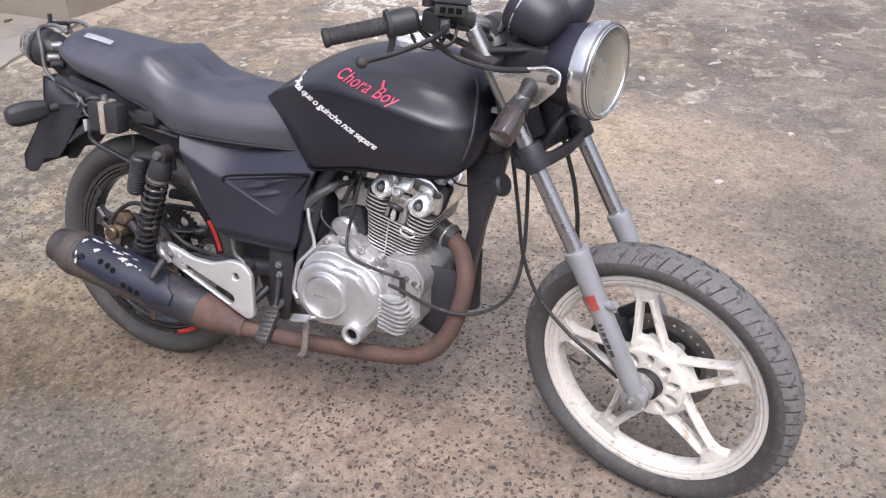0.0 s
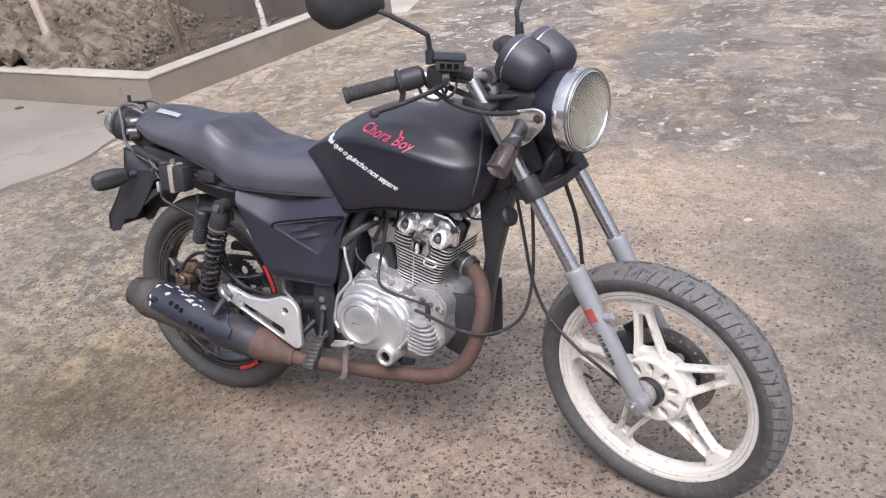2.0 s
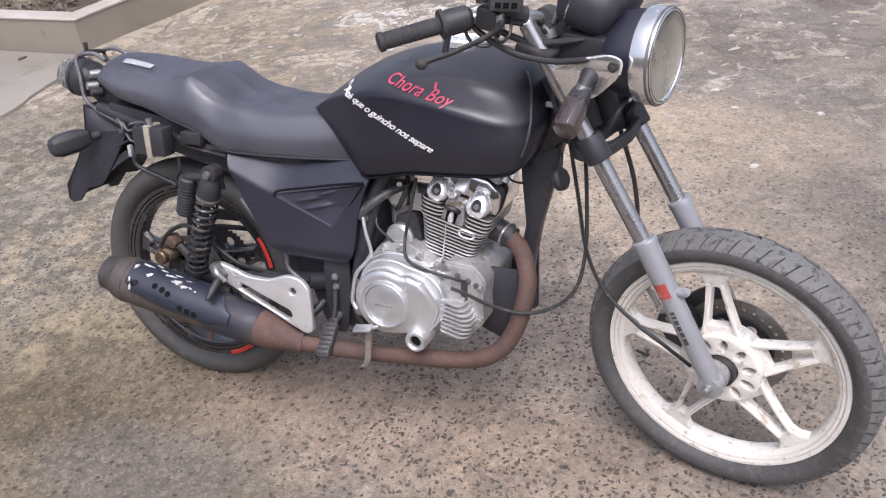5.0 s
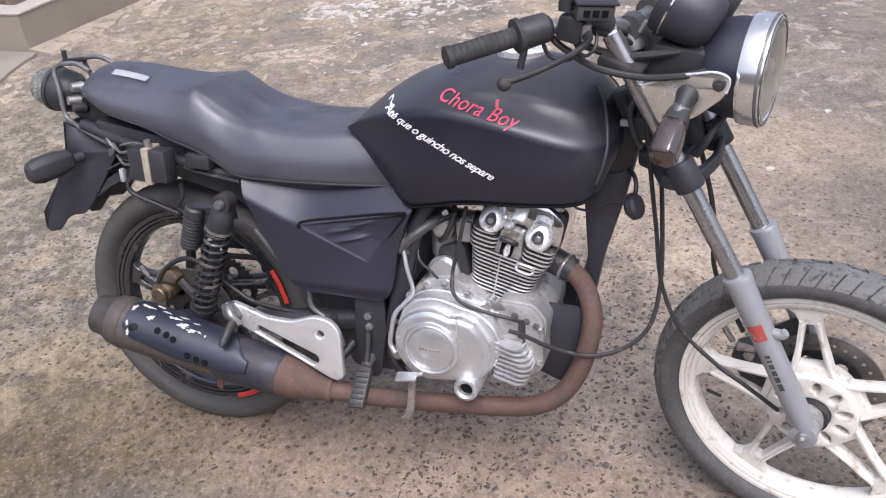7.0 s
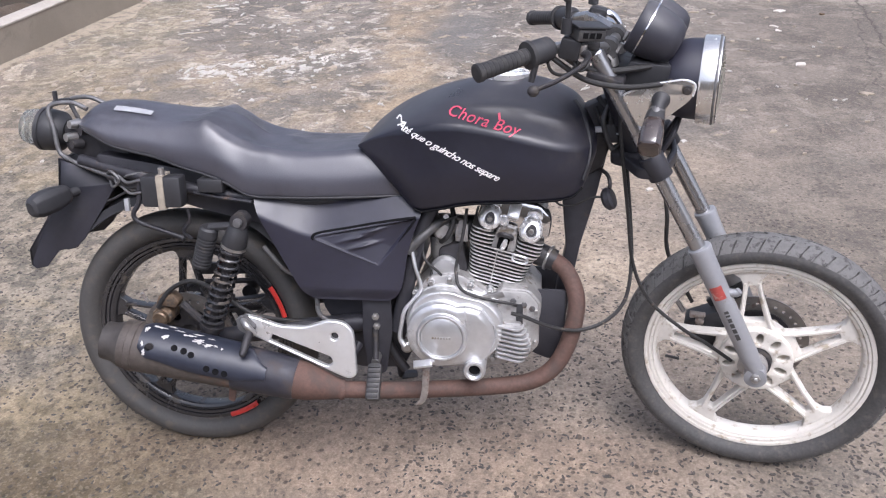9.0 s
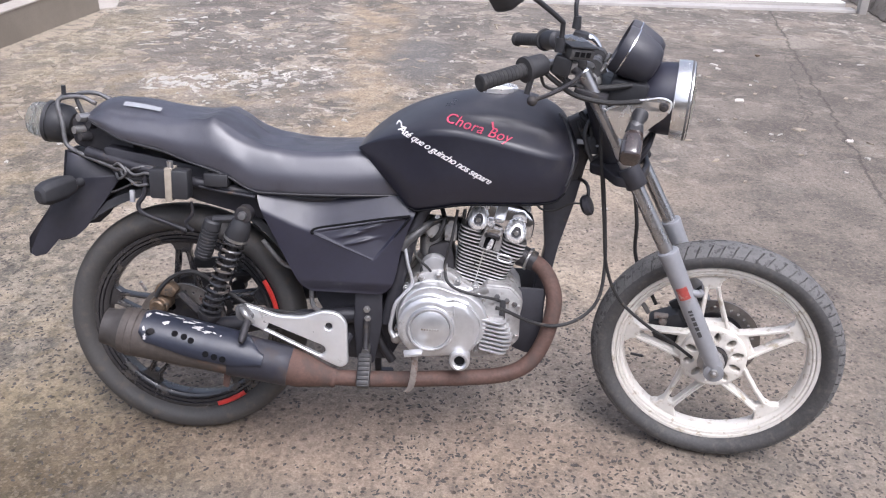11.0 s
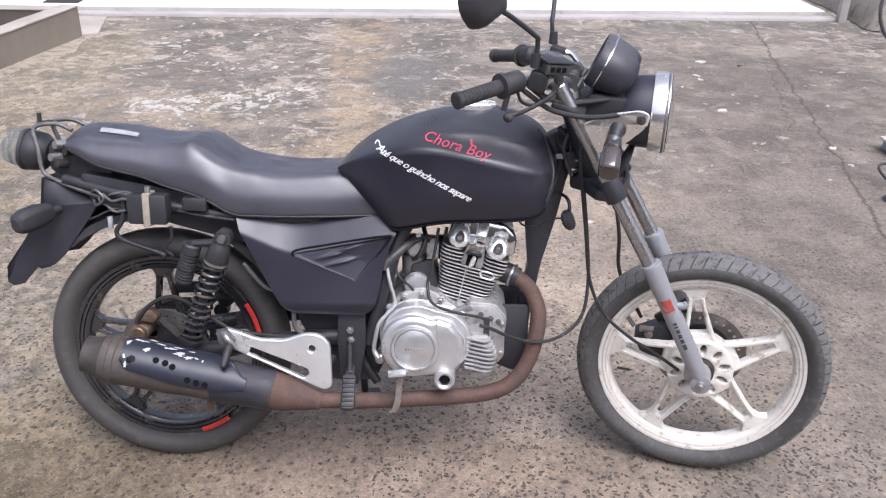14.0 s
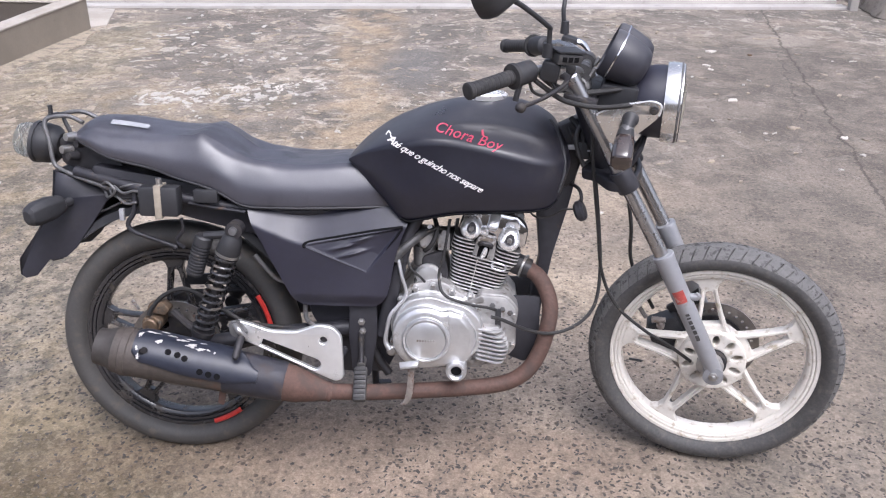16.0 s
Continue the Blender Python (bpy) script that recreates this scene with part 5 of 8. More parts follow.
P("lever_ball", Geo().lathe([(0.0, -0.0105), (0.006, -0.0085), (0.0098, -0.004), (0.0105, 0.0), (0.0098, 0.004), (0.006, 0.0085), (0.0, 0.0105)], Matrix.Translation((-0.449, -0.312, 0.675)), 16), M_DARK, "", FRONT, parent=bar)
P("clutch_lever", Geo().tube([(-0.411, 0.150, 0.698), (-0.395, 0.150, 0.6995), (-0.380, 0.155, 0.689), (-0.366, 0.165, 0.664), (-0.375, 0.235, 0.650), (-0.43, 0.310, 0.648)], [0.0075, 0.008, 0.0075, 0.006, 0.006, 0.006], 10, flat=0.7), M_CHROME, "", FRONT, parent=bar)
P("bar_sleeve", Geo().tube([(-0.425, -0.130, 0.706), (-0.405, -0.105, 0.702), (-0.385, -0.080, 0.694)], [0.0145, 0.0160, 0.0145], 16), M_GRIP, "", FRONT, parent=bar)
P("clutch_perch", Geo().prism(rounded([(-0.440, 0.680), (-0.402, 0.675), (-0.396, 0.708), (-0.432, 0.716)], 0.008), 0.130, 0.160), M_BLACK, "", FRONT, parent=bar, bevel=0.004)
P("throttle_stop", Geo().tube([(-0.47, -0.20, 0.69), (-0.478, -0.205, 0.655)], 0.006, 8, smooth=False), M_BLACK, "", FRONT, parent=bar)


def mirror(stem, head, tilt, label):
    mr = P("mirror", Geo().tube(stem, 0.0052, 10), M_BLACK, label, FRONT)
    m = FRONT @ Matrix.Translation(head) @ tilt
    shell = rounded([(-0.084, -0.036), (-0.070, 0.050), (0.080, 0.054), (0.092, -0.006), (0.046, -0.050)], 0.024, 5)
    back = Geo()
    rows = []
    for sc, h in ((1.0, 0.0), (1.0, 0.010), (0.93, 0.024), (0.78, 0.034), (0.5, 0.040), (0.1, 0.042)):
        rows.append([(u * sc, h, w * sc) for u, w in shell])
    back.loft(rows)
    P("mirror_shell", back, M_BLACK, "rounded black mirror shell", m, parent=mr)
    gl = Geo().loft([[(u * 0.92, -0.0015, w * 0.92) for u, w in shell], [(u * 0.92, 0.001, w * 0.92) for u, w in shell]])
    P("mirror_glass", gl, M_MIRROR, "", m, parent=mr)
    P("stem_base", Geo().tube([stem[0], tuple(Vector(stem[0]) + Vector((0, 0, 0.028)))], [0.011, 0.009], 10, smooth=False), M_BLACK, "", FRONT, parent=mr)
    return mr


mirror([(-0.425, -0.158, 0.735), (-0.423, -0.160, 0.785), (-0.428, -0.168, 0.800), (-0.478, -0.225, 0.850), (-0.500, -0.245, 0.858)], (-0.524, -0.274, 0.880), pose(0, 0, 0, 8, 0, -100), "black rear-view mirror on a bent black stem")
mirror([(-0.430, 0.158, 0.715), (-0.436, 0.160, 0.765), (-0.436, 0.172, 0.785), (-0.440, 0.235, 0.880), (-0.442, 0.255, 0.900)], (-0.450, 0.300, 0.925), pose(0, 0, 0, 8, 0, -80), "black rear-view mirror on a bent black stem")

# ---- headlight, gauges and indicators on the fork ----
hm = FRONT @ Matrix.Translation((-0.176, 0.0, 0.617)) @ pose(0, 0, 0, 0, 90, 0) @ Matrix.Scale(0.95, 4)      # local z forward
hl = P("headlight", Geo().lathe([(0.0, -0.115), (0.030, -0.112), (0.058, -0.098), (0.074, -0.072), (0.0815, -0.040), (0.083, -0.008), (0.080, -0.006), (0.0, -0.10)], n=48), M_PANEL, "round headlight with a black bowl and chrome rim", hm)
P("headlight_rim", Geo().lathe([(0.083, -0.014), (0.0895, -0.013), (0.0905, -0.006), (0.0905, 0.016), (0.088, 0.024), (0.0835, 0.0265), (0.080, 0.024), (0.078, 0.020), (0.080, 0.010), (0.083, 0.0)], n=64, closed=True), M_EAR, "polished chrome headlight rim", hm, parent=hl)
P("rim_gasket", Geo().lathe([(0.0905, 0.0165), (0.0915, 0.018), (0.0905, 0.021), (0.0885, 0.0215), (0.0885, 0.0185)], n=64, closed=True), M_WIRE, "", hm, parent=hl)
for r, h in ((0.0872, 0.0246), (0.0812, 0.0252)):
    P("rim_groove", Geo().lathe([(r - 0.0009, h), (r, h + 0.0012), (r + 0.0009, h), (r, h - 0.0012)], n=64, closed=True), M_DARK, "", hm, parent=hl)
P("reflector_bowl", Geo().lathe([(0.0785, 0.018), (0.070, 0.000), (0.055, -0.022), (0.035, -0.038), (0.012, -0.045), (0.0, -0.045)], n=48), M_SILVER, "silvered reflector bowl", hm, parent=hl)
P("bulb", Geo().lathe([(0.0, -0.01), (0.006, -0.012), (0.009, -0.02), (0.009, -0.044), (0.0, -0.044)], n=16), M_GLASS, "", hm, parent=hl)
lens = Geo().lathe([(0.0795, 0.019), (0.0790, 0.022), (0.066, 0.0275), (0.046, 0.0320), (0.022, 0.0345), (0.0, 0.0350)], n=64)
lens.lathe([(0.0795, 0.019), (0.066, 0.0240), (0.046, 0.0285), (0.022, 0.0310), (0.0, 0.0315)], n=64)
lo = P("headlight_lens", lens, M_GLASS, "domed yellowed glass headlight lens", hm, parent=hl)
lo.visible_shadow = False
for s in (-1, 1):
    ear = rounded([(-0.326, 0.608), (-0.276, 0.632), (-0.212, 0.647), (-0.190, 0.640), (-0.196, 0.610), (-0.237, 0.570), (-0.288, 0.545)], 0.012, 4)
    P("headlight_ear", xz(plate([ear, ring(-0.207, 0.628, 0.0075, 12)], 0.005, 0.001), 0, 0.100 * s, 0), M_EAR, "chromed headlight ear", FRONT, parent=hl)
    P("ear_edge", Geo().tube([(x, 0.1025 * s, z) for x, z in ear[2:22]], 0.0022, 8, smooth=False), M_POLISH, "", FRONT, parent=hl)
    P("ear_bolt", Geo().lathe([(0.0, 0.0), (0.0095, 0.0), (0.0095, 0.006), (0.005, 0.007), (0.005, 0.012), (0.0, 0.012)], axis_y(-0.206, 0.102 * s, 0.628) @ (Matrix() if s < 0 else pose(0, 0, 0, 180)), 8), M_DARK, "", FRONT, parent=hl)
    bl = P("indicator", Geo().tube([(-0.252, 0.096 * s, 0.603), (-0.254, 0.110 * s, 0.596), (-0.256, 0.122 * s, 0.584)], [0.020, 0.0135, 0.0125], 16), M_BLACK, "turn indicator with a smoked brown lens on a black stalk", FRONT)
    P("stalk_collar", Geo().tube([(-0.2555, 0.114 * s, 0.590), (-0.257, 0.127 * s, 0.580)], [0.0145, 0.0135], 14, smooth=False), M_WIRE, "", FRONT, parent=bl, bevel=0.002)
    # wedge body with eight facets, its lens towards the outer end
    def wedge(f0, f1, grow=0.0):
        rings = []
        for f in [f0 + (f1 - f0) * g for g in (0, 0.25, 0.5, 0.75, 0.91, 1)]:
            c = Vector((-0.257 - 0.002 * f, (0.116 + 0.070 * f) * s, 0.584 - 0.050 * f))
            e = 1.0 - 0.16 * max(0.0, f - 0.96) / 0.04
            hw, hh = (0.0150 + 0.0065 * min(1, f * 1.9) + grow) * e, (0.0130 + 0.0095 * min(1, f * 1.9) + grow) * e
            q = [(-0.55, 1), (0.55, 1), (1, 0.5), (1, -0.5), (0.55, -1), (-0.55, -1), (-1, -0.5), (-1, 0.5)]
            rings.append([tuple(c + Vector((u * hw, 0.50 * w * hh * s, 0.87 * w * hh))) for u, w in q])
        return Geo().loft(rings)
    P("indicator_lens", wedge(0.24, 1.0), M_AMBER, "smoked brown indicator lens", FRONT, parent=bl, bevel=0.0025, angle=20)
    P("indicator_cap", wedge(0.0, 0.28, 0.0008), M_BLACK, "", FRONT, parent=bl, bevel=0.002, angle=20)
gd = Vector((-0.907, 0, 0.42))                                                     # gauges face the rider
for s in (-1, 1):
    gm = FRONT @ axis_to((-0.270, 0.008 + 0.044 * s, 0.706 - 0.002 * (s + 1)), gd) @ Matrix.Scale(0.91, 4)
    pod = P("gauge", Geo().lathe([(0.0, -0.046), (0.024, -0.045), (0.040, -0.039), (0.0495, -0.024), (0.0545, 0.004), (0.0575, 0.034), (0.0560, 0.052), (0.0525, 0.056), (0.050, 0.053), (0.049, 0.044), (0.0, 0.042)], n=48), M_POD, "black cup-shaped instrument gauge with a thin chrome ring", gm)
    P("gauge_ring", Geo().lathe([(0.0565, 0.031), (0.0590, 0.0315), (0.0590, 0.0345), (0.0565, 0.035)], n=48, closed=True), M_CHROME, "", gm, parent=pod)
    P("dial", Geo().lathe([(0.0, 0.043), (0.048, 0.043), (0.048, 0.0445), (0.0, 0.0445)], n=40), M_BLACK, "", gm, parent=pod)
    P("needle", Geo().box(-0.0015, 0.0015, -0.008, 0.036, 0.0455, 0.047, pose(0, 0, 0, 0, 0, 130)), M_RED, "", gm, parent=pod)
    P("gauge_lens", Geo().lathe([(0.0, 0.0495), (0.0495, 0.0490), (0.0495, 0.0500), (0.0, 0.0510)], n=40), M_GLASS, "", gm, parent=pod)
P("gauge_bracket", Geo().prism(rounded([(-0.335, 0.60), (-0.25, 0.60), (-0.24, 0.66), (-0.32, 0.665)], 0.01), -0.07, 0.07), M_BLACK, "black gauge bracket", FRONT, bevel=0.004)
P("warning_panel", Geo().prism(rounded([(-0.325, 0.68), (-0.28, 0.665), (-0.245, 0.735), (-0.30, 0.76)], 0.01), -0.014, 0.014), M_BLACK, "", FRONT, bevel=0.003)
P("headlight_bracket", Geo().tube([(-0.245, -0.045, 0.478), (-0.225, -0.04, 0.52), (-0.215, 0.03, 0.565)], 0.006, 8).tube([(-0.245, 0.045, 0.478), (-0.225, 0.04, 0.52), (-0.215, -0.03, 0.565)], 0.006, 8), M_FRAME, "black headlight bracket", FRONT)
P("steering_stem", Geo().tube([(-0.378, 0, 0.66), (-0.300, 0, 0.46)], 0.026, 18, smooth=False), M_FRAME, "black steering head", FRONT, bevel=0.003)

# ---- cables ----
P("clutch_cable", moved(Geo().tube([(0.955, -0.01, 0.90), (0.985, -0.015, 0.82), (0.993, -0.02, 0.746), (1.008, -0.04, 0.617), (1.015, -0.06, 0.513), (1.004, -0.08, 0.436), (0.963, -0.10, 0.393), (0.903, -0.12, 0.378), (0.842, -0.14, 0.394), (0.789, -0.16, 0.423), (0.762, -0.165, 0.432)], 0.0042, 9), Matrix()), M_CABLE, "long black control cable hanging in a loop", BIKE)
P("speedometer_cable", Geo().tube([(-0.335, -0.03, 0.60), (-0.330, -0.045, 0.52), (-0.321, -0.05, 0.466), (-0.299, -0.055, 0.333), (-0.280, -0.060, 0.221), (-0.239, -0.065, 0.139), (-0.167, -0.070, 0.084), (-0.111, -0.070, 0.054), (-0.051, -0.060, 0.010)], 0.0040, 9), M_CABLE, "thin black speedometer cable", FRONT)
P("throttle_cable", Geo().tube([(-0.455, -0.150, 0.690), (-0.430, -0.150, 0.672), (-0.386, -0.130, 0.640), (-0.318, -0.112, 0.627), (-0.255, -0.100, 0.634), (-0.235, -0.06, 0.63)], 0.0055, 9), M_CABLE, "black throttle cable", FRONT)
P("wiring_loom", Geo().tube([(-0.44, -0.13, 0.69), (-0.41, -0.10, 0.66), (-0.36, -0.09, 0.648), (-0.29, -0.07, 0.655), (-0.24, -0.04, 0.66)], 0.0065, 9), M_CABLE, "", FRONT)
P("wire", Geo().tube([(-0.42, -0.145, 0.69), (-0.40, -0.15, 0.665), (-0.385, -0.14, 0.675), (-0.39, -0.12, 0.70)], 0.003, 8), M_CABLE, "", FRONT)
P("horn", Geo().lathe([(0.0, -0.014), (0.020, -0.012), (0.028, -0.004), (0.028, 0.008), (0.022, 0.014), (0.0, 0.015)], Matrix.Translation((0.958, -0.066, 0.658)) @ pose(0, 0, 0, 14, 66, 0) @ Matrix.Scale(0.86, 4), 24), M_FRAME, "round dusty dark horn", BIKE)
P("horn_bracket", Geo().tube([(0.940, -0.02, 0.712), (0.955, -0.05, 0.706), (0.960, -0.066, 0.690), (0.957, -0.066, 0.668)], 0.0042, 8), M_DARK, "", BIKE)
P("horn_wire", Geo().tube([(0.838, -0.055, 0.662), (0.858, -0.055, 0.640), (0.890, -0.055, 0.640), (0.922, -0.060, 0.658), (0.950, -0.066, 0.662)], 0.0024, 7), M_CABLE, "", BIKE)

# ---- tank ----
t_top = along((0.436, 0.47, 0.52, 0.58, 0.65, 0.73, 0.80, 0.86, 0.90, 0.928), (0.777, 0.812, 0.848, 0.876, 0.897, 0.908, 0.905, 0.886, 0.856, 0.800))
t_bot = along((0.436, 0.47, 0.52, 0.560, 0.60, 0.68, 0.80, 0.87, 0.90, 0.928), (0.768, 0.736, 0.686, 0.645, 0.648, 0.664, 0.670, 0.676, 0.695, 0.760))
t_w = along((0.436, 0.47, 0.52, 0.58, 0.65, 0.75, 0.83, 0.88, 0.91, 0.928), (0.105, 0.126, 0.148, 0.165, 0.174, 0.176, 0.170, 0.154, 0.126, 0.090))


def sstep(x, a, b):
    u = min(1.0, max(0.0, (x - a) / (b - a)))
    return u * u * (3 - 2 * u)


crease = along((0.42, 0.50, 0.57, 0.63, 0.72, 0.80, 0.87, 0.94), (0.70, 0.76, 0.78, 0.74, 0.63, 0.55, 0.52, 0.55))


def tank_side(x, v):
    """Half width of the tank at x and at the height share v."""
    vc = crease(x)
    if v < 0.35:
        p = 0.87 + 0.13 * math.sin(math.pi / 2 * max(0, v) / 0.35)
    elif v < vc:
        p = 1.0
    else:
        u = (v - vc) / (1 - vc)
        f = sstep(x, 0.54, 0.66)
        p = max(0.0, 1 - u ** (1.42 - 0.30 * f)) ** (1 / (1.42 + 0.28 * f))
        # shallow hollow along the upper facet
        g = sstep(x, 0.60, 0.72) * (1 - sstep(x, 0.84, 0.89))
        p += g * (0.028 * math.exp(-((u - 0.50) / 0.07) ** 2) - 0.035 * math.exp(-((u - 0.28) / 0.12) ** 2))
    return t_w(x) * p


def tank_y(x, z):
    zt, zb = t_top(x), t_bot(x)
    return -tank_side(x, min(0.999, max(0, (z - zb) / (zt - zb))))


rows = []
for x in np.linspace(0.437, 0.9275, 56):
    zt, zb, vc = t_top(x), t_bot(x), crease(x)
    vs = list(np.linspace(0, vc, 14)) + [vc + (1 - vc) * math.sin(math.pi / 2 * k / 22) for k in range(1, 23)]
    half = [(tank_side(x, v), zb + v * (zt - zb)) for v in vs]
    rows.append([(x, -y, z) for y, z in half] + [(x, y, z) for y, z in reversed(half[:-1])])
tank = P("fuel_tank", Geo().loft(rows), M_TANK, "satin black fuel tank with red and white lettering", bevel=0, angle=70)
# rolled lower edge and front trim
lip = [(x, -tank_side(x, 0.02) - 0.001, t_bot(x) + 0.002) for x in np.linspace(0.555, 0.90, 24)]
for s in (1, -1):
    P("tank_seam", Geo().tube([(x, y * s, z) for x, y, z in lip], 0.0022, 8, per=2), M_HOLE, "", parent=tank)
    tr = [(x, tank_y(x, z) * s - 0.001 * s, z) for x, z in ((0.882, 0.862), (0.897, 0.84), (0.910, 0.80), (0.912, 0.76), (0.900, 0.715))]
    P("tank_trim", Geo().tube(tr, 0.004, 8), M_BLACK, "", parent=tank)
cap = P("filler_cap", Geo().lathe([(0.0, -0.008), (0.048, -0.008), (0.050, 0.003), (0.046, 0.008), (0.036, 0.009), (0.034, 0.006), (0.0, 0.007)], Matrix.Translation((0.738, 0, 0.908)) @ pose(0, 0, 0, 0, 1, 0), 36), M_POLISH, "polished filler cap", parent=tank)


def on_tank(g, x0, z0, rot, lift):
    """Lays flat letters on the tank's right side, starting at x0, z0."""
    c, s = math.cos(radians(rot)), math.sin(radians(rot))
    h = Geo()
    for u, w, e in g.v:
        x, z = x0 + u * c - w * s, z0 + u * s + w * c
        h.v.append((x, tank_y(x, z) - lift - e, z))
    h.f = list(g.f)
    return h


lt = letters("Chora Boy", 0.0262, shear=0.36, space=1.06, bold=0.004)
wd = max(v[0] for v in lt.v)
lt = moved(lt, Matrix.Diagonal((0.152 / wd, 1, 1, 1)))
P("lettering", on_tank(lt, 0.626, 0.849, -14.5, 0.0026), M_REDTXT, "red cut-vinyl lettering", parent=tank)
fl = on_tank(Geo().box(0.0, 0.005, 0.0, 0.011, -0.0004, 0.0004, pose(0, 0, 0, 0, 0, 25)), 0.730, 0.839, -15, 0.0026)
P("letter_flourish", fl, M_REDTXT, "", parent=tank)
lt = letters("Até que o guincho nos separe", 0.0205, shear=0.48, space=0.88, bold=0.010)
wd = max(v[0] for v in lt.v)
lt = moved(lt, Matrix.Diagonal((0.232 / wd, 1, 1, 1)))
P("lettering", on_tank(lt, 0.525, 0.823, -26.8, 0.0012), M_WHITETXT, "white cut-vinyl script lettering", parent=tank)
fl = on_tank(Geo().tube([(-0.008, 0.004, 0), (-0.007, 0.010, 0), (-0.001, 0.012, 0), (0.005, 0.009, 0), (0.012, 0.012, 0)], 0.0013, 6), 0.525, 0.823, -26.8, 0.0012)
P("letter_flourish", fl, M_WHITETXT, "", parent=tank)

# ---- seat ----
s_top = along((-0.208, -0.18, -0.15, -0.10, -0.05, 0.0, 0.05, 0.085, 0.115, 0.145, 0.19, 0.24, 0.30, 0.36, 0.42, 0.48, 0.555),
              (0.812, 0.834, 0.845, 0.846, 0.842, 0.834, 0.825, 0.826, 0.829, 0.820, 0.797, 0.778, 0.768, 0.766, 0.768, 0.774, 0.778))
s_crease = along((-0.208, -0.18, -0.15, -0.11, -0.06, 0.0, 0.05, 0.10, 0.125, 0.15, 0.18, 0.24, 0.30, 0.378, 0.43, 0.555),
                 (0.803, 0.815, 0.820, 0.816, 0.814, 0.812, 0.815, 0.823, 0.812, 0.794, 0.778, 0.764, 0.757, 0.758, 0.759, 0.762))
s_bot = along((-0.208, -0.18, -0.15, -0.12, -0.098, -0.05, 0.0, 0.05, 0.10, 0.139, 0.17, 0.195, 0.226, 0.354, 0.494, 0.555),
              (0.798, 0.792, 0.782, 0.768, 0.760, 0.750, 0.740, 0.722, 0.708, 0.695, 0.680, 0.666, 0.661, 0.661, 0.664, 0.665))
s_w = along((-0.208, -0.18, -0.15, -0.10, -0.03, 0.04, 0.10, 0.145, 0.19, 0.24, 0.30, 0.36, 0.42, 0.48, 0.555),
            (0.050, 0.080, 0.098, 0.110, 0.118, 0.124, 0.128, 0.132, 0.135, 0.136, 0.135, 0.132, 0.127, 0.119, 0.106))


def seat_half(x):
    """Points (y, z) of the right half at x, from the ridge over the crease and down the side."""
    zt, zk, zb, w = s_top(x), s_crease(x), s_bot(x), s_w(x)
    k = 0.76 * w
    c = smooth_curve([(0.0, zt), (0.45 * k, zt - 0.16 * (zt - zk)), (0.85 * k, zk + 0.36 * (zt - zk)), (k, zk), (0.50 * k + 0.50 * w, zk - 0.11 * (zk - zb) - 0.004), (w, zk - 0.52 * (zk - zb)), (0.985 * w, zb + 0.12 * (zk - zb)), (0.93 * w, zb)], 7)
    return [(-p[0], p[1]) for p in c]


rows = []
for x in np.linspace(-0.208, 0.555, 110):
    half = []
    for y, z in seat_half(x):
        top = sstep(z, s_crease(x) - 0.02, s_crease(x))
        z += 0.0028 * noise.noise(Vector((x * 13, y * 13, z * 13))) + 0.0016 * noise.noise(Vector((x * 34, y * 34, z * 34)))
        z -= top * (0.019 * math.exp(-((x - 0.215) / 0.038) ** 2 - ((y + 0.035) / 0.045) ** 2) + 0.007 * math.exp(-((x - 0.33) / 0.06) ** 2 - ((y + 0.02) / 0.06) ** 2))
        z -= top * 0.004 * math.exp(-((x - 0.062 - 0.25 * abs(y)) / 0.014) ** 2)
        half.append((y, z))
    rows.append([(x, y, z) for y, z in reversed(half)] + [(x, -y, z) for y, z in half[1:]])
seat = P("seat", Geo().loft(rows), M_SEAT, "stepped black vinyl dual seat", angle=80)
edge = [(x, seat_half(x)[-1][0] - 0.002, s_bot(x) + 0.003) for x in np.linspace(-0.19, 0.54, 30)]
for s in (1, -1):
    P("seat_piping", Geo().tube([(x, y * s, z) for x, y, z in edge], 0.0038, 8, per=2), M_BLACK, "", parent=seat)
rows = []
for x in np.linspace(-0.112, -0.022, 16):
    prof = seat_half(x)
    rows.append([(x, y, float(np.interp(-y, [-p[0] for p in prof[:22]], [p[1] for p in prof[:22]])) + 0.0035) for y in np.linspace(-0.046 - 0.12 * (x + 0.112), -0.062 - 0.12 * (x + 0.112), 5)])
P("seat_label", Geo().loft(rows, caps=False, close=False), M_LABEL, "torn pale grey label", parent=seat)

# ---- side panels ----
p_l = along((0.436, 0.445, 0.46, 0.52, 0.585, 0.62, 0.655, 0.668), (0.336, 0.320, 0.307, 0.275, 0.242, 0.224, 0.210, 0.214))
p_r = along((0.436, 0.445, 0.46, 0.48, 0.51, 0.55, 0.60, 0.635, 0.655, 0.668), (0.492, 0.508, 0.520, 0.528, 0.534, 0.541, 0.556, 0.570, 0.572, 0.566))
tri = [np.array(p) for p in ((0.338, 0.583), (0.562, 0.628), (0.478, 0.522))]


def in_recess(x, z):
    """Signed inset from the recess outline; positive inside."""
    p = np.array((x, z))
    return min(((b - a)[0] * (p - a)[1] - (b - a)[1] * (p - a)[0]) / np.linalg.norm(b - a) * -1 for a, b in zip(tri, tri[1:] + tri[:1]))


panel_crease = along((0.19, 0.26, 0.338, 0.42, 0.50, 0.562, 0.60), (0.642, 0.612, 0.586, 0.598, 0.617, 0.630, 0.636))


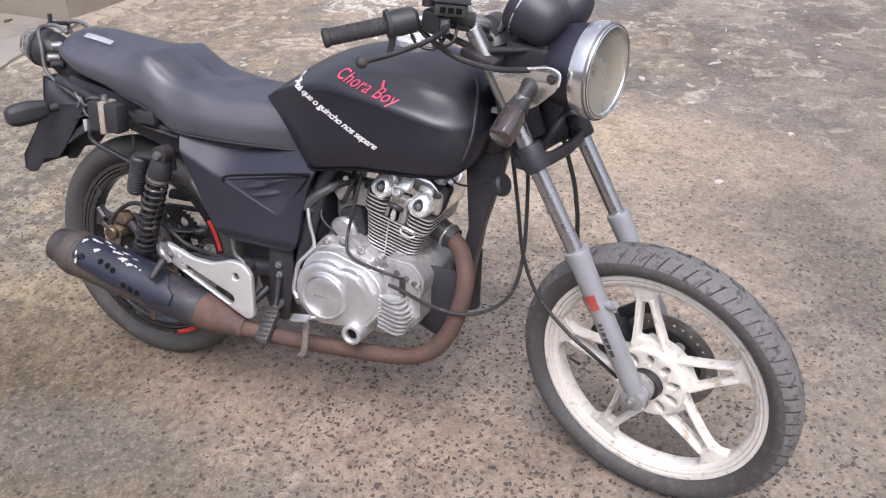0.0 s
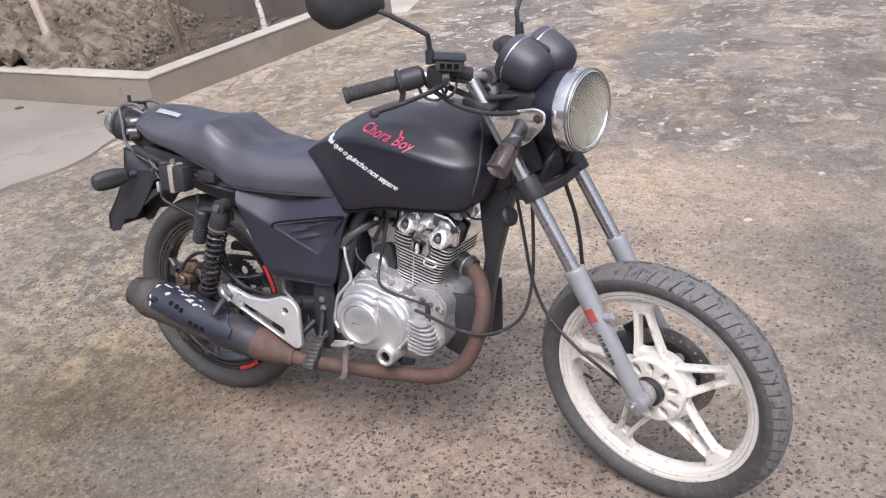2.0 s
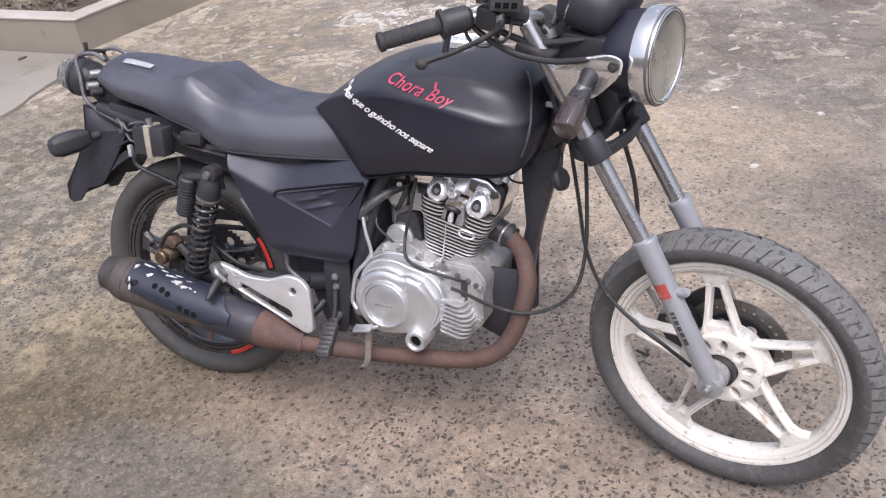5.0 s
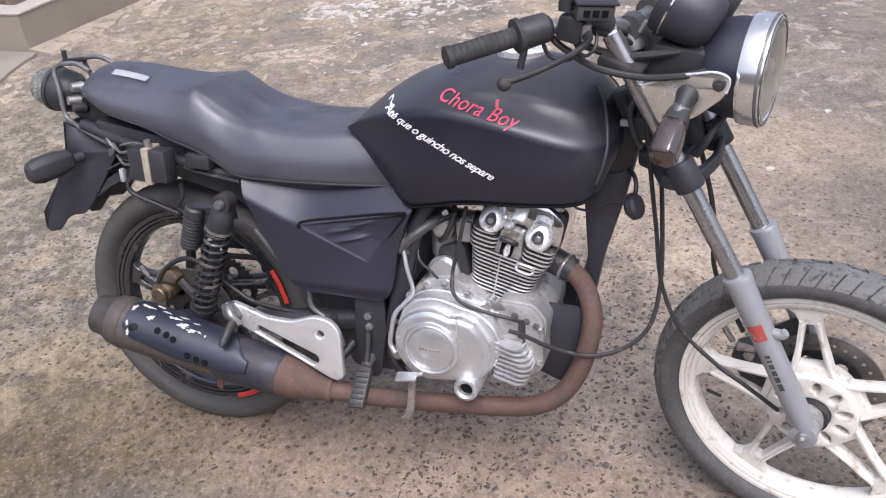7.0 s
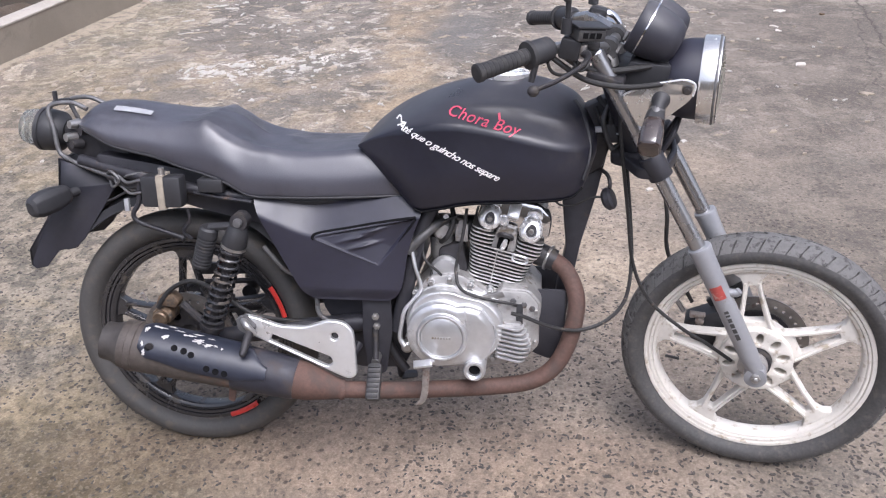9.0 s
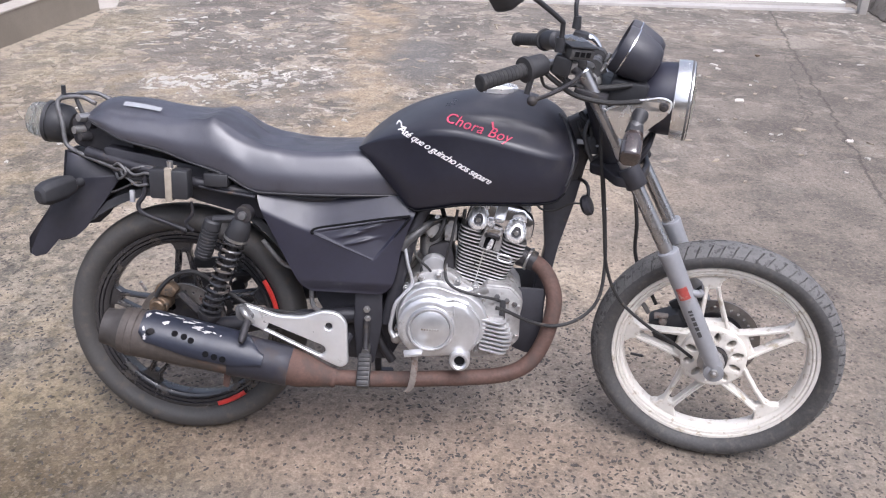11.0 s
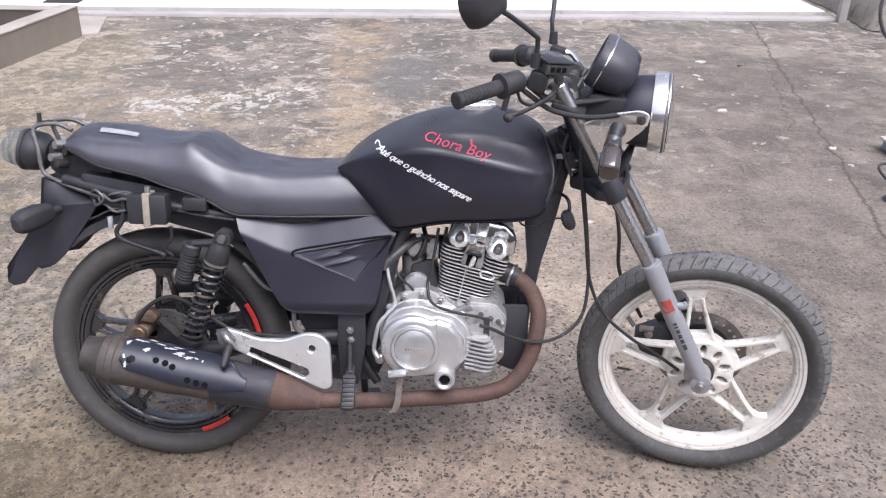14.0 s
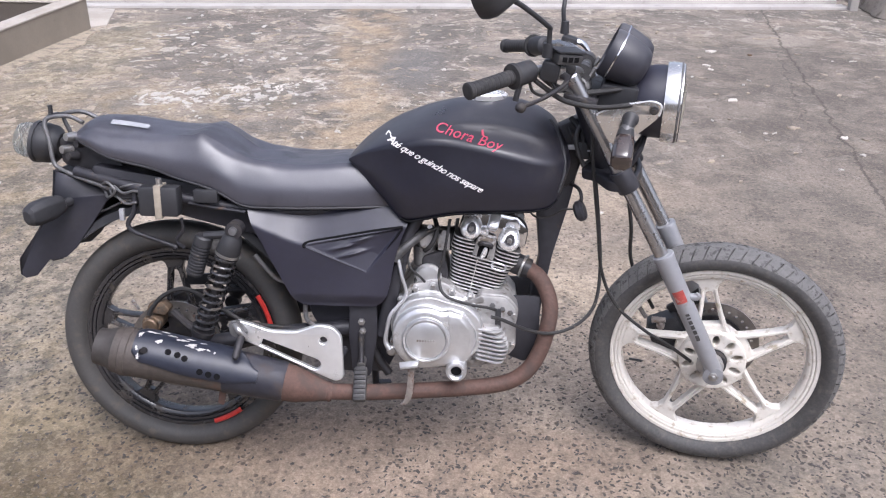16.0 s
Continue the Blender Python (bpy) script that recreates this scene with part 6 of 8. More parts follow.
def panel_y(x, z):
    zc = panel_crease(x)
    u = z - zc
    y = 0.143 - 0.70 * (max(0.0, u - 0.006) + 0.5 * min(0.012, max(0.0, u + 0.006)) ** 2 / 0.012 * (1 if u < 0.006 else 0) + (0.006 if u >= 0.006 else 0))
    y += 0.004 * math.sin((x - 0.2) * 8)
    low = ((tri[0] - tri[2])[0] * (z - tri[2][1]) - (tri[0] - tri[2])[1] * (x - tri[2][0])) / np.linalg.norm(tri[0] - tri[2]) * -1
    y -= min(0.009, 0.0012 + 0.16 * max(0.0, low)) * sstep(in_recess(x, z), -0.001, 0.004)
    for cx, cz in ((0.435, 0.583), (0.462, 0.597), (0.448, 0.566)):
        u, w = (x - cx) * 0.95 + (z - cz) * 0.25, -(x - cx) * 0.25 + (z - cz) * 0.95
        y += 0.006 * math.exp(-(w / 0.004) ** 2) * math.exp(-(u / 0.028) ** 2)
    y -= 0.012 * sstep(z, 0.47, 0.437)
    return -y


rows = []
for z in np.linspace(0.437, 0.667, 130):
    xa, xb = p_l(z), p_r(z)
    rows.append([(x, panel_y(x, z), z) for x in np.linspace(xa, xb, 150)])
front = Geo().loft(rows, caps=False, close=False)
rim_ = [r[0] for r in rows] + rows[-1][1:-1] + [r[-1] for r in reversed(rows)] + rows[0][-2:0:-1]
front.loft([rim_, [(x, y + 0.012, z) for x, y, z in rim_]], caps=False)
shadow_line = smooth_curve([(0.341, 0.5775), (0.338, 0.584), (0.352, 0.591), (0.42, 0.6045), (0.50, 0.6205), (0.560, 0.630)], 8)
edge_shadow = [(0.560, 0.627), (0.545, 0.606), (0.524, 0.578)]
rib = [(0.341, 0.579), (0.40, 0.5555), (0.474, 0.5255)]
for s in (1, -1):
    panel = P("side_panel", front if s > 0 else front.mirrored(), M_PANEL, "black plastic side panel with a recessed vent", angle=45)
    # near-black strips stand for the shadow under the recess's upper and right edges
    P("vent_seam", Geo().tube([(x, (panel_y(x, z + 0.004) - 0.0004) * s, z) for x, z in shadow_line], 0.0036, 8, smooth=False), M_HOLE, "dark strip for the shadowed gap above the vent", parent=panel)
    P("vent_notch", Geo().tube([(x, (panel_y(x, z) - 0.0004) * s, z) for x, z in edge_shadow], [0.0030, 0.0026, 0.0010], 8, per=6), M_HOLE, "", parent=panel)
    P("vent_rib", Geo().tube([(x, (panel_y(x, z - 0.002)) * s, z) for x, z in rib], [0.0012, 0.0028, 0.0026], 8, per=8), M_PANEL, "", parent=panel)

# ---- frame ----
frame_ = P("frame", Geo().tube([(0.945, 0, 0.80), (0.75, 0, 0.78), (0.55, 0, 0.70), (0.48, 0, 0.60), (0.47, 0, 0.40)], 0.02, 12), M_FRAME, "black tubular steel frame")
dt = Geo().prism(rounded([(0.963, 0.785), (0.937, 0.655), (0.907, 0.540), (0.890, 0.44), (0.876, 0.32), (0.844, 0.32), (0.858, 0.44), (0.875, 0.535), (0.864, 0.64), (0.860, 0.70), (0.880, 0.80)], 0.006, 2), -0.020, 0.020)
P("down_tube", dt, M_FRAME, "", parent=frame_, bevel=0.006)
P("head_tube", Geo().tube([(0.985, 0, 0.905), (1.045, 0, 0.745)], 0.030, 18, smooth=False), M_FRAME, "", parent=frame_, bevel=0.004)
P("neck_plate", Geo().prism(rounded([(0.885, 0.835), (0.985, 0.885), (1.020, 0.800), (0.985, 0.782), (0.963, 0.774), (0.945, 0.715), (0.918, 0.700), (0.880, 0.720)], 0.012), -0.030, 0.030), M_DARK, "", parent=frame_, bevel=0.006)
P("ignition_coil", Geo().box(0.945, 0.975, -0.058, -0.028, 0.775, 0.815), M_BLACK, "", parent=frame_, bevel=0.004)
P("wire_connector", Geo().box(0.924, 0.946, -0.060, -0.046, 0.797, 0.808), M_LABEL, "pale grey plug", parent=frame_, bevel=0.002)
P("wiring_loom", Geo().tube([(0.93, -0.03, 0.865), (0.955, -0.05, 0.835), (0.958, -0.052, 0.795), (0.980, -0.05, 0.778), (1.02, -0.04, 0.765)], 0.006, 9).tube([(0.925, -0.03, 0.845), (0.945, -0.055, 0.800), (0.965, -0.05, 0.765), (1.00, -0.045, 0.80)], 0.0045, 9), M_CABLE, "", parent=frame_)
P("wire_sheath", Geo().tube([(0.985, -0.052, 0.850), (0.972, -0.058, 0.815), (0.984, -0.056, 0.792), (1.000, -0.050, 0.772), (1.012, -0.040, 0.760)], 0.0075, 10), M_CABLE, "", parent=frame_)
P("wire_sheath", Geo().tube([(0.955, -0.045, 0.860), (0.940, -0.060, 0.825), (0.948, -0.060, 0.790), (0.962, -0.055, 0.760)], 0.005, 9), M_KNOB, "", parent=frame_)
P("relay", Geo().box(0.985, 1.005, -0.060, -0.040, 0.800, 0.822), M_WIRE, "grey relay with a rusty tab", parent=frame_, bevel=0.002)
P("rusty_tab", Geo().box(0.992, 1.012, -0.052, -0.046, 0.755, 0.795), M_STRUT, "", parent=frame_, bevel=0.002)
P("cable_tie", Geo().lathe([(0.0078, -0.002), (0.0092, -0.002), (0.0092, 0.002), (0.0078, 0.002)], axis_to((0.976, -0.058, 0.797), (0.2, 0, -1)), 14, closed=True), M_LABEL, "", parent=frame_)
P("gusset", Geo().prism([(0.93, 0.80), (0.80, 0.76), (0.87, 0.70), (0.90, 0.68)], -0.018, 0.018), M_FRAME, "", parent=frame_, bevel=0.003)
for s in (-1, 1):
    P("seat_rail", Geo().tube([(0.56, 0.075 * s, 0.655), (0.30, 0.10 * s, 0.650), (0.12, 0.105 * s, 0.665), (-0.05, 0.095 * s, 0.695), (-0.20, 0.07 * s, 0.725)], 0.0125, 12), M_FRAME, "", parent=frame_)
    P("back_stay", Geo().tube([(0.47, 0.10 * s, 0.40), (0.42, 0.105 * s, 0.50), (0.28, 0.105 * s, 0.62), (0.20, 0.11 * s, 0.66)], 0.0125, 12), M_FRAME, "", parent=frame_)
    P("peg_plate", Geo().prism(rounded([(0.435, 0.455), (0.498, 0.455), (0.50, 0.36), (0.482, 0.255), (0.442, 0.255), (0.432, 0.36)], 0.012), -0.004 + 0.118 * s, 0.004 + 0.118 * s), M_INK, "", parent=frame_, bevel=0.002)
    P("engine_mount", Geo().prism(rounded([(0.79, 0.452), (0.878, 0.452), (0.880, 0.30), (0.845, 0.285), (0.785, 0.31)], 0.010), -0.004 + 0.072 * s, 0.004 + 0.072 * s), M_INK, "", parent=frame_, bevel=0.002)
    P("swing_arm", Geo().tube([(0.455, 0.095 * s, 0.372), (0.25, 0.100 * s, 0.345), (0.02, 0.098 * s, 0.308), (-0.035, 0.098 * s, 0.302)], [0.021, 0.021, 0.019, 0.017], 14), M_FRAME, "black swing arm")
for x, z in ((0.463, 0.395), (0.465, 0.372)):
    P("plate_bolt", Geo().lathe([(0.0, 0.0), (0.0085, 0.0), (0.0085, 0.006), (0.0045, 0.007), (0.0045, 0.012), (0.0, 0.012)], axis_y(x, -0.122, z), 6), M_STEEL, "", parent=frame_)
P("centre_strut", Geo().tube([(0.478, -0.09, 0.335), (0.500, -0.095, 0.290), (0.524, -0.098, 0.255)], 0.011, 10), M_DARK, "", parent=frame_)
P("pivot_plate", Geo().prism(rounded([(0.425, 0.455), (0.535, 0.455), (0.548, 0.37), (0.530, 0.275), (0.500, 0.258), (0.452, 0.262), (0.428, 0.34)], 0.012), -0.075, -0.062), M_INK, "", parent=frame_, bevel=0.003)
P("swing_arm_plate", Geo().prism(rounded([(0.335, 0.452), (0.545, 0.456), (0.540, 0.30), (0.515, 0.252), (0.405, 0.250), (0.372, 0.34), (0.335, 0.40)], 0.016), -0.084, -0.072), M_INK, "", parent=frame_, bevel=0.004)
P("side_tube", Geo().tube([(0.600, -0.088, 0.660), (0.572, -0.104, 0.610), (0.548, -0.112, 0.530), (0.530, -0.114, 0.455), (0.512, -0.112, 0.36)], 0.0175, 14), M_INK, "", parent=frame_)
P("air_box", Geo().prism(rounded([(0.470, 0.640), (0.575, 0.640), (0.560, 0.50), (0.545, 0.455), (0.470, 0.455)], 0.014), -0.090, 0.090), M_INK, "", parent=frame_, bevel=0.008)
P("under_seat_tray", Geo().prism(rounded([(0.56, 0.66), (0.54, 0.50), (0.36, 0.46), (0.25, 0.58), (0.08, 0.62), (-0.14, 0.68), (-0.16, 0.745), (0.0, 0.72), (0.2, 0.68)], 0.02), -0.088, 0.088), M_INK, "black plastic under-seat tray", bevel=0.006)
rows = []
for a in np.linspace(38, 128, 22):
    r = 0.336 + 0.02 * math.sin(radians(a))
    rows.append([(r * math.cos(radians(a)) * q, y, 0.302 + r * math.sin(radians(a)) * q) for y, q in ((-0.068, 0.93), (-0.062, 0.98), (-0.03, 1.0), (0.03, 1.0), (0.062, 0.98), (0.068, 0.93), (0.06, 0.925), (0.0, 0.985), (-0.06, 0.925))])
P("inner_mudguard", Geo().loft(rows), M_BLACK, "black inner mudguard over the rear tyre", angle=50)
# axle, sprocket and chain
P("rear_axle", Geo().tube([(0, -0.135, 0.296), (0, 0.135, 0.296)], 0.009, 14, smooth=False).lathe([(0.009, 0), (0.0155, 0.0), (0.0155, 0.010), (0.009, 0.011)], axis_y(0, -0.118, 0.296), 6), M_STEEL, "steel rear axle")
teeth = []
for i in range(80):
    t = 2 * math.pi * i / 80
    r = 0.090 if i % 2 else 0.084
    teeth.append((r * math.cos(t), r * math.sin(t)))
P("rear_sprocket", xz(plate([teeth, *[ring(0.058 * math.cos(t), 0.058 * math.sin(t), 0.014, 12) for t in np.linspace(0, 6.283, 6, endpoint=False)]], 0.006), 0, 0.072, 0.296), M_DARK, "greasy steel sprocket")
P("chain", Geo().tube([(0.0, 0.072, 0.386), (0.55, 0.072, 0.418)], 0.0075, 6, smooth=False).tube([(0.0, 0.072, 0.208), (0.55, 0.072, 0.352)], 0.0075, 6, smooth=False).tube([(0.09 * math.cos(t), 0.072, 0.296 + 0.09 * math.sin(t)) for t in np.linspace(1.45, 4.8, 14)], 0.0075, 6, per=2), M_DARK, "greasy drive chain")
P("chain_guard", Geo().prism(rounded([(-0.02, 0.43), (0.40, 0.45), (0.42, 0.42), (-0.03, 0.40)], 0.012), 0.080, 0.092), M_BLACK, "black chain guard", bevel=0.003)
P("side_stand", Geo().tube([(0.47, 0.13, 0.25), (0.455, 0.20, 0.13), (0.45, 0.262, 0.052)], 0.010, 10).tube([(0.45, 0.262, 0.050), (0.49, 0.275, 0.047)], [0.016, 0.013], 8, smooth=False), M_FRAME, "black steel side stand")

# ---- shock absorbers ----
for s in (-1, 1):
    a, b = Vector((0.190, 0.163 * s, 0.622)), Vector((0.083, 0.150 * s, 0.335))
    dd = (b - a).normalized()
    sh = P("shock_absorber", Geo().tube([a, b], 0.0100, 14, smooth=False), M_DARK, "rear shock absorber with a black coil spring")
    u = dd.orthogonal().normalized(); w = dd.cross(u)
    p0, p1 = 0.058, 0.262
    coil = [a + dd * (p0 + (p1 - p0) * k / 150) + 0.0232 * (math.cos(k * 11.5 * 6.2832 / 150) * u + math.sin(k * 11.5 * 6.2832 / 150) * w) for k in range(151)]
    P("coil_spring", Geo().tube(coil, 0.0038, 7, smooth=False), M_RIMBLACK, "", parent=sh)
    P("shock_cover", Geo().tube([a + dd * 0.012, a + dd * 0.020, a + dd * 0.055, a + dd * 0.060], [0.0165, 0.0215, 0.0275, 0.0250], 20, smooth=False), M_BLACK, "", parent=sh)
    P("spring_collar", Geo().tube([a + dd * 0.060, a + dd * 0.066], 0.0275, 20, smooth=False), M_STEEL, "bright steel spring collar", parent=sh)
    P("spring_seat", Geo().tube([a + dd * 0.262, a + dd * 0.272, a + dd * 0.292], [0.0275, 0.026, 0.016], 18, smooth=False), M_DARK, "", parent=sh)
    for e in (a, b):
        P("shock_eye", Geo().lathe([(0.007, -0.016), (0.019, -0.015), (0.019, 0.015), (0.007, 0.016)], axis_y(e.x, e.y, e.z), 18), M_DARK, "", parent=sh)
        P("eye_nut", Geo().lathe([(0.0, 0.0), (0.0095, 0.0), (0.0105, 0.003), (0.0085, 0.010), (0.0, 0.011)], axis_y(e.x, e.y + (-0.016 if s < 0 else 0.016), e.z) @ (Matrix() if s < 0 else pose(0, 0, 0, 180)), 12), M_WIRE, "", parent=sh)
    r0, r1 = Vector((0.118, 0.158 * s, 0.604)), Vector((0.086, 0.152 * s, 0.508))
    prof = [(0.0, 0.0), (0.016, 0.0), (0.020, 0.004), (0.021, 0.022)]
    for k in range(9):
        h = 0.024 + 0.0078 * k
        prof += [(0.0175, h), (0.0175, h + 0.002), (0.0205, h + 0.0035), (0.0205, h + 0.0065)]
    prof += [(0.018, 0.098), (0.0, 0.101)]
    P("gas_reservoir", Geo().lathe(prof, axis_to(r0, r1 - r0), 22), M_BLACK, "ribbed black gas reservoir", parent=sh, angle=25)
    P("reservoir_bridge", Geo().tube([a + dd * 0.012, r0], 0.009, 8, smooth=False), M_BLACK, "", parent=sh)

# ---- rear brake ----
rc = P("rear_caliper", Geo().prism(rounded([(-0.066, 0.356), (-0.062, 0.380), (-0.034, 0.388), (-0.016, 0.376), (-0.020, 0.352), (-0.05, 0.345)], 0.008), -0.108, -0.045), M_BRASS, "grimy brass-coloured rear brake caliper", bevel=0.005)
P("caliper_piston", Geo().lathe([(0.0, 0.0), (0.0165, 0.0), (0.018, 0.004), (0.018, 0.016), (0.015, 0.019), (0.0, 0.019)], axis_y(-0.040, -0.104, 0.366), 20), M_BRASS, "", parent=rc)
P("caliper_body", Geo().prism(rounded([(-0.052, 0.396), (-0.044, 0.418), (-0.012, 0.424), (0.006, 0.404), (-0.006, 0.388)], 0.006), -0.105, -0.075), M_BRASS, "", parent=rc, bevel=0.004)
P("bleed_nipple", Geo().tube([(-0.066, -0.11, 0.405), (-0.078, -0.114, 0.428)], 0.004, 8, smooth=False), M_STEEL, "", parent=rc)
P("caliper_hanger", Geo().tube([(0.01, -0.10, 0.40), (0.05, -0.10, 0.36), (0.09, -0.10, 0.335)], 0.010, 8), M_DARK, "", parent=rc)
P("rear_brake_hose", Geo().tube([(-0.045, -0.108, 0.39), (-0.034, -0.105, 0.41), (-0.008, -0.10, 0.437), (0.034, -0.10, 0.455), (0.074, -0.10, 0.444), (0.14, -0.10, 0.40), (0.20, -0.10, 0.372), (0.35, -0.108, 0.365)], 0.0055, 9), M_CABLE, "black rear brake hose")
P("frame_hose", Geo().tube([(0.215, -0.105, 0.545), (0.262, -0.108, 0.492), (0.302, -0.110, 0.478), (0.328, -0.112, 0.450), (0.333, -0.115, 0.395), (0.36, -0.115, 0.372)], 0.0055, 9), M_WIRE, "bent grey metal brake pipe")

# ---- exhaust ----
head_pipe = P("exhaust", Geo().tube([(0.800, -0.020, 0.522), (0.842, -0.034, 0.510), (0.878, -0.055, 0.488), (0.900, -0.080, 0.440), (0.897, -0.095, 0.385), (0.880, -0.105, 0.325), (0.850, -0.114, 0.278), (0.800, -0.122, 0.250), (0.72, -0.132, 0.240), (0.60, -0.148, 0.236), (0.48, -0.165, 0.236), (0.39, -0.176, 0.240)], 0.0190, 20, per=8), M_RUST, "rusty brown exhaust with a dented muffler")
P("weld_ring", Geo().tube([(0.398, -0.175, 0.2395), (0.392, -0.176, 0.240), (0.386, -0.1765, 0.2403)], [0.0225, 0.0245, 0.0225], 18, smooth=False), M_RUST, "", parent=head_pipe)
P("pipe_flange", Geo().lathe([(0.016, -0.003), (0.029, -0.003), (0.029, 0.003), (0.016, 0.003)], axis_to((0.838, -0.032, 0.511), (0.9, -0.3, -0.3)), 20), M_STEEL, "", parent=head_pipe, bevel=0.002)
ax0, ax1 = Vector((0.290, -0.188, 0.268)), Vector((-0.128, -0.203, 0.350))
ad = (ax1 - ax0).normalized()
L = (ax1 - ax0).length
P("muffler_cone", Geo().tube([(0.392, -0.176, 0.240), (0.375, -0.178, 0.243), (0.32, -0.184, 0.258), (0.288, -0.188, 0.2684)], [0.0215, 0.026, 0.041, 0.0445], 28, smooth=False), M_RUST, "", parent=head_pipe)
MUF_S, MUF_R = (0.0, 0.05, 0.30, 0.60, 0.80, 0.86, 0.90, 0.935, 0.965, 1.0), (0.0440, 0.0462, 0.0495, 0.0530, 0.0545, 0.0545, 0.0525, 0.0455, 0.0425, 0.0415)


def muffler_r(s):
    return float(np.interp(s, MUF_S, MUF_R))


P("muffler", Geo().loft(
    [[ax0.lerp(ax1, f) + r * (math.cos(t) * ad.orthogonal().normalized() + math.sin(t) * ad.cross(ad.orthogonal().normalized())) for t in np.linspace(0, 2 * math.pi, 36, endpoint=False)]
     for f, r in list(zip(MUF_S, MUF_R))[:-3]]), M_MUFFLER, "burnt brown muffler", parent=head_pipe, angle=30)
P("muffler_tip", Geo().lathe([(0.0505, 0.89 * L), (0.0527, 0.90 * L), (0.0475, 0.925 * L), (0.0440, 0.945 * L), (0.0425, 0.965 * L), (0.0415, L), (0.036, 1.002 * L), (0.034, 0.93 * L), (0.0, 0.93 * L)], axis_to(ax0, ad), 36), M_TIP, "sooty turned-in muffler end", parent=head_pipe, angle=30)
P("end_band", Geo().lathe([(0.0545, -0.010), (0.0562, -0.008), (0.0562, 0.006), (0.0545, 0.008)], axis_to(ax0.lerp(ax1, 0.845), ad), 36, closed=True), M_MUFFLER, "", parent=head_pipe)
# navy sleeve in front of the shield
P("muffler_sleeve", Geo().tube([ax0.lerp(ax1, -0.01), ax0.lerp(ax1, 0.0), ax0.lerp(ax1, 0.30), ax0.lerp(ax1, 0.315)], [0.0445, 0.0465, 0.0512, 0.0490], 32, smooth=False), M_SLEEVE, "sooty dark muffler sleeve", parent=head_pipe)
# heat shield: a shell over the outer upper side, pointed at its front
u0 = Vector((0, 0, 1)) - ad * ad.z
u0.normalize()
v0 = ad.cross(u0)                                  # towards the bike's right
if v0.y > 0:
    v0 = -v0


def on_muffler(s, a, r):
    return ax0.lerp(ax1, float(s)) + (float(r) + muffler_r(s) - 0.0485) * (math.cos(a) * u0 + math.sin(a) * v0)


def shield_span(s):
    f = sstep(s, 0.13, 0.30)
    top = -0.45 + (1 - f) * 1.30
    low = 1.68 - (1 - f) * 0.25 - 0.25 * sstep(s, 0.45, 0.75)
    e = sstep(s, 0.74, 0.80)
    return top + e * 0.5, low - e * 0.35


rows, inner = [], []
for s in np.linspace(0.13, 0.79, 44):
    a0, a1 = shield_span(s)
    rows.append([on_muffler(s, a, 0.0565 - 0.004 * abs(2 * (a - a0) / (a1 - a0) - 1) ** 6) for a in np.linspace(a0, a1, 26)])
    inner.append([on_muffler(s, a, 0.0535 - 0.004 * abs(2 * (a - a0) / (a1 - a0) - 1) ** 6) for a in np.linspace(a0, a1, 26)])
sg = Geo().loft(rows, caps=False, close=False).loft(inner, caps=False, close=False)
border = lambda q: [r[0] for r in q] + q[-1][1:] + [r[-1] for r in reversed(q[:-1])] + q[0][-2:0:-1]
sg.loft([border(rows), border(inner)], caps=False)
shield = P("heat_shield", sg, M_NAVY, "navy muffler shield with seven holes and flaking paint", parent=head_pipe)
for s, a in ((0.605, 0.86), (0.555, 0.90), (0.515, 0.98), (0.425, 1.36), (0.378, 1.40), (0.333, 1.42), (0.735, 1.02)):
    c = on_muffler(s, a, 0.0563)
    o = (c - ax0.lerp(ax1, s)).normalized()
    P("shield_hole", Geo().lathe([(0.0, 0.0006), (0.0055, 0.0006), (0.0072, 0.0009), (0.0072, -0.002), (0.0, -0.002)], axis_to(c, o), 16), M_HOLE, "", parent=head_pipe)


def paint_chip(s, a, ls, la, seed):
    """A thin ragged flake of bare primer on the shield, sharp along its torn edge."""
    rr = random.Random(seed)
    pts = []
    for k in range(30):
        t = 6.283 * k / 30
        q = 0.75 + 0.22 * math.sin(2 * t + seed) + 0.20 * math.sin(5 * t + 2.3 * seed) + rr.uniform(-0.20, 0.20)
        pts.append((s + ls * q * math.cos(t), a + la * q * math.sin(t)))
    top = [on_muffler(p, b, 0.0568) for p, b in pts]
    low = [on_muffler(p, b, 0.0555) for p, b in pts]
    P("paint_chip", Geo().loft([low, top]), M_CHIP, "", parent=head_pipe)


for i, (s, a, ls, la) in enumerate(((0.668, 0.52, 0.018, 0.11), (0.770, 0.34, 0.010, 0.18), (0.715, 0.12, 0.034, 0.08), (0.768, 0.92, 0.008, 0.10), (0.752, 1.22, 0.012, 0.10), (0.500, 0.40, 0.038, 0.10), (0.450, 0.50, 0.026, 0.08),
                                    (0.560, 0.24, 0.034, 0.08), (0.610, 0.10, 0.024, 0.06), (0.410, 0.46, 0.012, 0.05), (0.66, -0.08, 0.030, 0.05), (0.375, 0.52, 0.008, 0.05), (0.520, 0.08, 0.030, 0.04), (0.445, 0.16, 0.018, 0.04))):
    paint_chip(s, a, ls, la, i)
P("shield_bolt", Geo().lathe([(0, 0), (0.008, 0), (0.008, 0.004), (0, 0.006)], axis_to(on_muffler(0.725, 0.95, 0.0565), v0), 8), M_DARK, "", parent=head_pipe)
P("muffler_hanger", Geo().prism(rounded([(0.142, 0.25), (0.136, 0.212), (0.150, 0.206), (0.160, 0.25)], 0.004), -0.198, -0.192), M_RUST, "", parent=head_pipe, bevel=0.002)

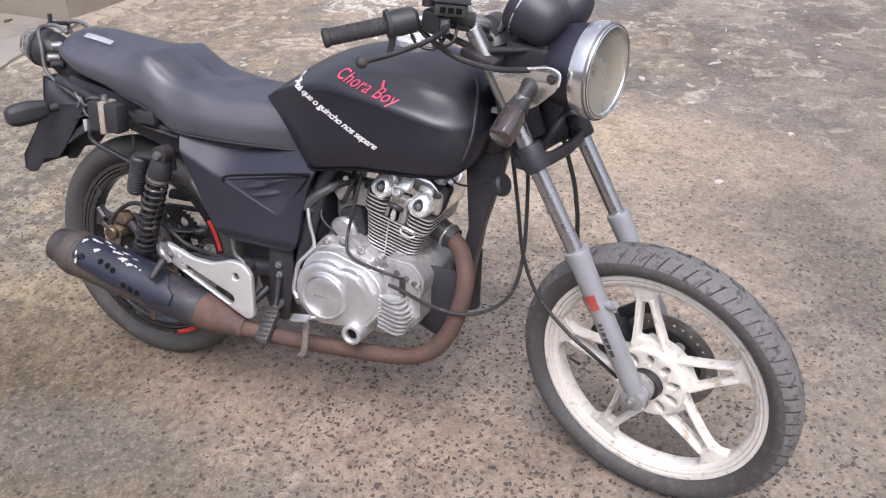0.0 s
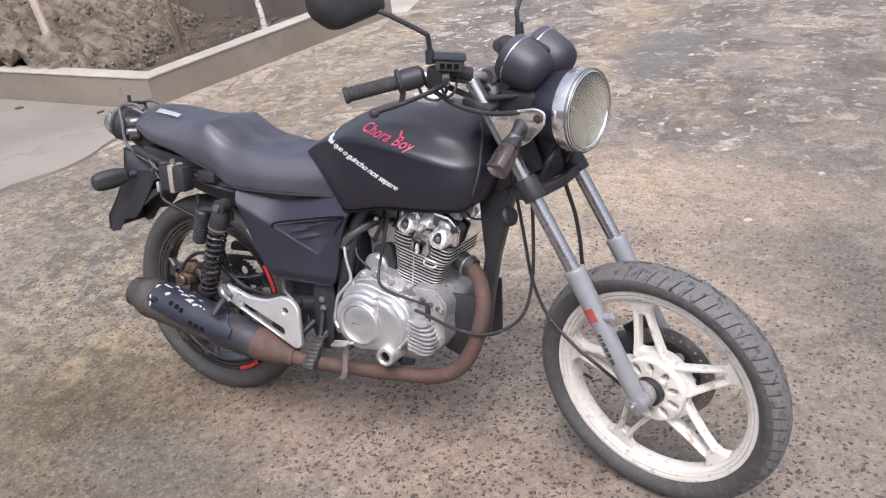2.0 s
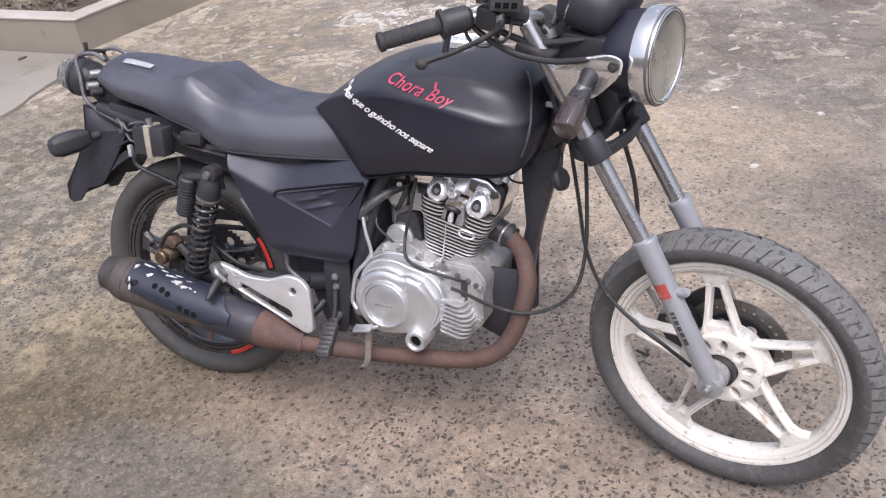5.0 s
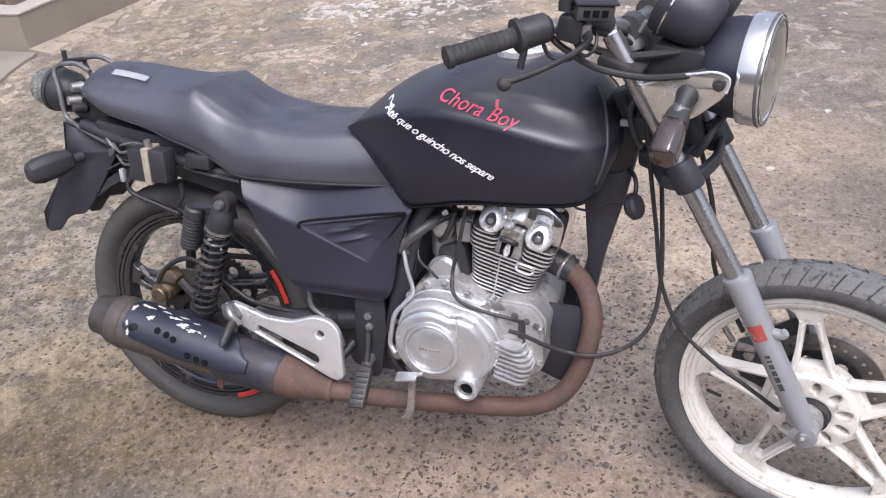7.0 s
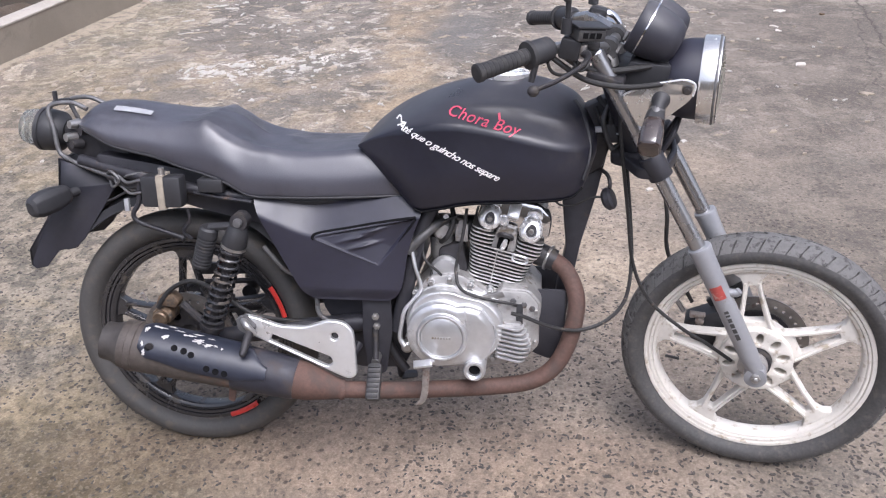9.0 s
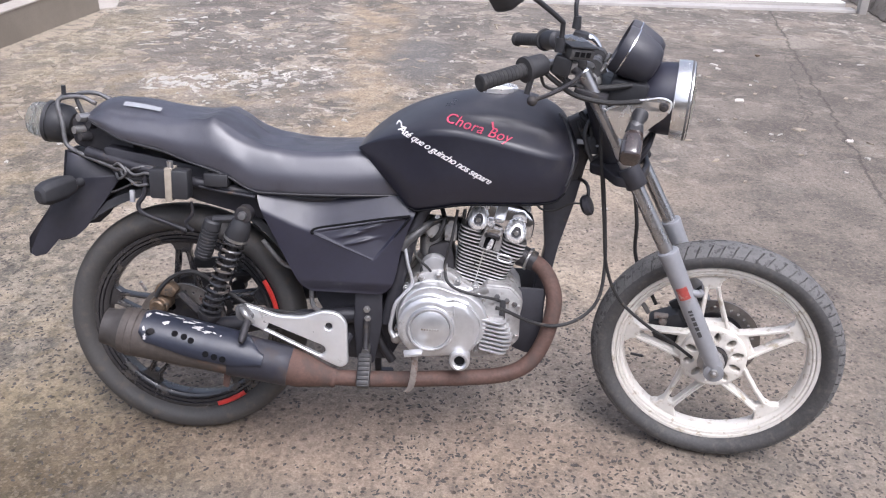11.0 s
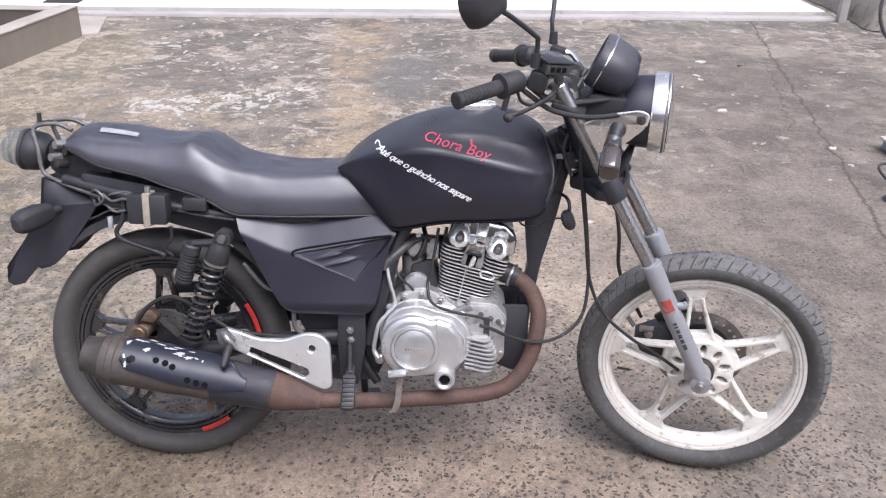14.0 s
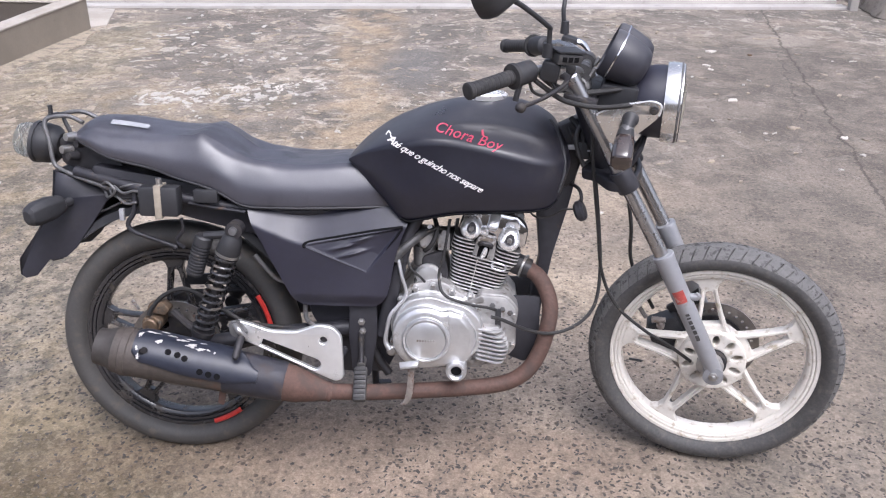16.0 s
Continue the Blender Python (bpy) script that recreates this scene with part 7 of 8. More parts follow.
# ---- passenger peg bracket and pegs ----
outl = rounded([(0.168, 0.398), (0.186, 0.412), (0.216, 0.404), (0.262, 0.388), (0.318, 0.387), (0.370, 0.406), (0.404, 0.402), (0.424, 0.380), (0.428, 0.276), (0.410, 0.266), (0.385, 0.276), (0.200, 0.362), (0.168, 0.378)], 0.012, 4)
c0, c1 = np.array((0.240, 0.360)), np.array((0.362, 0.309))
dn = (c1 - c0) / np.linalg.norm(c1 - c0)
nn = np.array((-dn[1], dn[0]))
slot = [tuple(c0 + 0.0085 * nn), *[tuple(c1 + 0.0125 * (math.cos(t) * nn + math.sin(t) * dn)) for t in np.linspace(0, math.pi, 8)], tuple(c0 - 0.0085 * nn)]
brk = plate([outl, slot, ring(0.382, 0.368, 0.0085, 16)], 0.015, 0.004, 3)
br = P("peg_bracket", xz(brk, 0, -0.172, 0), M_BRIGHT, "cast aluminium passenger peg bracket with a slot")
P("bracket_bolt", Geo().lathe([(0, 0), (0.008, 0), (0.008, 0.006), (0, 0.006)], axis_y(0.382, -0.163, 0.368), 10), M_DARK, "", parent=br)
P("bracket_stand_off", Geo().tube([(0.382, -0.165, 0.368), (0.382, -0.11, 0.372)], 0.010, 12, smooth=False).tube([(0.40, -0.165, 0.29), (0.42, -0.11, 0.32)], 0.010, 12, smooth=False), M_FRAME, "", parent=br)
P("bracket_knuckle", Geo().prism(rounded([(0.168, 0.408), (0.190, 0.413), (0.212, 0.388), (0.202, 0.366), (0.172, 0.380)], 0.008), -0.192, -0.172), M_WIRE, "", parent=br, bevel=0.003)
P("passenger_peg", Geo().tube([(0.202, -0.190, 0.384), (0.200, -0.212, 0.374), (0.197, -0.238, 0.352), (0.196, -0.246, 0.346)], [0.0085, 0.0090, 0.0085, 0.005], 12), M_DARK, "folded black passenger foot peg", parent=br)
P("peg_clamp", Geo().tube([(0.180, -0.182, 0.408), (0.196, -0.200, 0.396), (0.212, -0.196, 0.374)], [0.006, 0.008, 0.006], 10), M_STEEL, "", parent=br)
PEG = BIKE @ Matrix.Translation((0.464, -0.150, 0.292)) @ pose(0, 0, 0, 44, 0, 2)                # folds down and outwards
peg = P("foot_peg", Geo().box(-0.0155, 0.0155, -0.084, 0.0, -0.011, 0.011), M_KNOB, "ribbed rubber rider foot peg", PEG, bevel=0.006)
for k in range(7):
    P("peg_rib", Geo().box(-0.013, 0.013, -0.080 + 0.0112 * k, -0.0735 + 0.0112 * k, 0.010, 0.0145), M_GRIP, "", PEG, parent=peg, bevel=0.0015)
P("peg_hinge", Geo().tube([(0.464, -0.118, 0.300), (0.464, -0.152, 0.294)], 0.010, 10, smooth=False), M_STEEL, "", BIKE, parent=peg)
P("peg_arm", Geo().tube([(0.462, -0.125, 0.37), (0.463, -0.132, 0.335), (0.464, -0.145, 0.300)], 0.007, 10), M_DARK, "", BIKE, parent=peg)
P("foot_peg", Geo().box(0.452, 0.492, 0.165, 0.275, 0.276, 0.300), M_GRIP, "ribbed rubber rider foot peg", bevel=0.006)
P("brake_pedal", Geo().tube([(0.600, -0.192, 0.326), (0.592, -0.205, 0.329), (0.586, -0.214, 0.331)], 0.004, 10).box(-0.020, 0.020, -0.012, 0.012, -0.003, 0.003, Matrix.Translation((0.580, -0.220, 0.333)) @ pose(0, 0, 0, 8, -5, 8)), M_ALU, "bright steel rear brake pedal", bevel=0.002)
P("hanging_strut", Geo().loft([[(x - 0.0075, y - 0.003, z), (x + 0.0075, y - 0.003, z), (x + 0.0075, y + 0.003, z), (x - 0.0075, y + 0.003, z)] for x, y, z in ((0.585, -0.205, 0.330), (0.584, -0.206, 0.29), (0.582, -0.207, 0.262), (0.577, -0.207, 0.240), (0.566, -0.206, 0.228))]), M_STRUT, "bent flat steel strut below the engine", bevel=0.002)

# ---- engine ----
engine = P("engine", Geo().prism(rounded([(0.530, 0.350), (0.540, 0.440), (0.580, 0.492), (0.650, 0.500), (0.700, 0.462), (0.790, 0.440), (0.815, 0.400), (0.810, 0.320), (0.740, 0.285), (0.640, 0.280), (0.560, 0.300)], 0.02), -0.118, 0.120), M_ALUDULL, "air-cooled single-cylinder engine in grey cast aluminium", bevel=0.006)
cover = rounded([(0.534, 0.398), (0.548, 0.440), (0.580, 0.468), (0.625, 0.476), (0.668, 0.462), (0.705, 0.455), (0.738, 0.425), (0.748, 0.392), (0.742, 0.352), (0.715, 0.318), (0.690, 0.285), (0.660, 0.300), (0.610, 0.318), (0.558, 0.340), (0.536, 0.368)], 0.018, 4)
cg = Geo()
cc = np.mean(cover, axis=0)
lay = []
for sc, y in ((1.035, -0.112), (1.035, -0.123), (1.028, -0.125), (1.0, -0.126), (0.985, -0.148), (0.965, -0.154), (0.94, -0.156), (0.4, -0.157), (0.05, -0.157)):
    lay.append([(cc[0] + (p[0] - cc[0]) * sc, y, cc[1] + (p[1] - cc[1]) * sc) for p in cover])
cg.loft(lay)
P("clutch_cover", cg, M_ALU, "smooth cast aluminium clutch cover", parent=engine, angle=32)
# raised face: round over the clutch, drawn out to a faceted nose towards the filter
arc = [(0.614 + 0.0765 * math.cos(t), 0.378 + 0.0765 * math.sin(t)) for t in np.linspace(radians(262), radians(62), 22)]
face = arc + [(0.672, 0.4475), (0.700, 0.438), (0.728, 0.400), (0.733, 0.372), (0.722, 0.340), (0.700, 0.318), (0.660, 0.309)]
fc = np.array((0.636, 0.376))
lay = []
for d, y in ((0.0, -0.150), (0.001, -0.168), (0.004, -0.174), (0.010, -0.1775), (0.016, -0.179)):
    row = []
    for p in face:
        o = np.array(p) - fc
        q = fc + o * (1 - d / np.linalg.norm(o))
        row.append((q[0], y + (0.010 if q[0] > 0.704 and d > 0.003 else 0.0) * sstep(q[0], 0.690, 0.728), q[1]))
    lay.append(row)
P("cover_face", Geo().loft(lay), M_ALU, "", parent=engine, angle=26)
P("face_ridge", Geo().tube([(0.664, -0.176, 0.452), (0.668, -0.1788, 0.420), (0.674, -0.1790, 0.385)], [0.0008, 0.0018, 0.0006], 8), M_ALU, "", parent=engine)
P("cover_ring", Geo().lathe([(0.046, 0.0), (0.0545, 0.0), (0.0545, 0.008), (0.051, 0.0125), (0.0475, 0.0125), (0.0455, 0.009)], axis_y(0.616, -0.178, 0.378), 56, closed=True), M_ALU, "", parent=engine)
P("cover_badge", Geo().lathe([(0.0, 0.0), (0.0445, 0.0), (0.0445, 0.0075), (0.042, 0.0090), (0.0, 0.0095)], axis_y(0.616, -0.178, 0.378), 48), M_ALU, "", parent=engine)
badge = Geo()
for k in range(7):
    badge.box(-0.0205 + 0.006 * k, -0.0165 + 0.006 * k, -0.0022, 0.0022, 0.0090, 0.0101, axis_y(0.616, -0.178, 0.378))
P("badge_mark", badge, M_ALUDULL, "raised maker's mark as plain bars", parent=engine)
P("oil_filler_boss", Geo().lathe([(0.0120, 0.006), (0.0125, 0.0), (0.0130, 0.015), (0.018, 0.0185), (0.0225, 0.0175), (0.0240, 0.012), (0.0240, -0.05), (0.0135, -0.05)], axis_y(0.686, -0.172, 0.304), 36), M_ALU, "open round boss on the cover", parent=engine)
P("boss_hole", Geo().lathe([(0, 0), (0.0134, 0.0), (0.0134, -0.004), (0, -0.004)], axis_y(0.686, -0.1788, 0.304), 24), M_HOLE, "", parent=engine)
for x, z in ((0.553, 0.452), (0.588, 0.480), (0.628, 0.487), (0.672, 0.475), (0.714, 0.462), (0.754, 0.428), (0.760, 0.386), (0.745, 0.338), (0.722, 0.305), (0.640, 0.296), (0.585, 0.318), (0.536, 0.348), (0.525, 0.395)):
    P("cover_bolt", Geo().lathe([(0, 0), (0.0062, 0), (0.0062, 0.009), (0.0045, 0.0105), (0, 0.0105)], axis_y(x, -0.122, z), 6), M_STEEL, "", parent=engine)
    P("bolt_boss", Geo().lathe([(0, -0.02), (0.0078, -0.02), (0.0078, 0.0), (0, 0.0)], axis_y(x, -0.122, z), 14), M_ALU, "", parent=engine)
# finned filter cover
for k in range(8):
    z = 0.321 + 0.0103 * k
    x1 = 0.784 + 0.020 * math.sin(math.pi * (k + 1.6) / 9.2)
    pr = rounded([(0.728, -0.156), (x1 - 0.016, -0.170), (x1, -0.156), (x1 + 0.002, -0.10), (0.728, -0.10)], 0.012, 3)
    fg = Geo().loft([[(x, y, z - 0.0026 - 0.10 * (x - 0.728)) for x, y in pr], [(x, y, z + 0.0026 - 0.10 * (x - 0.728)) for x, y in pr]])
    P("cooling_fin", moved(fg, Matrix.Translation((0, 0, 0.004))), M_ALU, "", parent=engine, bevel=0.0012)
P("fin_backing", Geo().box(0.728, 0.784, -0.146, -0.10, 0.318, 0.402), M_ALUDULL, "", parent=engine, bevel=0.006)
P("filter_case", Geo().prism(rounded([(0.73, 0.470), (0.795, 0.468), (0.820, 0.44), (0.822, 0.345), (0.800, 0.318), (0.73, 0.312)], 0.010), -0.132, 0.05), M_ALUDULL, "", parent=engine, bevel=0.004)
for x, z in ((0.815, 0.425), (0.814, 0.352), (0.790, 0.322)):
    P("cover_bolt", Geo().lathe([(0, 0), (0.0060, 0), (0.0060, 0.009), (0.0045, 0.0105), (0, 0.0105)], axis_y(x, -0.130, z), 6), M_STEEL, "", parent=engine)
P("front_case", Geo().prism(rounded([(0.735, 0.475), (0.80, 0.470), (0.826, 0.44), (0.822, 0.40), (0.75, 0.40)], 0.010), -0.125, 0.05), M_ALUDULL, "", parent=engine, bevel=0.004)
for x, z in ((0.765, 0.447), (0.788, 0.438), (0.806, 0.430)):
    P("case_bolt", Geo().lathe([(0, 0), (0.007, 0), (0.007, 0.009), (0, 0.010)], axis_y(x, -0.126, z), 6), M_WIRE, "", parent=engine)

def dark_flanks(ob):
    """Upper and lower faces coloured dark for shade between fins; machined edge stays bright."""
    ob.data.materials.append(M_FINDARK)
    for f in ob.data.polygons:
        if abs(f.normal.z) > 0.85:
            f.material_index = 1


# cylinder, tilted forwards
CYL = BIKE @ Matrix.Translation((0.710, -0.006, 0.436)) @ pose(0, 0, 0, 0, 15, 0)
barrel_ = P("cylinder", Geo().box(-0.047, 0.047, -0.062, 0.046, 0.0, 0.125), M_DARK, "finned aluminium cylinder barrel", CYL, bevel=0.01)
for k in range(12):
    h = 0.014 + 0.0086 * k
    hx, hy = 0.0545 + 0.0016 * k, 0.080 + 0.0017 * k
    o = rounded([(-hx, -hy), (hx, -hy), (hx, 0.058), (-hx, 0.058)], 0.028, 5)
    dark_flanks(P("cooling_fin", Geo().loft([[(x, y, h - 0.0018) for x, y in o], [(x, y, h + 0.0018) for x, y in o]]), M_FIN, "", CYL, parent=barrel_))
P("fin_rib", Geo().loft([[(x + d, y, h) for d, y in ((-0.0010, w - 0.0004), (0.0010, w - 0.0004), (0.0014, w + 0.02), (-0.0014, w + 0.02))] for x, w, h in ((-0.004, -0.0800, 0.012), (-0.011, -0.0985, 0.112))]), M_FIN, "", CYL, parent=barrel_)
P("barrel_base", Geo().box(-0.058, 0.058, -0.083, 0.060, 0.0, 0.010), M_ALUDULL, "", CYL, parent=barrel_, bevel=0.003)
hd = P("cylinder_head", Geo().box(-0.066, 0.070, -0.078, 0.050, 0.118, 0.180), M_DARK, "cylinder head with chromed valve covers", CYL, bevel=0.008)
for k in range(5):
    h = 0.118 + 0.0086 * k
    for x0, x1 in ((-0.078, -0.024), (0.024, 0.080)):
        if k == 0:
            x0, x1 = (-0.075, 0.076) if x0 < 0 else (0.0, 0.0)
        if k == 4 and x0 < 0:
            x1 = -0.03
        if x0 == x1:
            continue
        o = rounded([(x0, -0.102), (x1, -0.102), (x1, 0.062), (x0, 0.062)], 0.020, 4)
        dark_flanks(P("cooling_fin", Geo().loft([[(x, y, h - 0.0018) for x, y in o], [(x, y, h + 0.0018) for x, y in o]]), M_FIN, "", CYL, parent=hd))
P("plug_housing", Geo().prism(rounded([(-0.027, 0.118), (-0.024, 0.168), (0.018, 0.168), (0.026, 0.122), (0.012, 0.110), (-0.016, 0.110)], 0.008), -0.096, -0.06), M_ALUDULL, "", CYL, parent=hd, bevel=0.004)
P("spark_plug_well", Geo().prism(rounded([(-0.016, 0.116), (-0.016, 0.154), (0.008, 0.154), (0.008, 0.116)], 0.009), -0.0975, -0.08), M_HOLE, "", CYL, parent=hd)
P("spark_plug", Geo().tube([(-0.003, -0.096, 0.120), (-0.002, -0.106, 0.132), (-0.001, -0.110, 0.147)], [0.006, 0.0065, 0.0045], 8, smooth=False), M_POLISH, "", CYL, parent=hd, bevel=0.001)
P("plug_guard", Geo().tube([(-0.017, -0.100, 0.150), (-0.013, -0.112, 0.157), (0.006, -0.112, 0.157), (0.010, -0.100, 0.150)], 0.0055, 8), M_DARK, "", CYL, parent=hd)
P("fin_bracket", Geo().tube([(0.022, -0.104, 0.112), (0.028, -0.110, 0.106), (0.050, -0.110, 0.106), (0.056, -0.104, 0.112), (0.050, -0.108, 0.119), (0.028, -0.108, 0.119), (0.022, -0.104, 0.112)], 0.0026, 8), M_ALU, "", CYL, parent=hd)
top = Geo().prism(rounded([(-0.074, 0.160), (-0.070, 0.212), (-0.045, 0.232), (0.050, 0.232), (0.082, 0.210), (0.088, 0.160)], 0.014), -0.084, 0.056)
P("head_cover", top, M_CHROME, "chromed cylinder head cover", CYL, parent=hd, bevel=0.012)
# domed valve covers that lean back towards the sky, each with a bolt in a recess
for x, h, w in ((-0.046, 0.180, 0.0215), (0.045, 0.177, 0.0225)):
    def dome(scale, y):
        pts = []
        for t in np.linspace(0, 2 * math.pi, 28, endpoint=False):
            u, q = scale * w * math.cos(t), scale * w * (1.38 if math.sin(t) > 0 else 1.12) * math.sin(t)
            pts.append((x + u * (1 - 0.12 * q / w), y + 0.42 * max(-0.006, q), h + q))
        return pts
    P("valve_cover", Geo().loft([dome(1.12, -0.060), dome(1.10, -0.092), dome(1.04, -0.100), dome(0.90, -0.106), dome(0.66, -0.109), dome(0.52, -0.1095), dome(0.46, -0.102)]), M_POLISH, "", CYL, parent=hd, angle=32)
    P("valve_recess", Geo().loft([dome(0.47, -0.100), dome(0.46, -0.1035)]), M_DARK, "", CYL, parent=hd)
    P("valve_bolt", Geo().lathe([(0, 0), (0.0062, 0), (0.0062, 0.005), (0.005, 0.006), (0, 0.006)], axis_y(x, -0.102, h), 6), M_STEEL, "", CYL, parent=hd)
    P("valve_shoulder", Geo().tube([(x, -0.084, h + 0.026), (x, -0.045, h + 0.044)], [0.017, 0.024], 16, smooth=False), M_POLISH, "", CYL, parent=hd)
P("cover_lug", Geo().box(-0.0125, 0.0125, -0.018, 0.018, -0.020, 0.020, Matrix.Translation((0.000, -0.078, 0.203)) @ pose(0, 0, 0, -32, 0, 0)), M_POLISH, "", CYL, parent=hd, bevel=0.005)
P("cover_knob", Geo().lathe([(0, 0), (0.010, 0), (0.011, 0.010), (0.007, 0.015), (0, 0.016)], axis_y(-0.016, -0.082, 0.178), 18), M_POLISH, "", CYL, parent=hd)
P("exhaust_port", Geo().tube([(0.06, -0.02, 0.110), (0.120, -0.028, 0.104)], [0.027, 0.024], 18, smooth=False), M_DARK, "", CYL, parent=hd)
# carburettor side
carb = P("carburettor", Geo().tube([(0.565, -0.035, 0.585), (0.66, -0.03, 0.578)], 0.026, 18, smooth=False), M_ALUDULL, "grimy grey carburettor with hoses")
P("float_bowl", Geo().lathe([(0, -0.03), (0.022, -0.03), (0.026, -0.024), (0.027, 0.02), (0, 0.02)], Matrix.Translation((0.604, -0.05, 0.545)), 20), M_ALUDULL, "", parent=carb)
P("carb_cap", Geo().lathe([(0, 0), (0.021, 0), (0.022, 0.02), (0.016, 0.028), (0, 0.028)], axis_y(0.610, -0.066, 0.585), 20), M_ALUDULL, "", parent=carb)
P("intake_boot", Geo().tube([(0.655, -0.03, 0.578), (0.70, -0.025, 0.57)], [0.028, 0.032], 16, smooth=False), M_BLACK, "", parent=carb)
P("air_duct", Geo().tube([(0.50, -0.03, 0.595), (0.57, -0.035, 0.588)], [0.034, 0.030], 16, smooth=False), M_BLACK, "", parent=carb)
P("carb_screw", Geo().tube([(0.612, -0.07, 0.612), (0.618, -0.092, 0.618)], 0.006, 8, smooth=False).tube([(0.640, -0.06, 0.600), (0.65, -0.082, 0.602)], 0.007, 8, smooth=False), M_STEEL, "", parent=carb)
P("starter_cover", Geo().lathe([(0, 0), (0.030, 0), (0.032, 0.012), (0.026, 0.02), (0.012, 0.022), (0, 0.022)], axis_y(0.615, -0.085, 0.500), 24), M_ALU, "", parent=engine)
# case coloured black for the deep shade in the gaps around it
P("cam_case", Geo().prism(rounded([(0.600, 0.545), (0.650, 0.56), (0.664, 0.50), (0.65, 0.46), (0.598, 0.47)], 0.012), -0.084, 0.03), M_DARK, "", parent=engine, bevel=0.004)
P("breather_hose", Geo().tube([(0.560, -0.095, 0.602), (0.545, -0.115, 0.575), (0.552, -0.125, 0.54)], 0.011, 10), M_CABLE, "black breather hose")
P("kick_rod", Geo().tube([(0.549, -0.135, 0.556), (0.557, -0.140, 0.518), (0.568, -0.142, 0.474), (0.552, -0.146, 0.448), (0.533, -0.150, 0.424), (0.525, -0.152, 0.389), (0.522, -0.154, 0.360), (0.532, -0.156, 0.342)], [0.0042, 0.0042, 0.0042, 0.0044, 0.0046, 0.0048, 0.0055, 0.0070], 12), M_ALU, "bent bright steel kick lever")
P("air_hose", Geo().tube([(0.541, -0.134, 0.548), (0.552, -0.130, 0.566), (0.572, -0.122, 0.584), (0.600, -0.100, 0.604), (0.622, -0.075, 0.610)], [0.0085, 0.0105, 0.0105, 0.010, 0.010], 14), M_KNOB, "short grey rubber hose")
P("fuel_hose", Geo().tube([(0.625, -0.06, 0.64), (0.634, -0.09, 0.612), (0.622, -0.10, 0.578), (0.606, -0.085, 0.56)], 0.0055, 9), M_CABLE, "black fuel hose")
P("overflow_hose", Geo().tube([(0.598, -0.06, 0.52), (0.588, -0.095, 0.50), (0.583, -0.12, 0.47), (0.56, -0.115, 0.40), (0.548, -0.10, 0.31)], 0.0038, 8), M_CABLE, "thin black overflow hose")
P("wire", Geo().tube([(0.55, -0.09, 0.63), (0.575, -0.11, 0.602), (0.60, -0.105, 0.606), (0.64, -0.09, 0.62)], 0.003, 8), M_CABLE, "black engine wire")
P("wire", Geo().tube([(0.565, -0.10, 0.560), (0.575, -0.12, 0.530), (0.60, -0.118, 0.505), (0.612, -0.112, 0.488)], 0.003, 8), M_CABLE, "black engine wire")
P("clutch_arm", Geo().prism(rounded([(0.690, 0.452), (0.74, 0.470), (0.748, 0.456), (0.70, 0.438)], 0.004), -0.134, -0.126), M_STEEL, "", bevel=0.001)
P("carb_bracket", Geo().box(0.636, 0.664, -0.082, -0.070, 0.560, 0.600), M_ALUDULL, "", bevel=0.002)
P("kick_pivot", Geo().lathe([(0, 0), (0.013, 0), (0.013, 0.02), (0.008, 0.024), (0, 0.024)], axis_y(0.536, -0.135, 0.338), 14), M_STEEL, "")
P("plug_lead", Geo().tube([(0.664, -0.105, 0.642), (0.654, -0.118, 0.575), (0.642, -0.120, 0.520), (0.643, -0.130, 0.500), (0.648, -0.140, 0.482), (0.664, -0.150, 0.470), (0.690, -0.152, 0.461), (0.722, -0.150, 0.453), (0.755, -0.145, 0.446), (0.773, -0.136, 0.438)], 0.0036, 9), M_CABLE, "thin black lead over the engine")
P("lead_clip", Geo().box(0.772, 0.786, -0.136, -0.116, 0.392, 0.440), M_BLACK, "", bevel=0.002)
P("chrome_link", Geo().tube([(0.700, -0.118, 0.456), (0.722, -0.128, 0.450), (0.745, -0.122, 0.434)], 0.007, 10), M_POLISH, "")

# ---- tail ----
TAIL = Matrix.Translation((-0.292, 0.0, 0.776)) @ pose(0, 0, 0, 0, -82, 0)
tail = P("tail_light", Geo().lathe([(0.0, -0.035), (0.030, -0.034), (0.044, -0.02), (0.0475, 0.004), (0.0475, 0.022), (0.044, 0.027), (0.0, 0.027)], TAIL, 36), M_BLACK, "round black tail lamp with a cloudy clear lens")
P("tail_lens", Geo().lathe([(0.040, 0.027), (0.0425, 0.027), (0.0420, 0.050), (0.037, 0.066), (0.022, 0.075), (0.0, 0.077), (0.0, 0.0755), (0.0215, 0.0735), (0.036, 0.0645), (0.0405, 0.050)], TAIL, 36), M_CLEAR, "cloudy clear lamp lens", parent=tail)
P("tail_ring", Geo().lathe([(0.044, 0.018), (0.0495, 0.018), (0.0495, 0.027), (0.044, 0.027)], TAIL, 36, closed=True), M_BLACK, "", parent=tail)
rack = [(-0.115, -0.090, 0.690), (-0.18, -0.078, 0.708), (-0.240, -0.062, 0.728), (-0.256, -0.058, 0.745), (-0.262, -0.054, 0.79), (-0.272, -0.048, 0.828), (-0.262, -0.042, 0.842), (-0.22, -0.038, 0.846), (-0.185, -0.04, 0.832)]
rk = P("tail_rail", Geo().tube(rack, 0.0052, 10), M_WIRE, "bent grey steel tail rail")
P("tail_rail", Geo().tube([(x, -y, z) for x, y, z in rack], 0.0052, 10), M_WIRE, "bent grey steel tail rail")
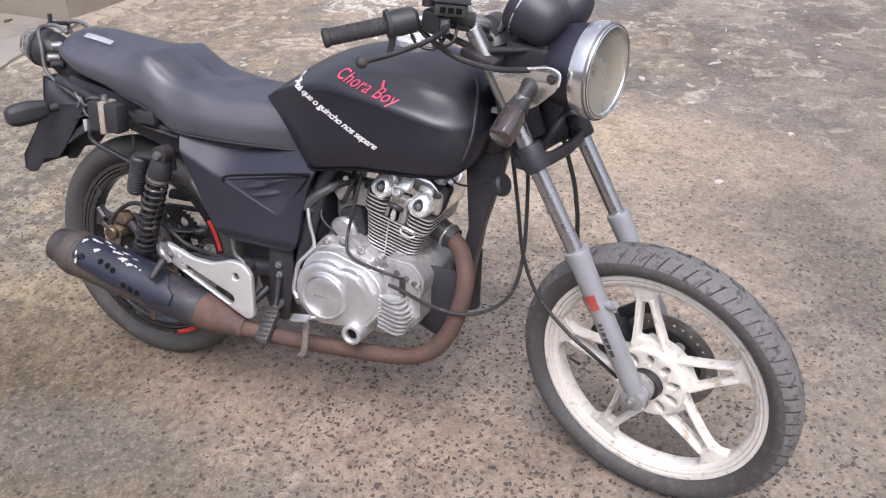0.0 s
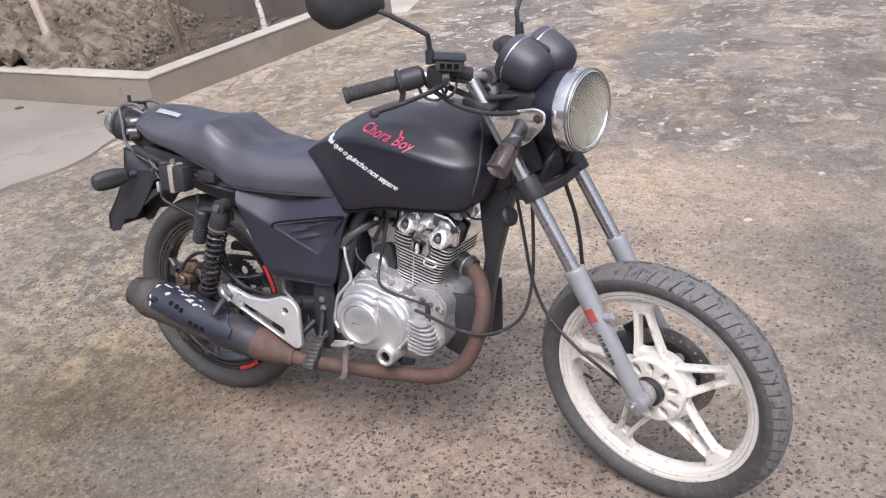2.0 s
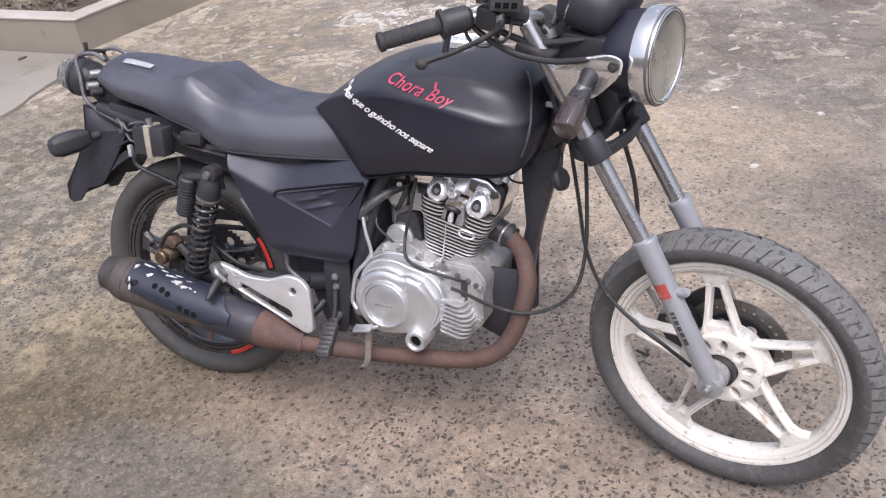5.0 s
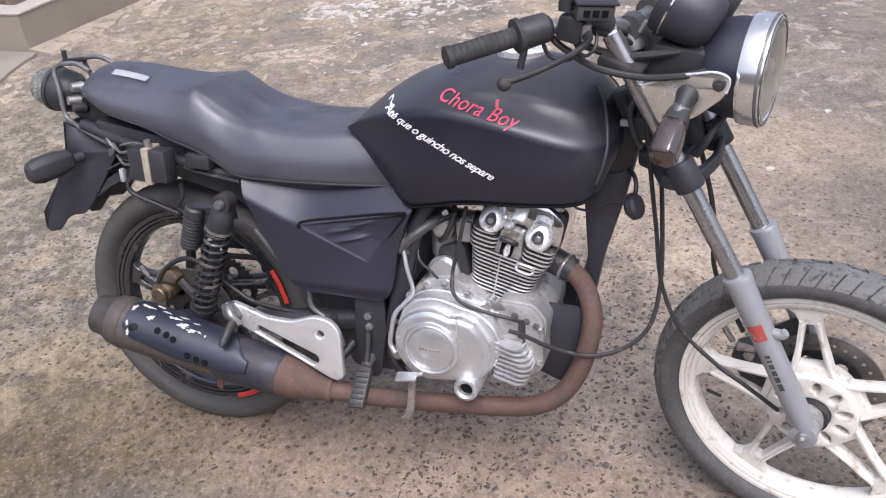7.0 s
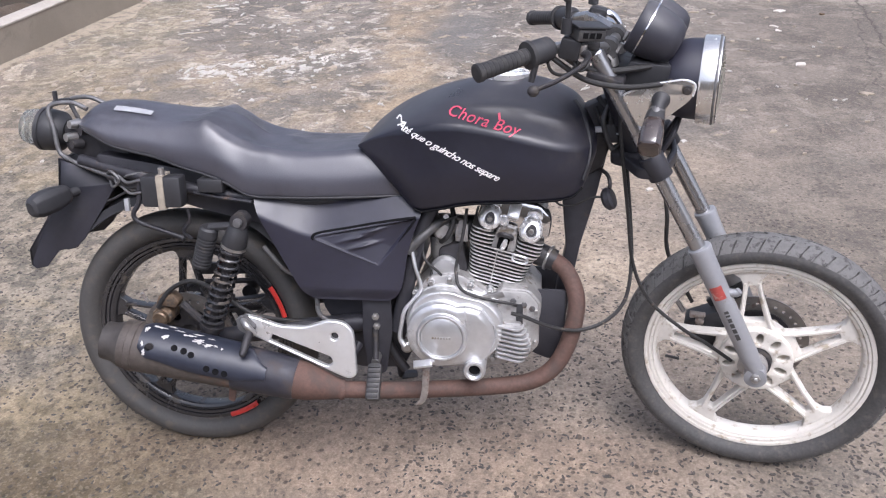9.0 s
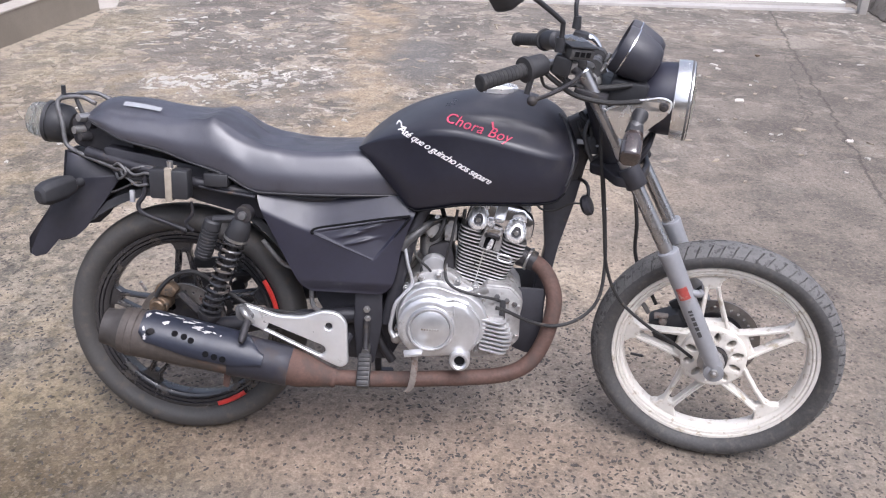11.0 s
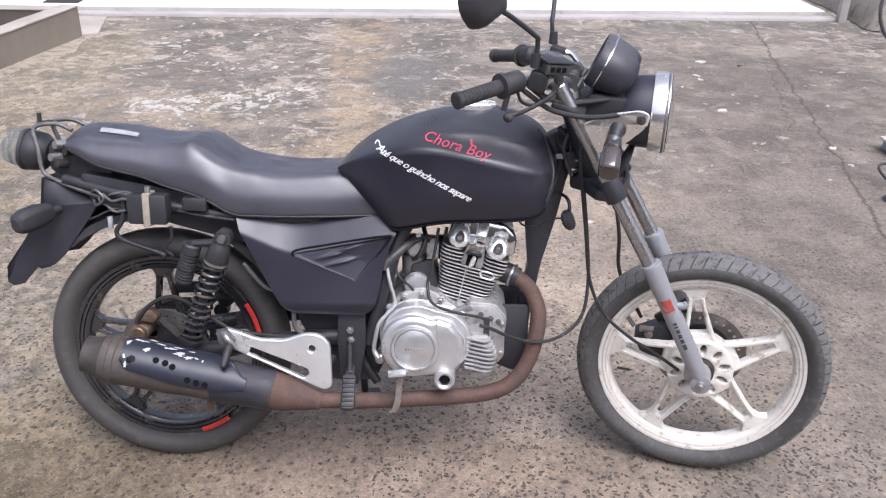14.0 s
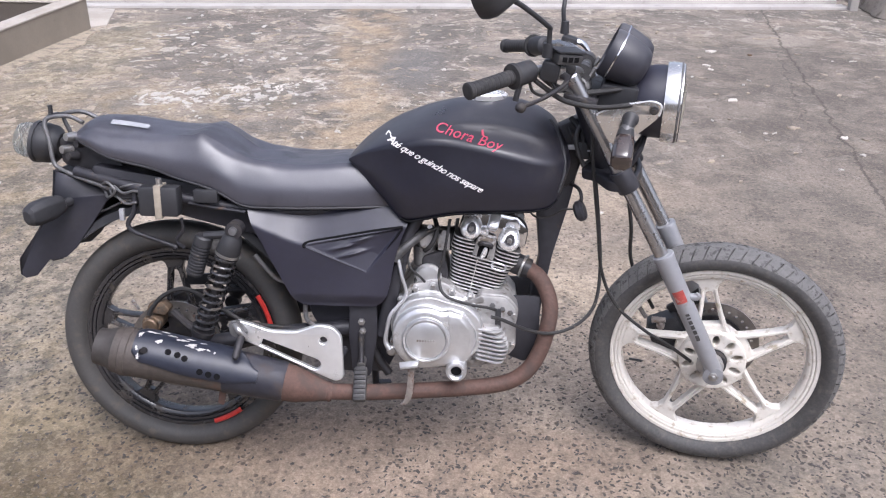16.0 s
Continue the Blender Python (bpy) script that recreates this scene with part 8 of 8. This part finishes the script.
P("rail_cross", Geo().tube([(-0.268, -0.046, 0.838), (-0.276, 0, 0.842), (-0.268, 0.046, 0.838)], 0.0055, 10), M_BLACK, "", parent=rk)
P("rail_bolt", Geo().tube([(-0.276, -0.005, 0.838), (-0.276, -0.005, 0.866)], 0.0055, 8, smooth=False), M_BLACK, "", parent=rk)
for x, y, z in ((-0.205, -0.045, 0.80), (-0.215, -0.05, 0.772), (-0.20, -0.055, 0.758), (-0.185, -0.04, 0.785)):
    P("bulb_socket", Geo().tube([(x, y, z), (x - 0.012, y - 0.022, z + 0.002)], [0.012, 0.009], 12, smooth=False), M_STEEL if x < -0.202 else M_DARK, "", parent=tail)
P("tail_frame", Geo().prism(rounded([(-0.24, 0.74), (-0.24, 0.80), (-0.16, 0.80), (-0.10, 0.745), (-0.08, 0.70), (-0.14, 0.695)], 0.012), -0.052, 0.052), M_DARK, "black tail frame", bevel=0.005)
# mudguard: channel-shaped plate that hangs behind the wheel
side = [(-0.252, 0.726), (-0.180, 0.712), (-0.115, 0.682), (-0.126, 0.668), (-0.169, 0.608), (-0.219, 0.540), (-0.246, 0.516), (-0.288, 0.508), (-0.323, 0.468), (-0.350, 0.461), (-0.362, 0.470), (-0.360, 0.509), (-0.307, 0.581), (-0.264, 0.655)]
fd = Geo()
fd.prism(side, -0.070, -0.064)
fd.prism(side, 0.064, 0.070)
back_edge = [(-0.252, 0.726), (-0.264, 0.655), (-0.307, 0.581), (-0.360, 0.509), (-0.362, 0.470)]
fd.loft([[(x, y, z) for x, z in back_edge] + [(x + 0.006, y, z - 0.001) for x, z in reversed(back_edge)] for y in np.linspace(-0.07, 0.07, 5)])
fd.loft([[(x, y, z) for x, z in side[:3]] + [(x, y, z - 0.005) for x, z in reversed(side[:3])] for y in (-0.07, 0.07)])
P("rear_mudguard", fd, M_POD, "black plastic rear mudguard", bevel=0.002, angle=30)
for a, b in (((-0.222, -0.066, 0.652), (-0.268, -0.182, 0.637)), ((-0.268, 0.066, 0.645), (-0.352, 0.150, 0.628))):
    a, b = Vector(a), Vector(b)
    ri = P("rear_indicator", Geo().tube([a, a.lerp(b, 0.3)], [0.011, 0.010], 12, smooth=False), M_BLACK, "black rear turn indicator on a short stalk")
    ax_ = (b - a).normalized()
    up_ = (Vector((0, 0, 1)) - ax_ * ax_.z).normalized()
    fw_ = ax_.cross(up_)
    rings = []
    for f, hw, hh in ((0.18, 0.010, 0.011), (0.24, 0.017, 0.020), (0.50, 0.0215, 0.027), (0.82, 0.0215, 0.0265), (0.95, 0.018, 0.021), (1.0, 0.011, 0.013)):
        c = a.lerp(b, f) + Vector((0, 0, 0.004))
        rings.append([tuple(c + fw_ * u * hw + up_ * w * hh) for u, w in ((-0.5, 1), (0.5, 1), (1, 0.55), (1, -0.55), (0.5, -1), (-0.5, -1), (-1, -0.55), (-1, 0.55))])
    P("indicator_body", Geo().loft(rings), M_BLACK, "", parent=ri, bevel=0.003, angle=25)
    P("indicator_lens", Geo().loft([[tuple(a.lerp(b, f) + Vector((0, 0, 0.004)) + q * fw_ * 0.0222 + up_ * w) for q, w in ((1, 0.012), (1, -0.012), (0.92, -0.0125), (0.92, 0.0125))] for f in (0.30, 0.60, 0.84)]), M_AMBER, "dull brown indicator lens", parent=ri)
P("battery_box", Geo().box(-0.024, 0.064, -0.163, -0.124, 0.645, 0.712), M_BLACK, "small black box strapped under the seat rail", bevel=0.006)
P("box_strap", Geo().box(0.013, 0.028, -0.1655, -0.122, 0.641, 0.7155), M_STRAP, "frayed beige strap", bevel=0.001)
P("box_screw", Geo().tube([(0.022, -0.150, 0.714), (0.022, -0.152, 0.730)], 0.007, 8, smooth=False), M_STEEL, "")
P("fuse_box", Geo().box(0.090, 0.145, -0.135, -0.09, 0.672, 0.702), M_BLACK, "black fuse box", bevel=0.004)
P("hook_tube", Geo().tube([(-0.048, -0.115, 0.695), (-0.052, -0.120, 0.645), (-0.068, -0.120, 0.618), (-0.058, -0.118, 0.598), (-0.01, -0.108, 0.576), (0.034, -0.098, 0.556)], 0.0055, 10), M_FRAME, "bent black steel luggage hook")
for k, pts in enumerate(([(-0.10, -0.09, 0.69), (-0.075, -0.105, 0.700), (-0.05, -0.10, 0.704), (-0.02, -0.105, 0.70)], [(-0.115, -0.095, 0.688), (-0.085, -0.11, 0.675), (-0.05, -0.115, 0.678), (-0.025, -0.12, 0.685)],
                         [(-0.105, -0.095, 0.705), (-0.11, -0.10, 0.685), (-0.09, -0.105, 0.672), (-0.06, -0.11, 0.668)], [(-0.09, -0.10, 0.66), (-0.12, -0.105, 0.645), (-0.135, -0.105, 0.64)])):
    P("wire", Geo().tube(pts, 0.0028, 7), M_CABLE if k % 2 else M_WIRE, "loose tail-light wire")
P("wire_connector", Geo().box(-0.088, -0.078, -0.118, -0.108, 0.622, 0.650, pose(0, 0, 0, 0, 0, 0)), M_LABEL, "", bevel=0.001)
for pts in ([(-0.135, -0.075, 0.690), (-0.118, -0.100, 0.672), (-0.095, -0.112, 0.690), (-0.112, -0.108, 0.708), (-0.132, -0.09, 0.700)], [(-0.098, -0.108, 0.700), (-0.072, -0.122, 0.688), (-0.045, -0.126, 0.694), (-0.022, -0.128, 0.690)], [(-0.092, -0.108, 0.675), (-0.068, -0.122, 0.664), (-0.040, -0.126, 0.668)]):
    P("wire", Geo().tube(pts, 0.0032, 8), M_WIRE, "loose grey tail-light wire")
P("hose_clip", Geo().lathe([(0.004, -0.004), (0.0085, -0.004), (0.0085, 0.004), (0.004, 0.004)], axis_to((0.030, -0.100, 0.558), (1, 0, -0.3)), 12), M_DARK, "")
P("rail_strip", Geo().tube([(0.075, -0.118, 0.668), (0.13, -0.122, 0.66), (0.205, -0.126, 0.652)], 0.004, 8), M_FRAME, "")
P("brake_light_switch", Geo().tube([(0.175, -0.12, 0.60), (0.178, -0.12, 0.57)], 0.008, 10, smooth=False), M_BLACK, "")
P("rear_hub_wire", Geo().tube([(0.05, -0.105, 0.628), (0.052, -0.106, 0.60), (0.035, -0.105, 0.575), (0.05, -0.10, 0.556)], 0.004, 8), M_FRAME, "")
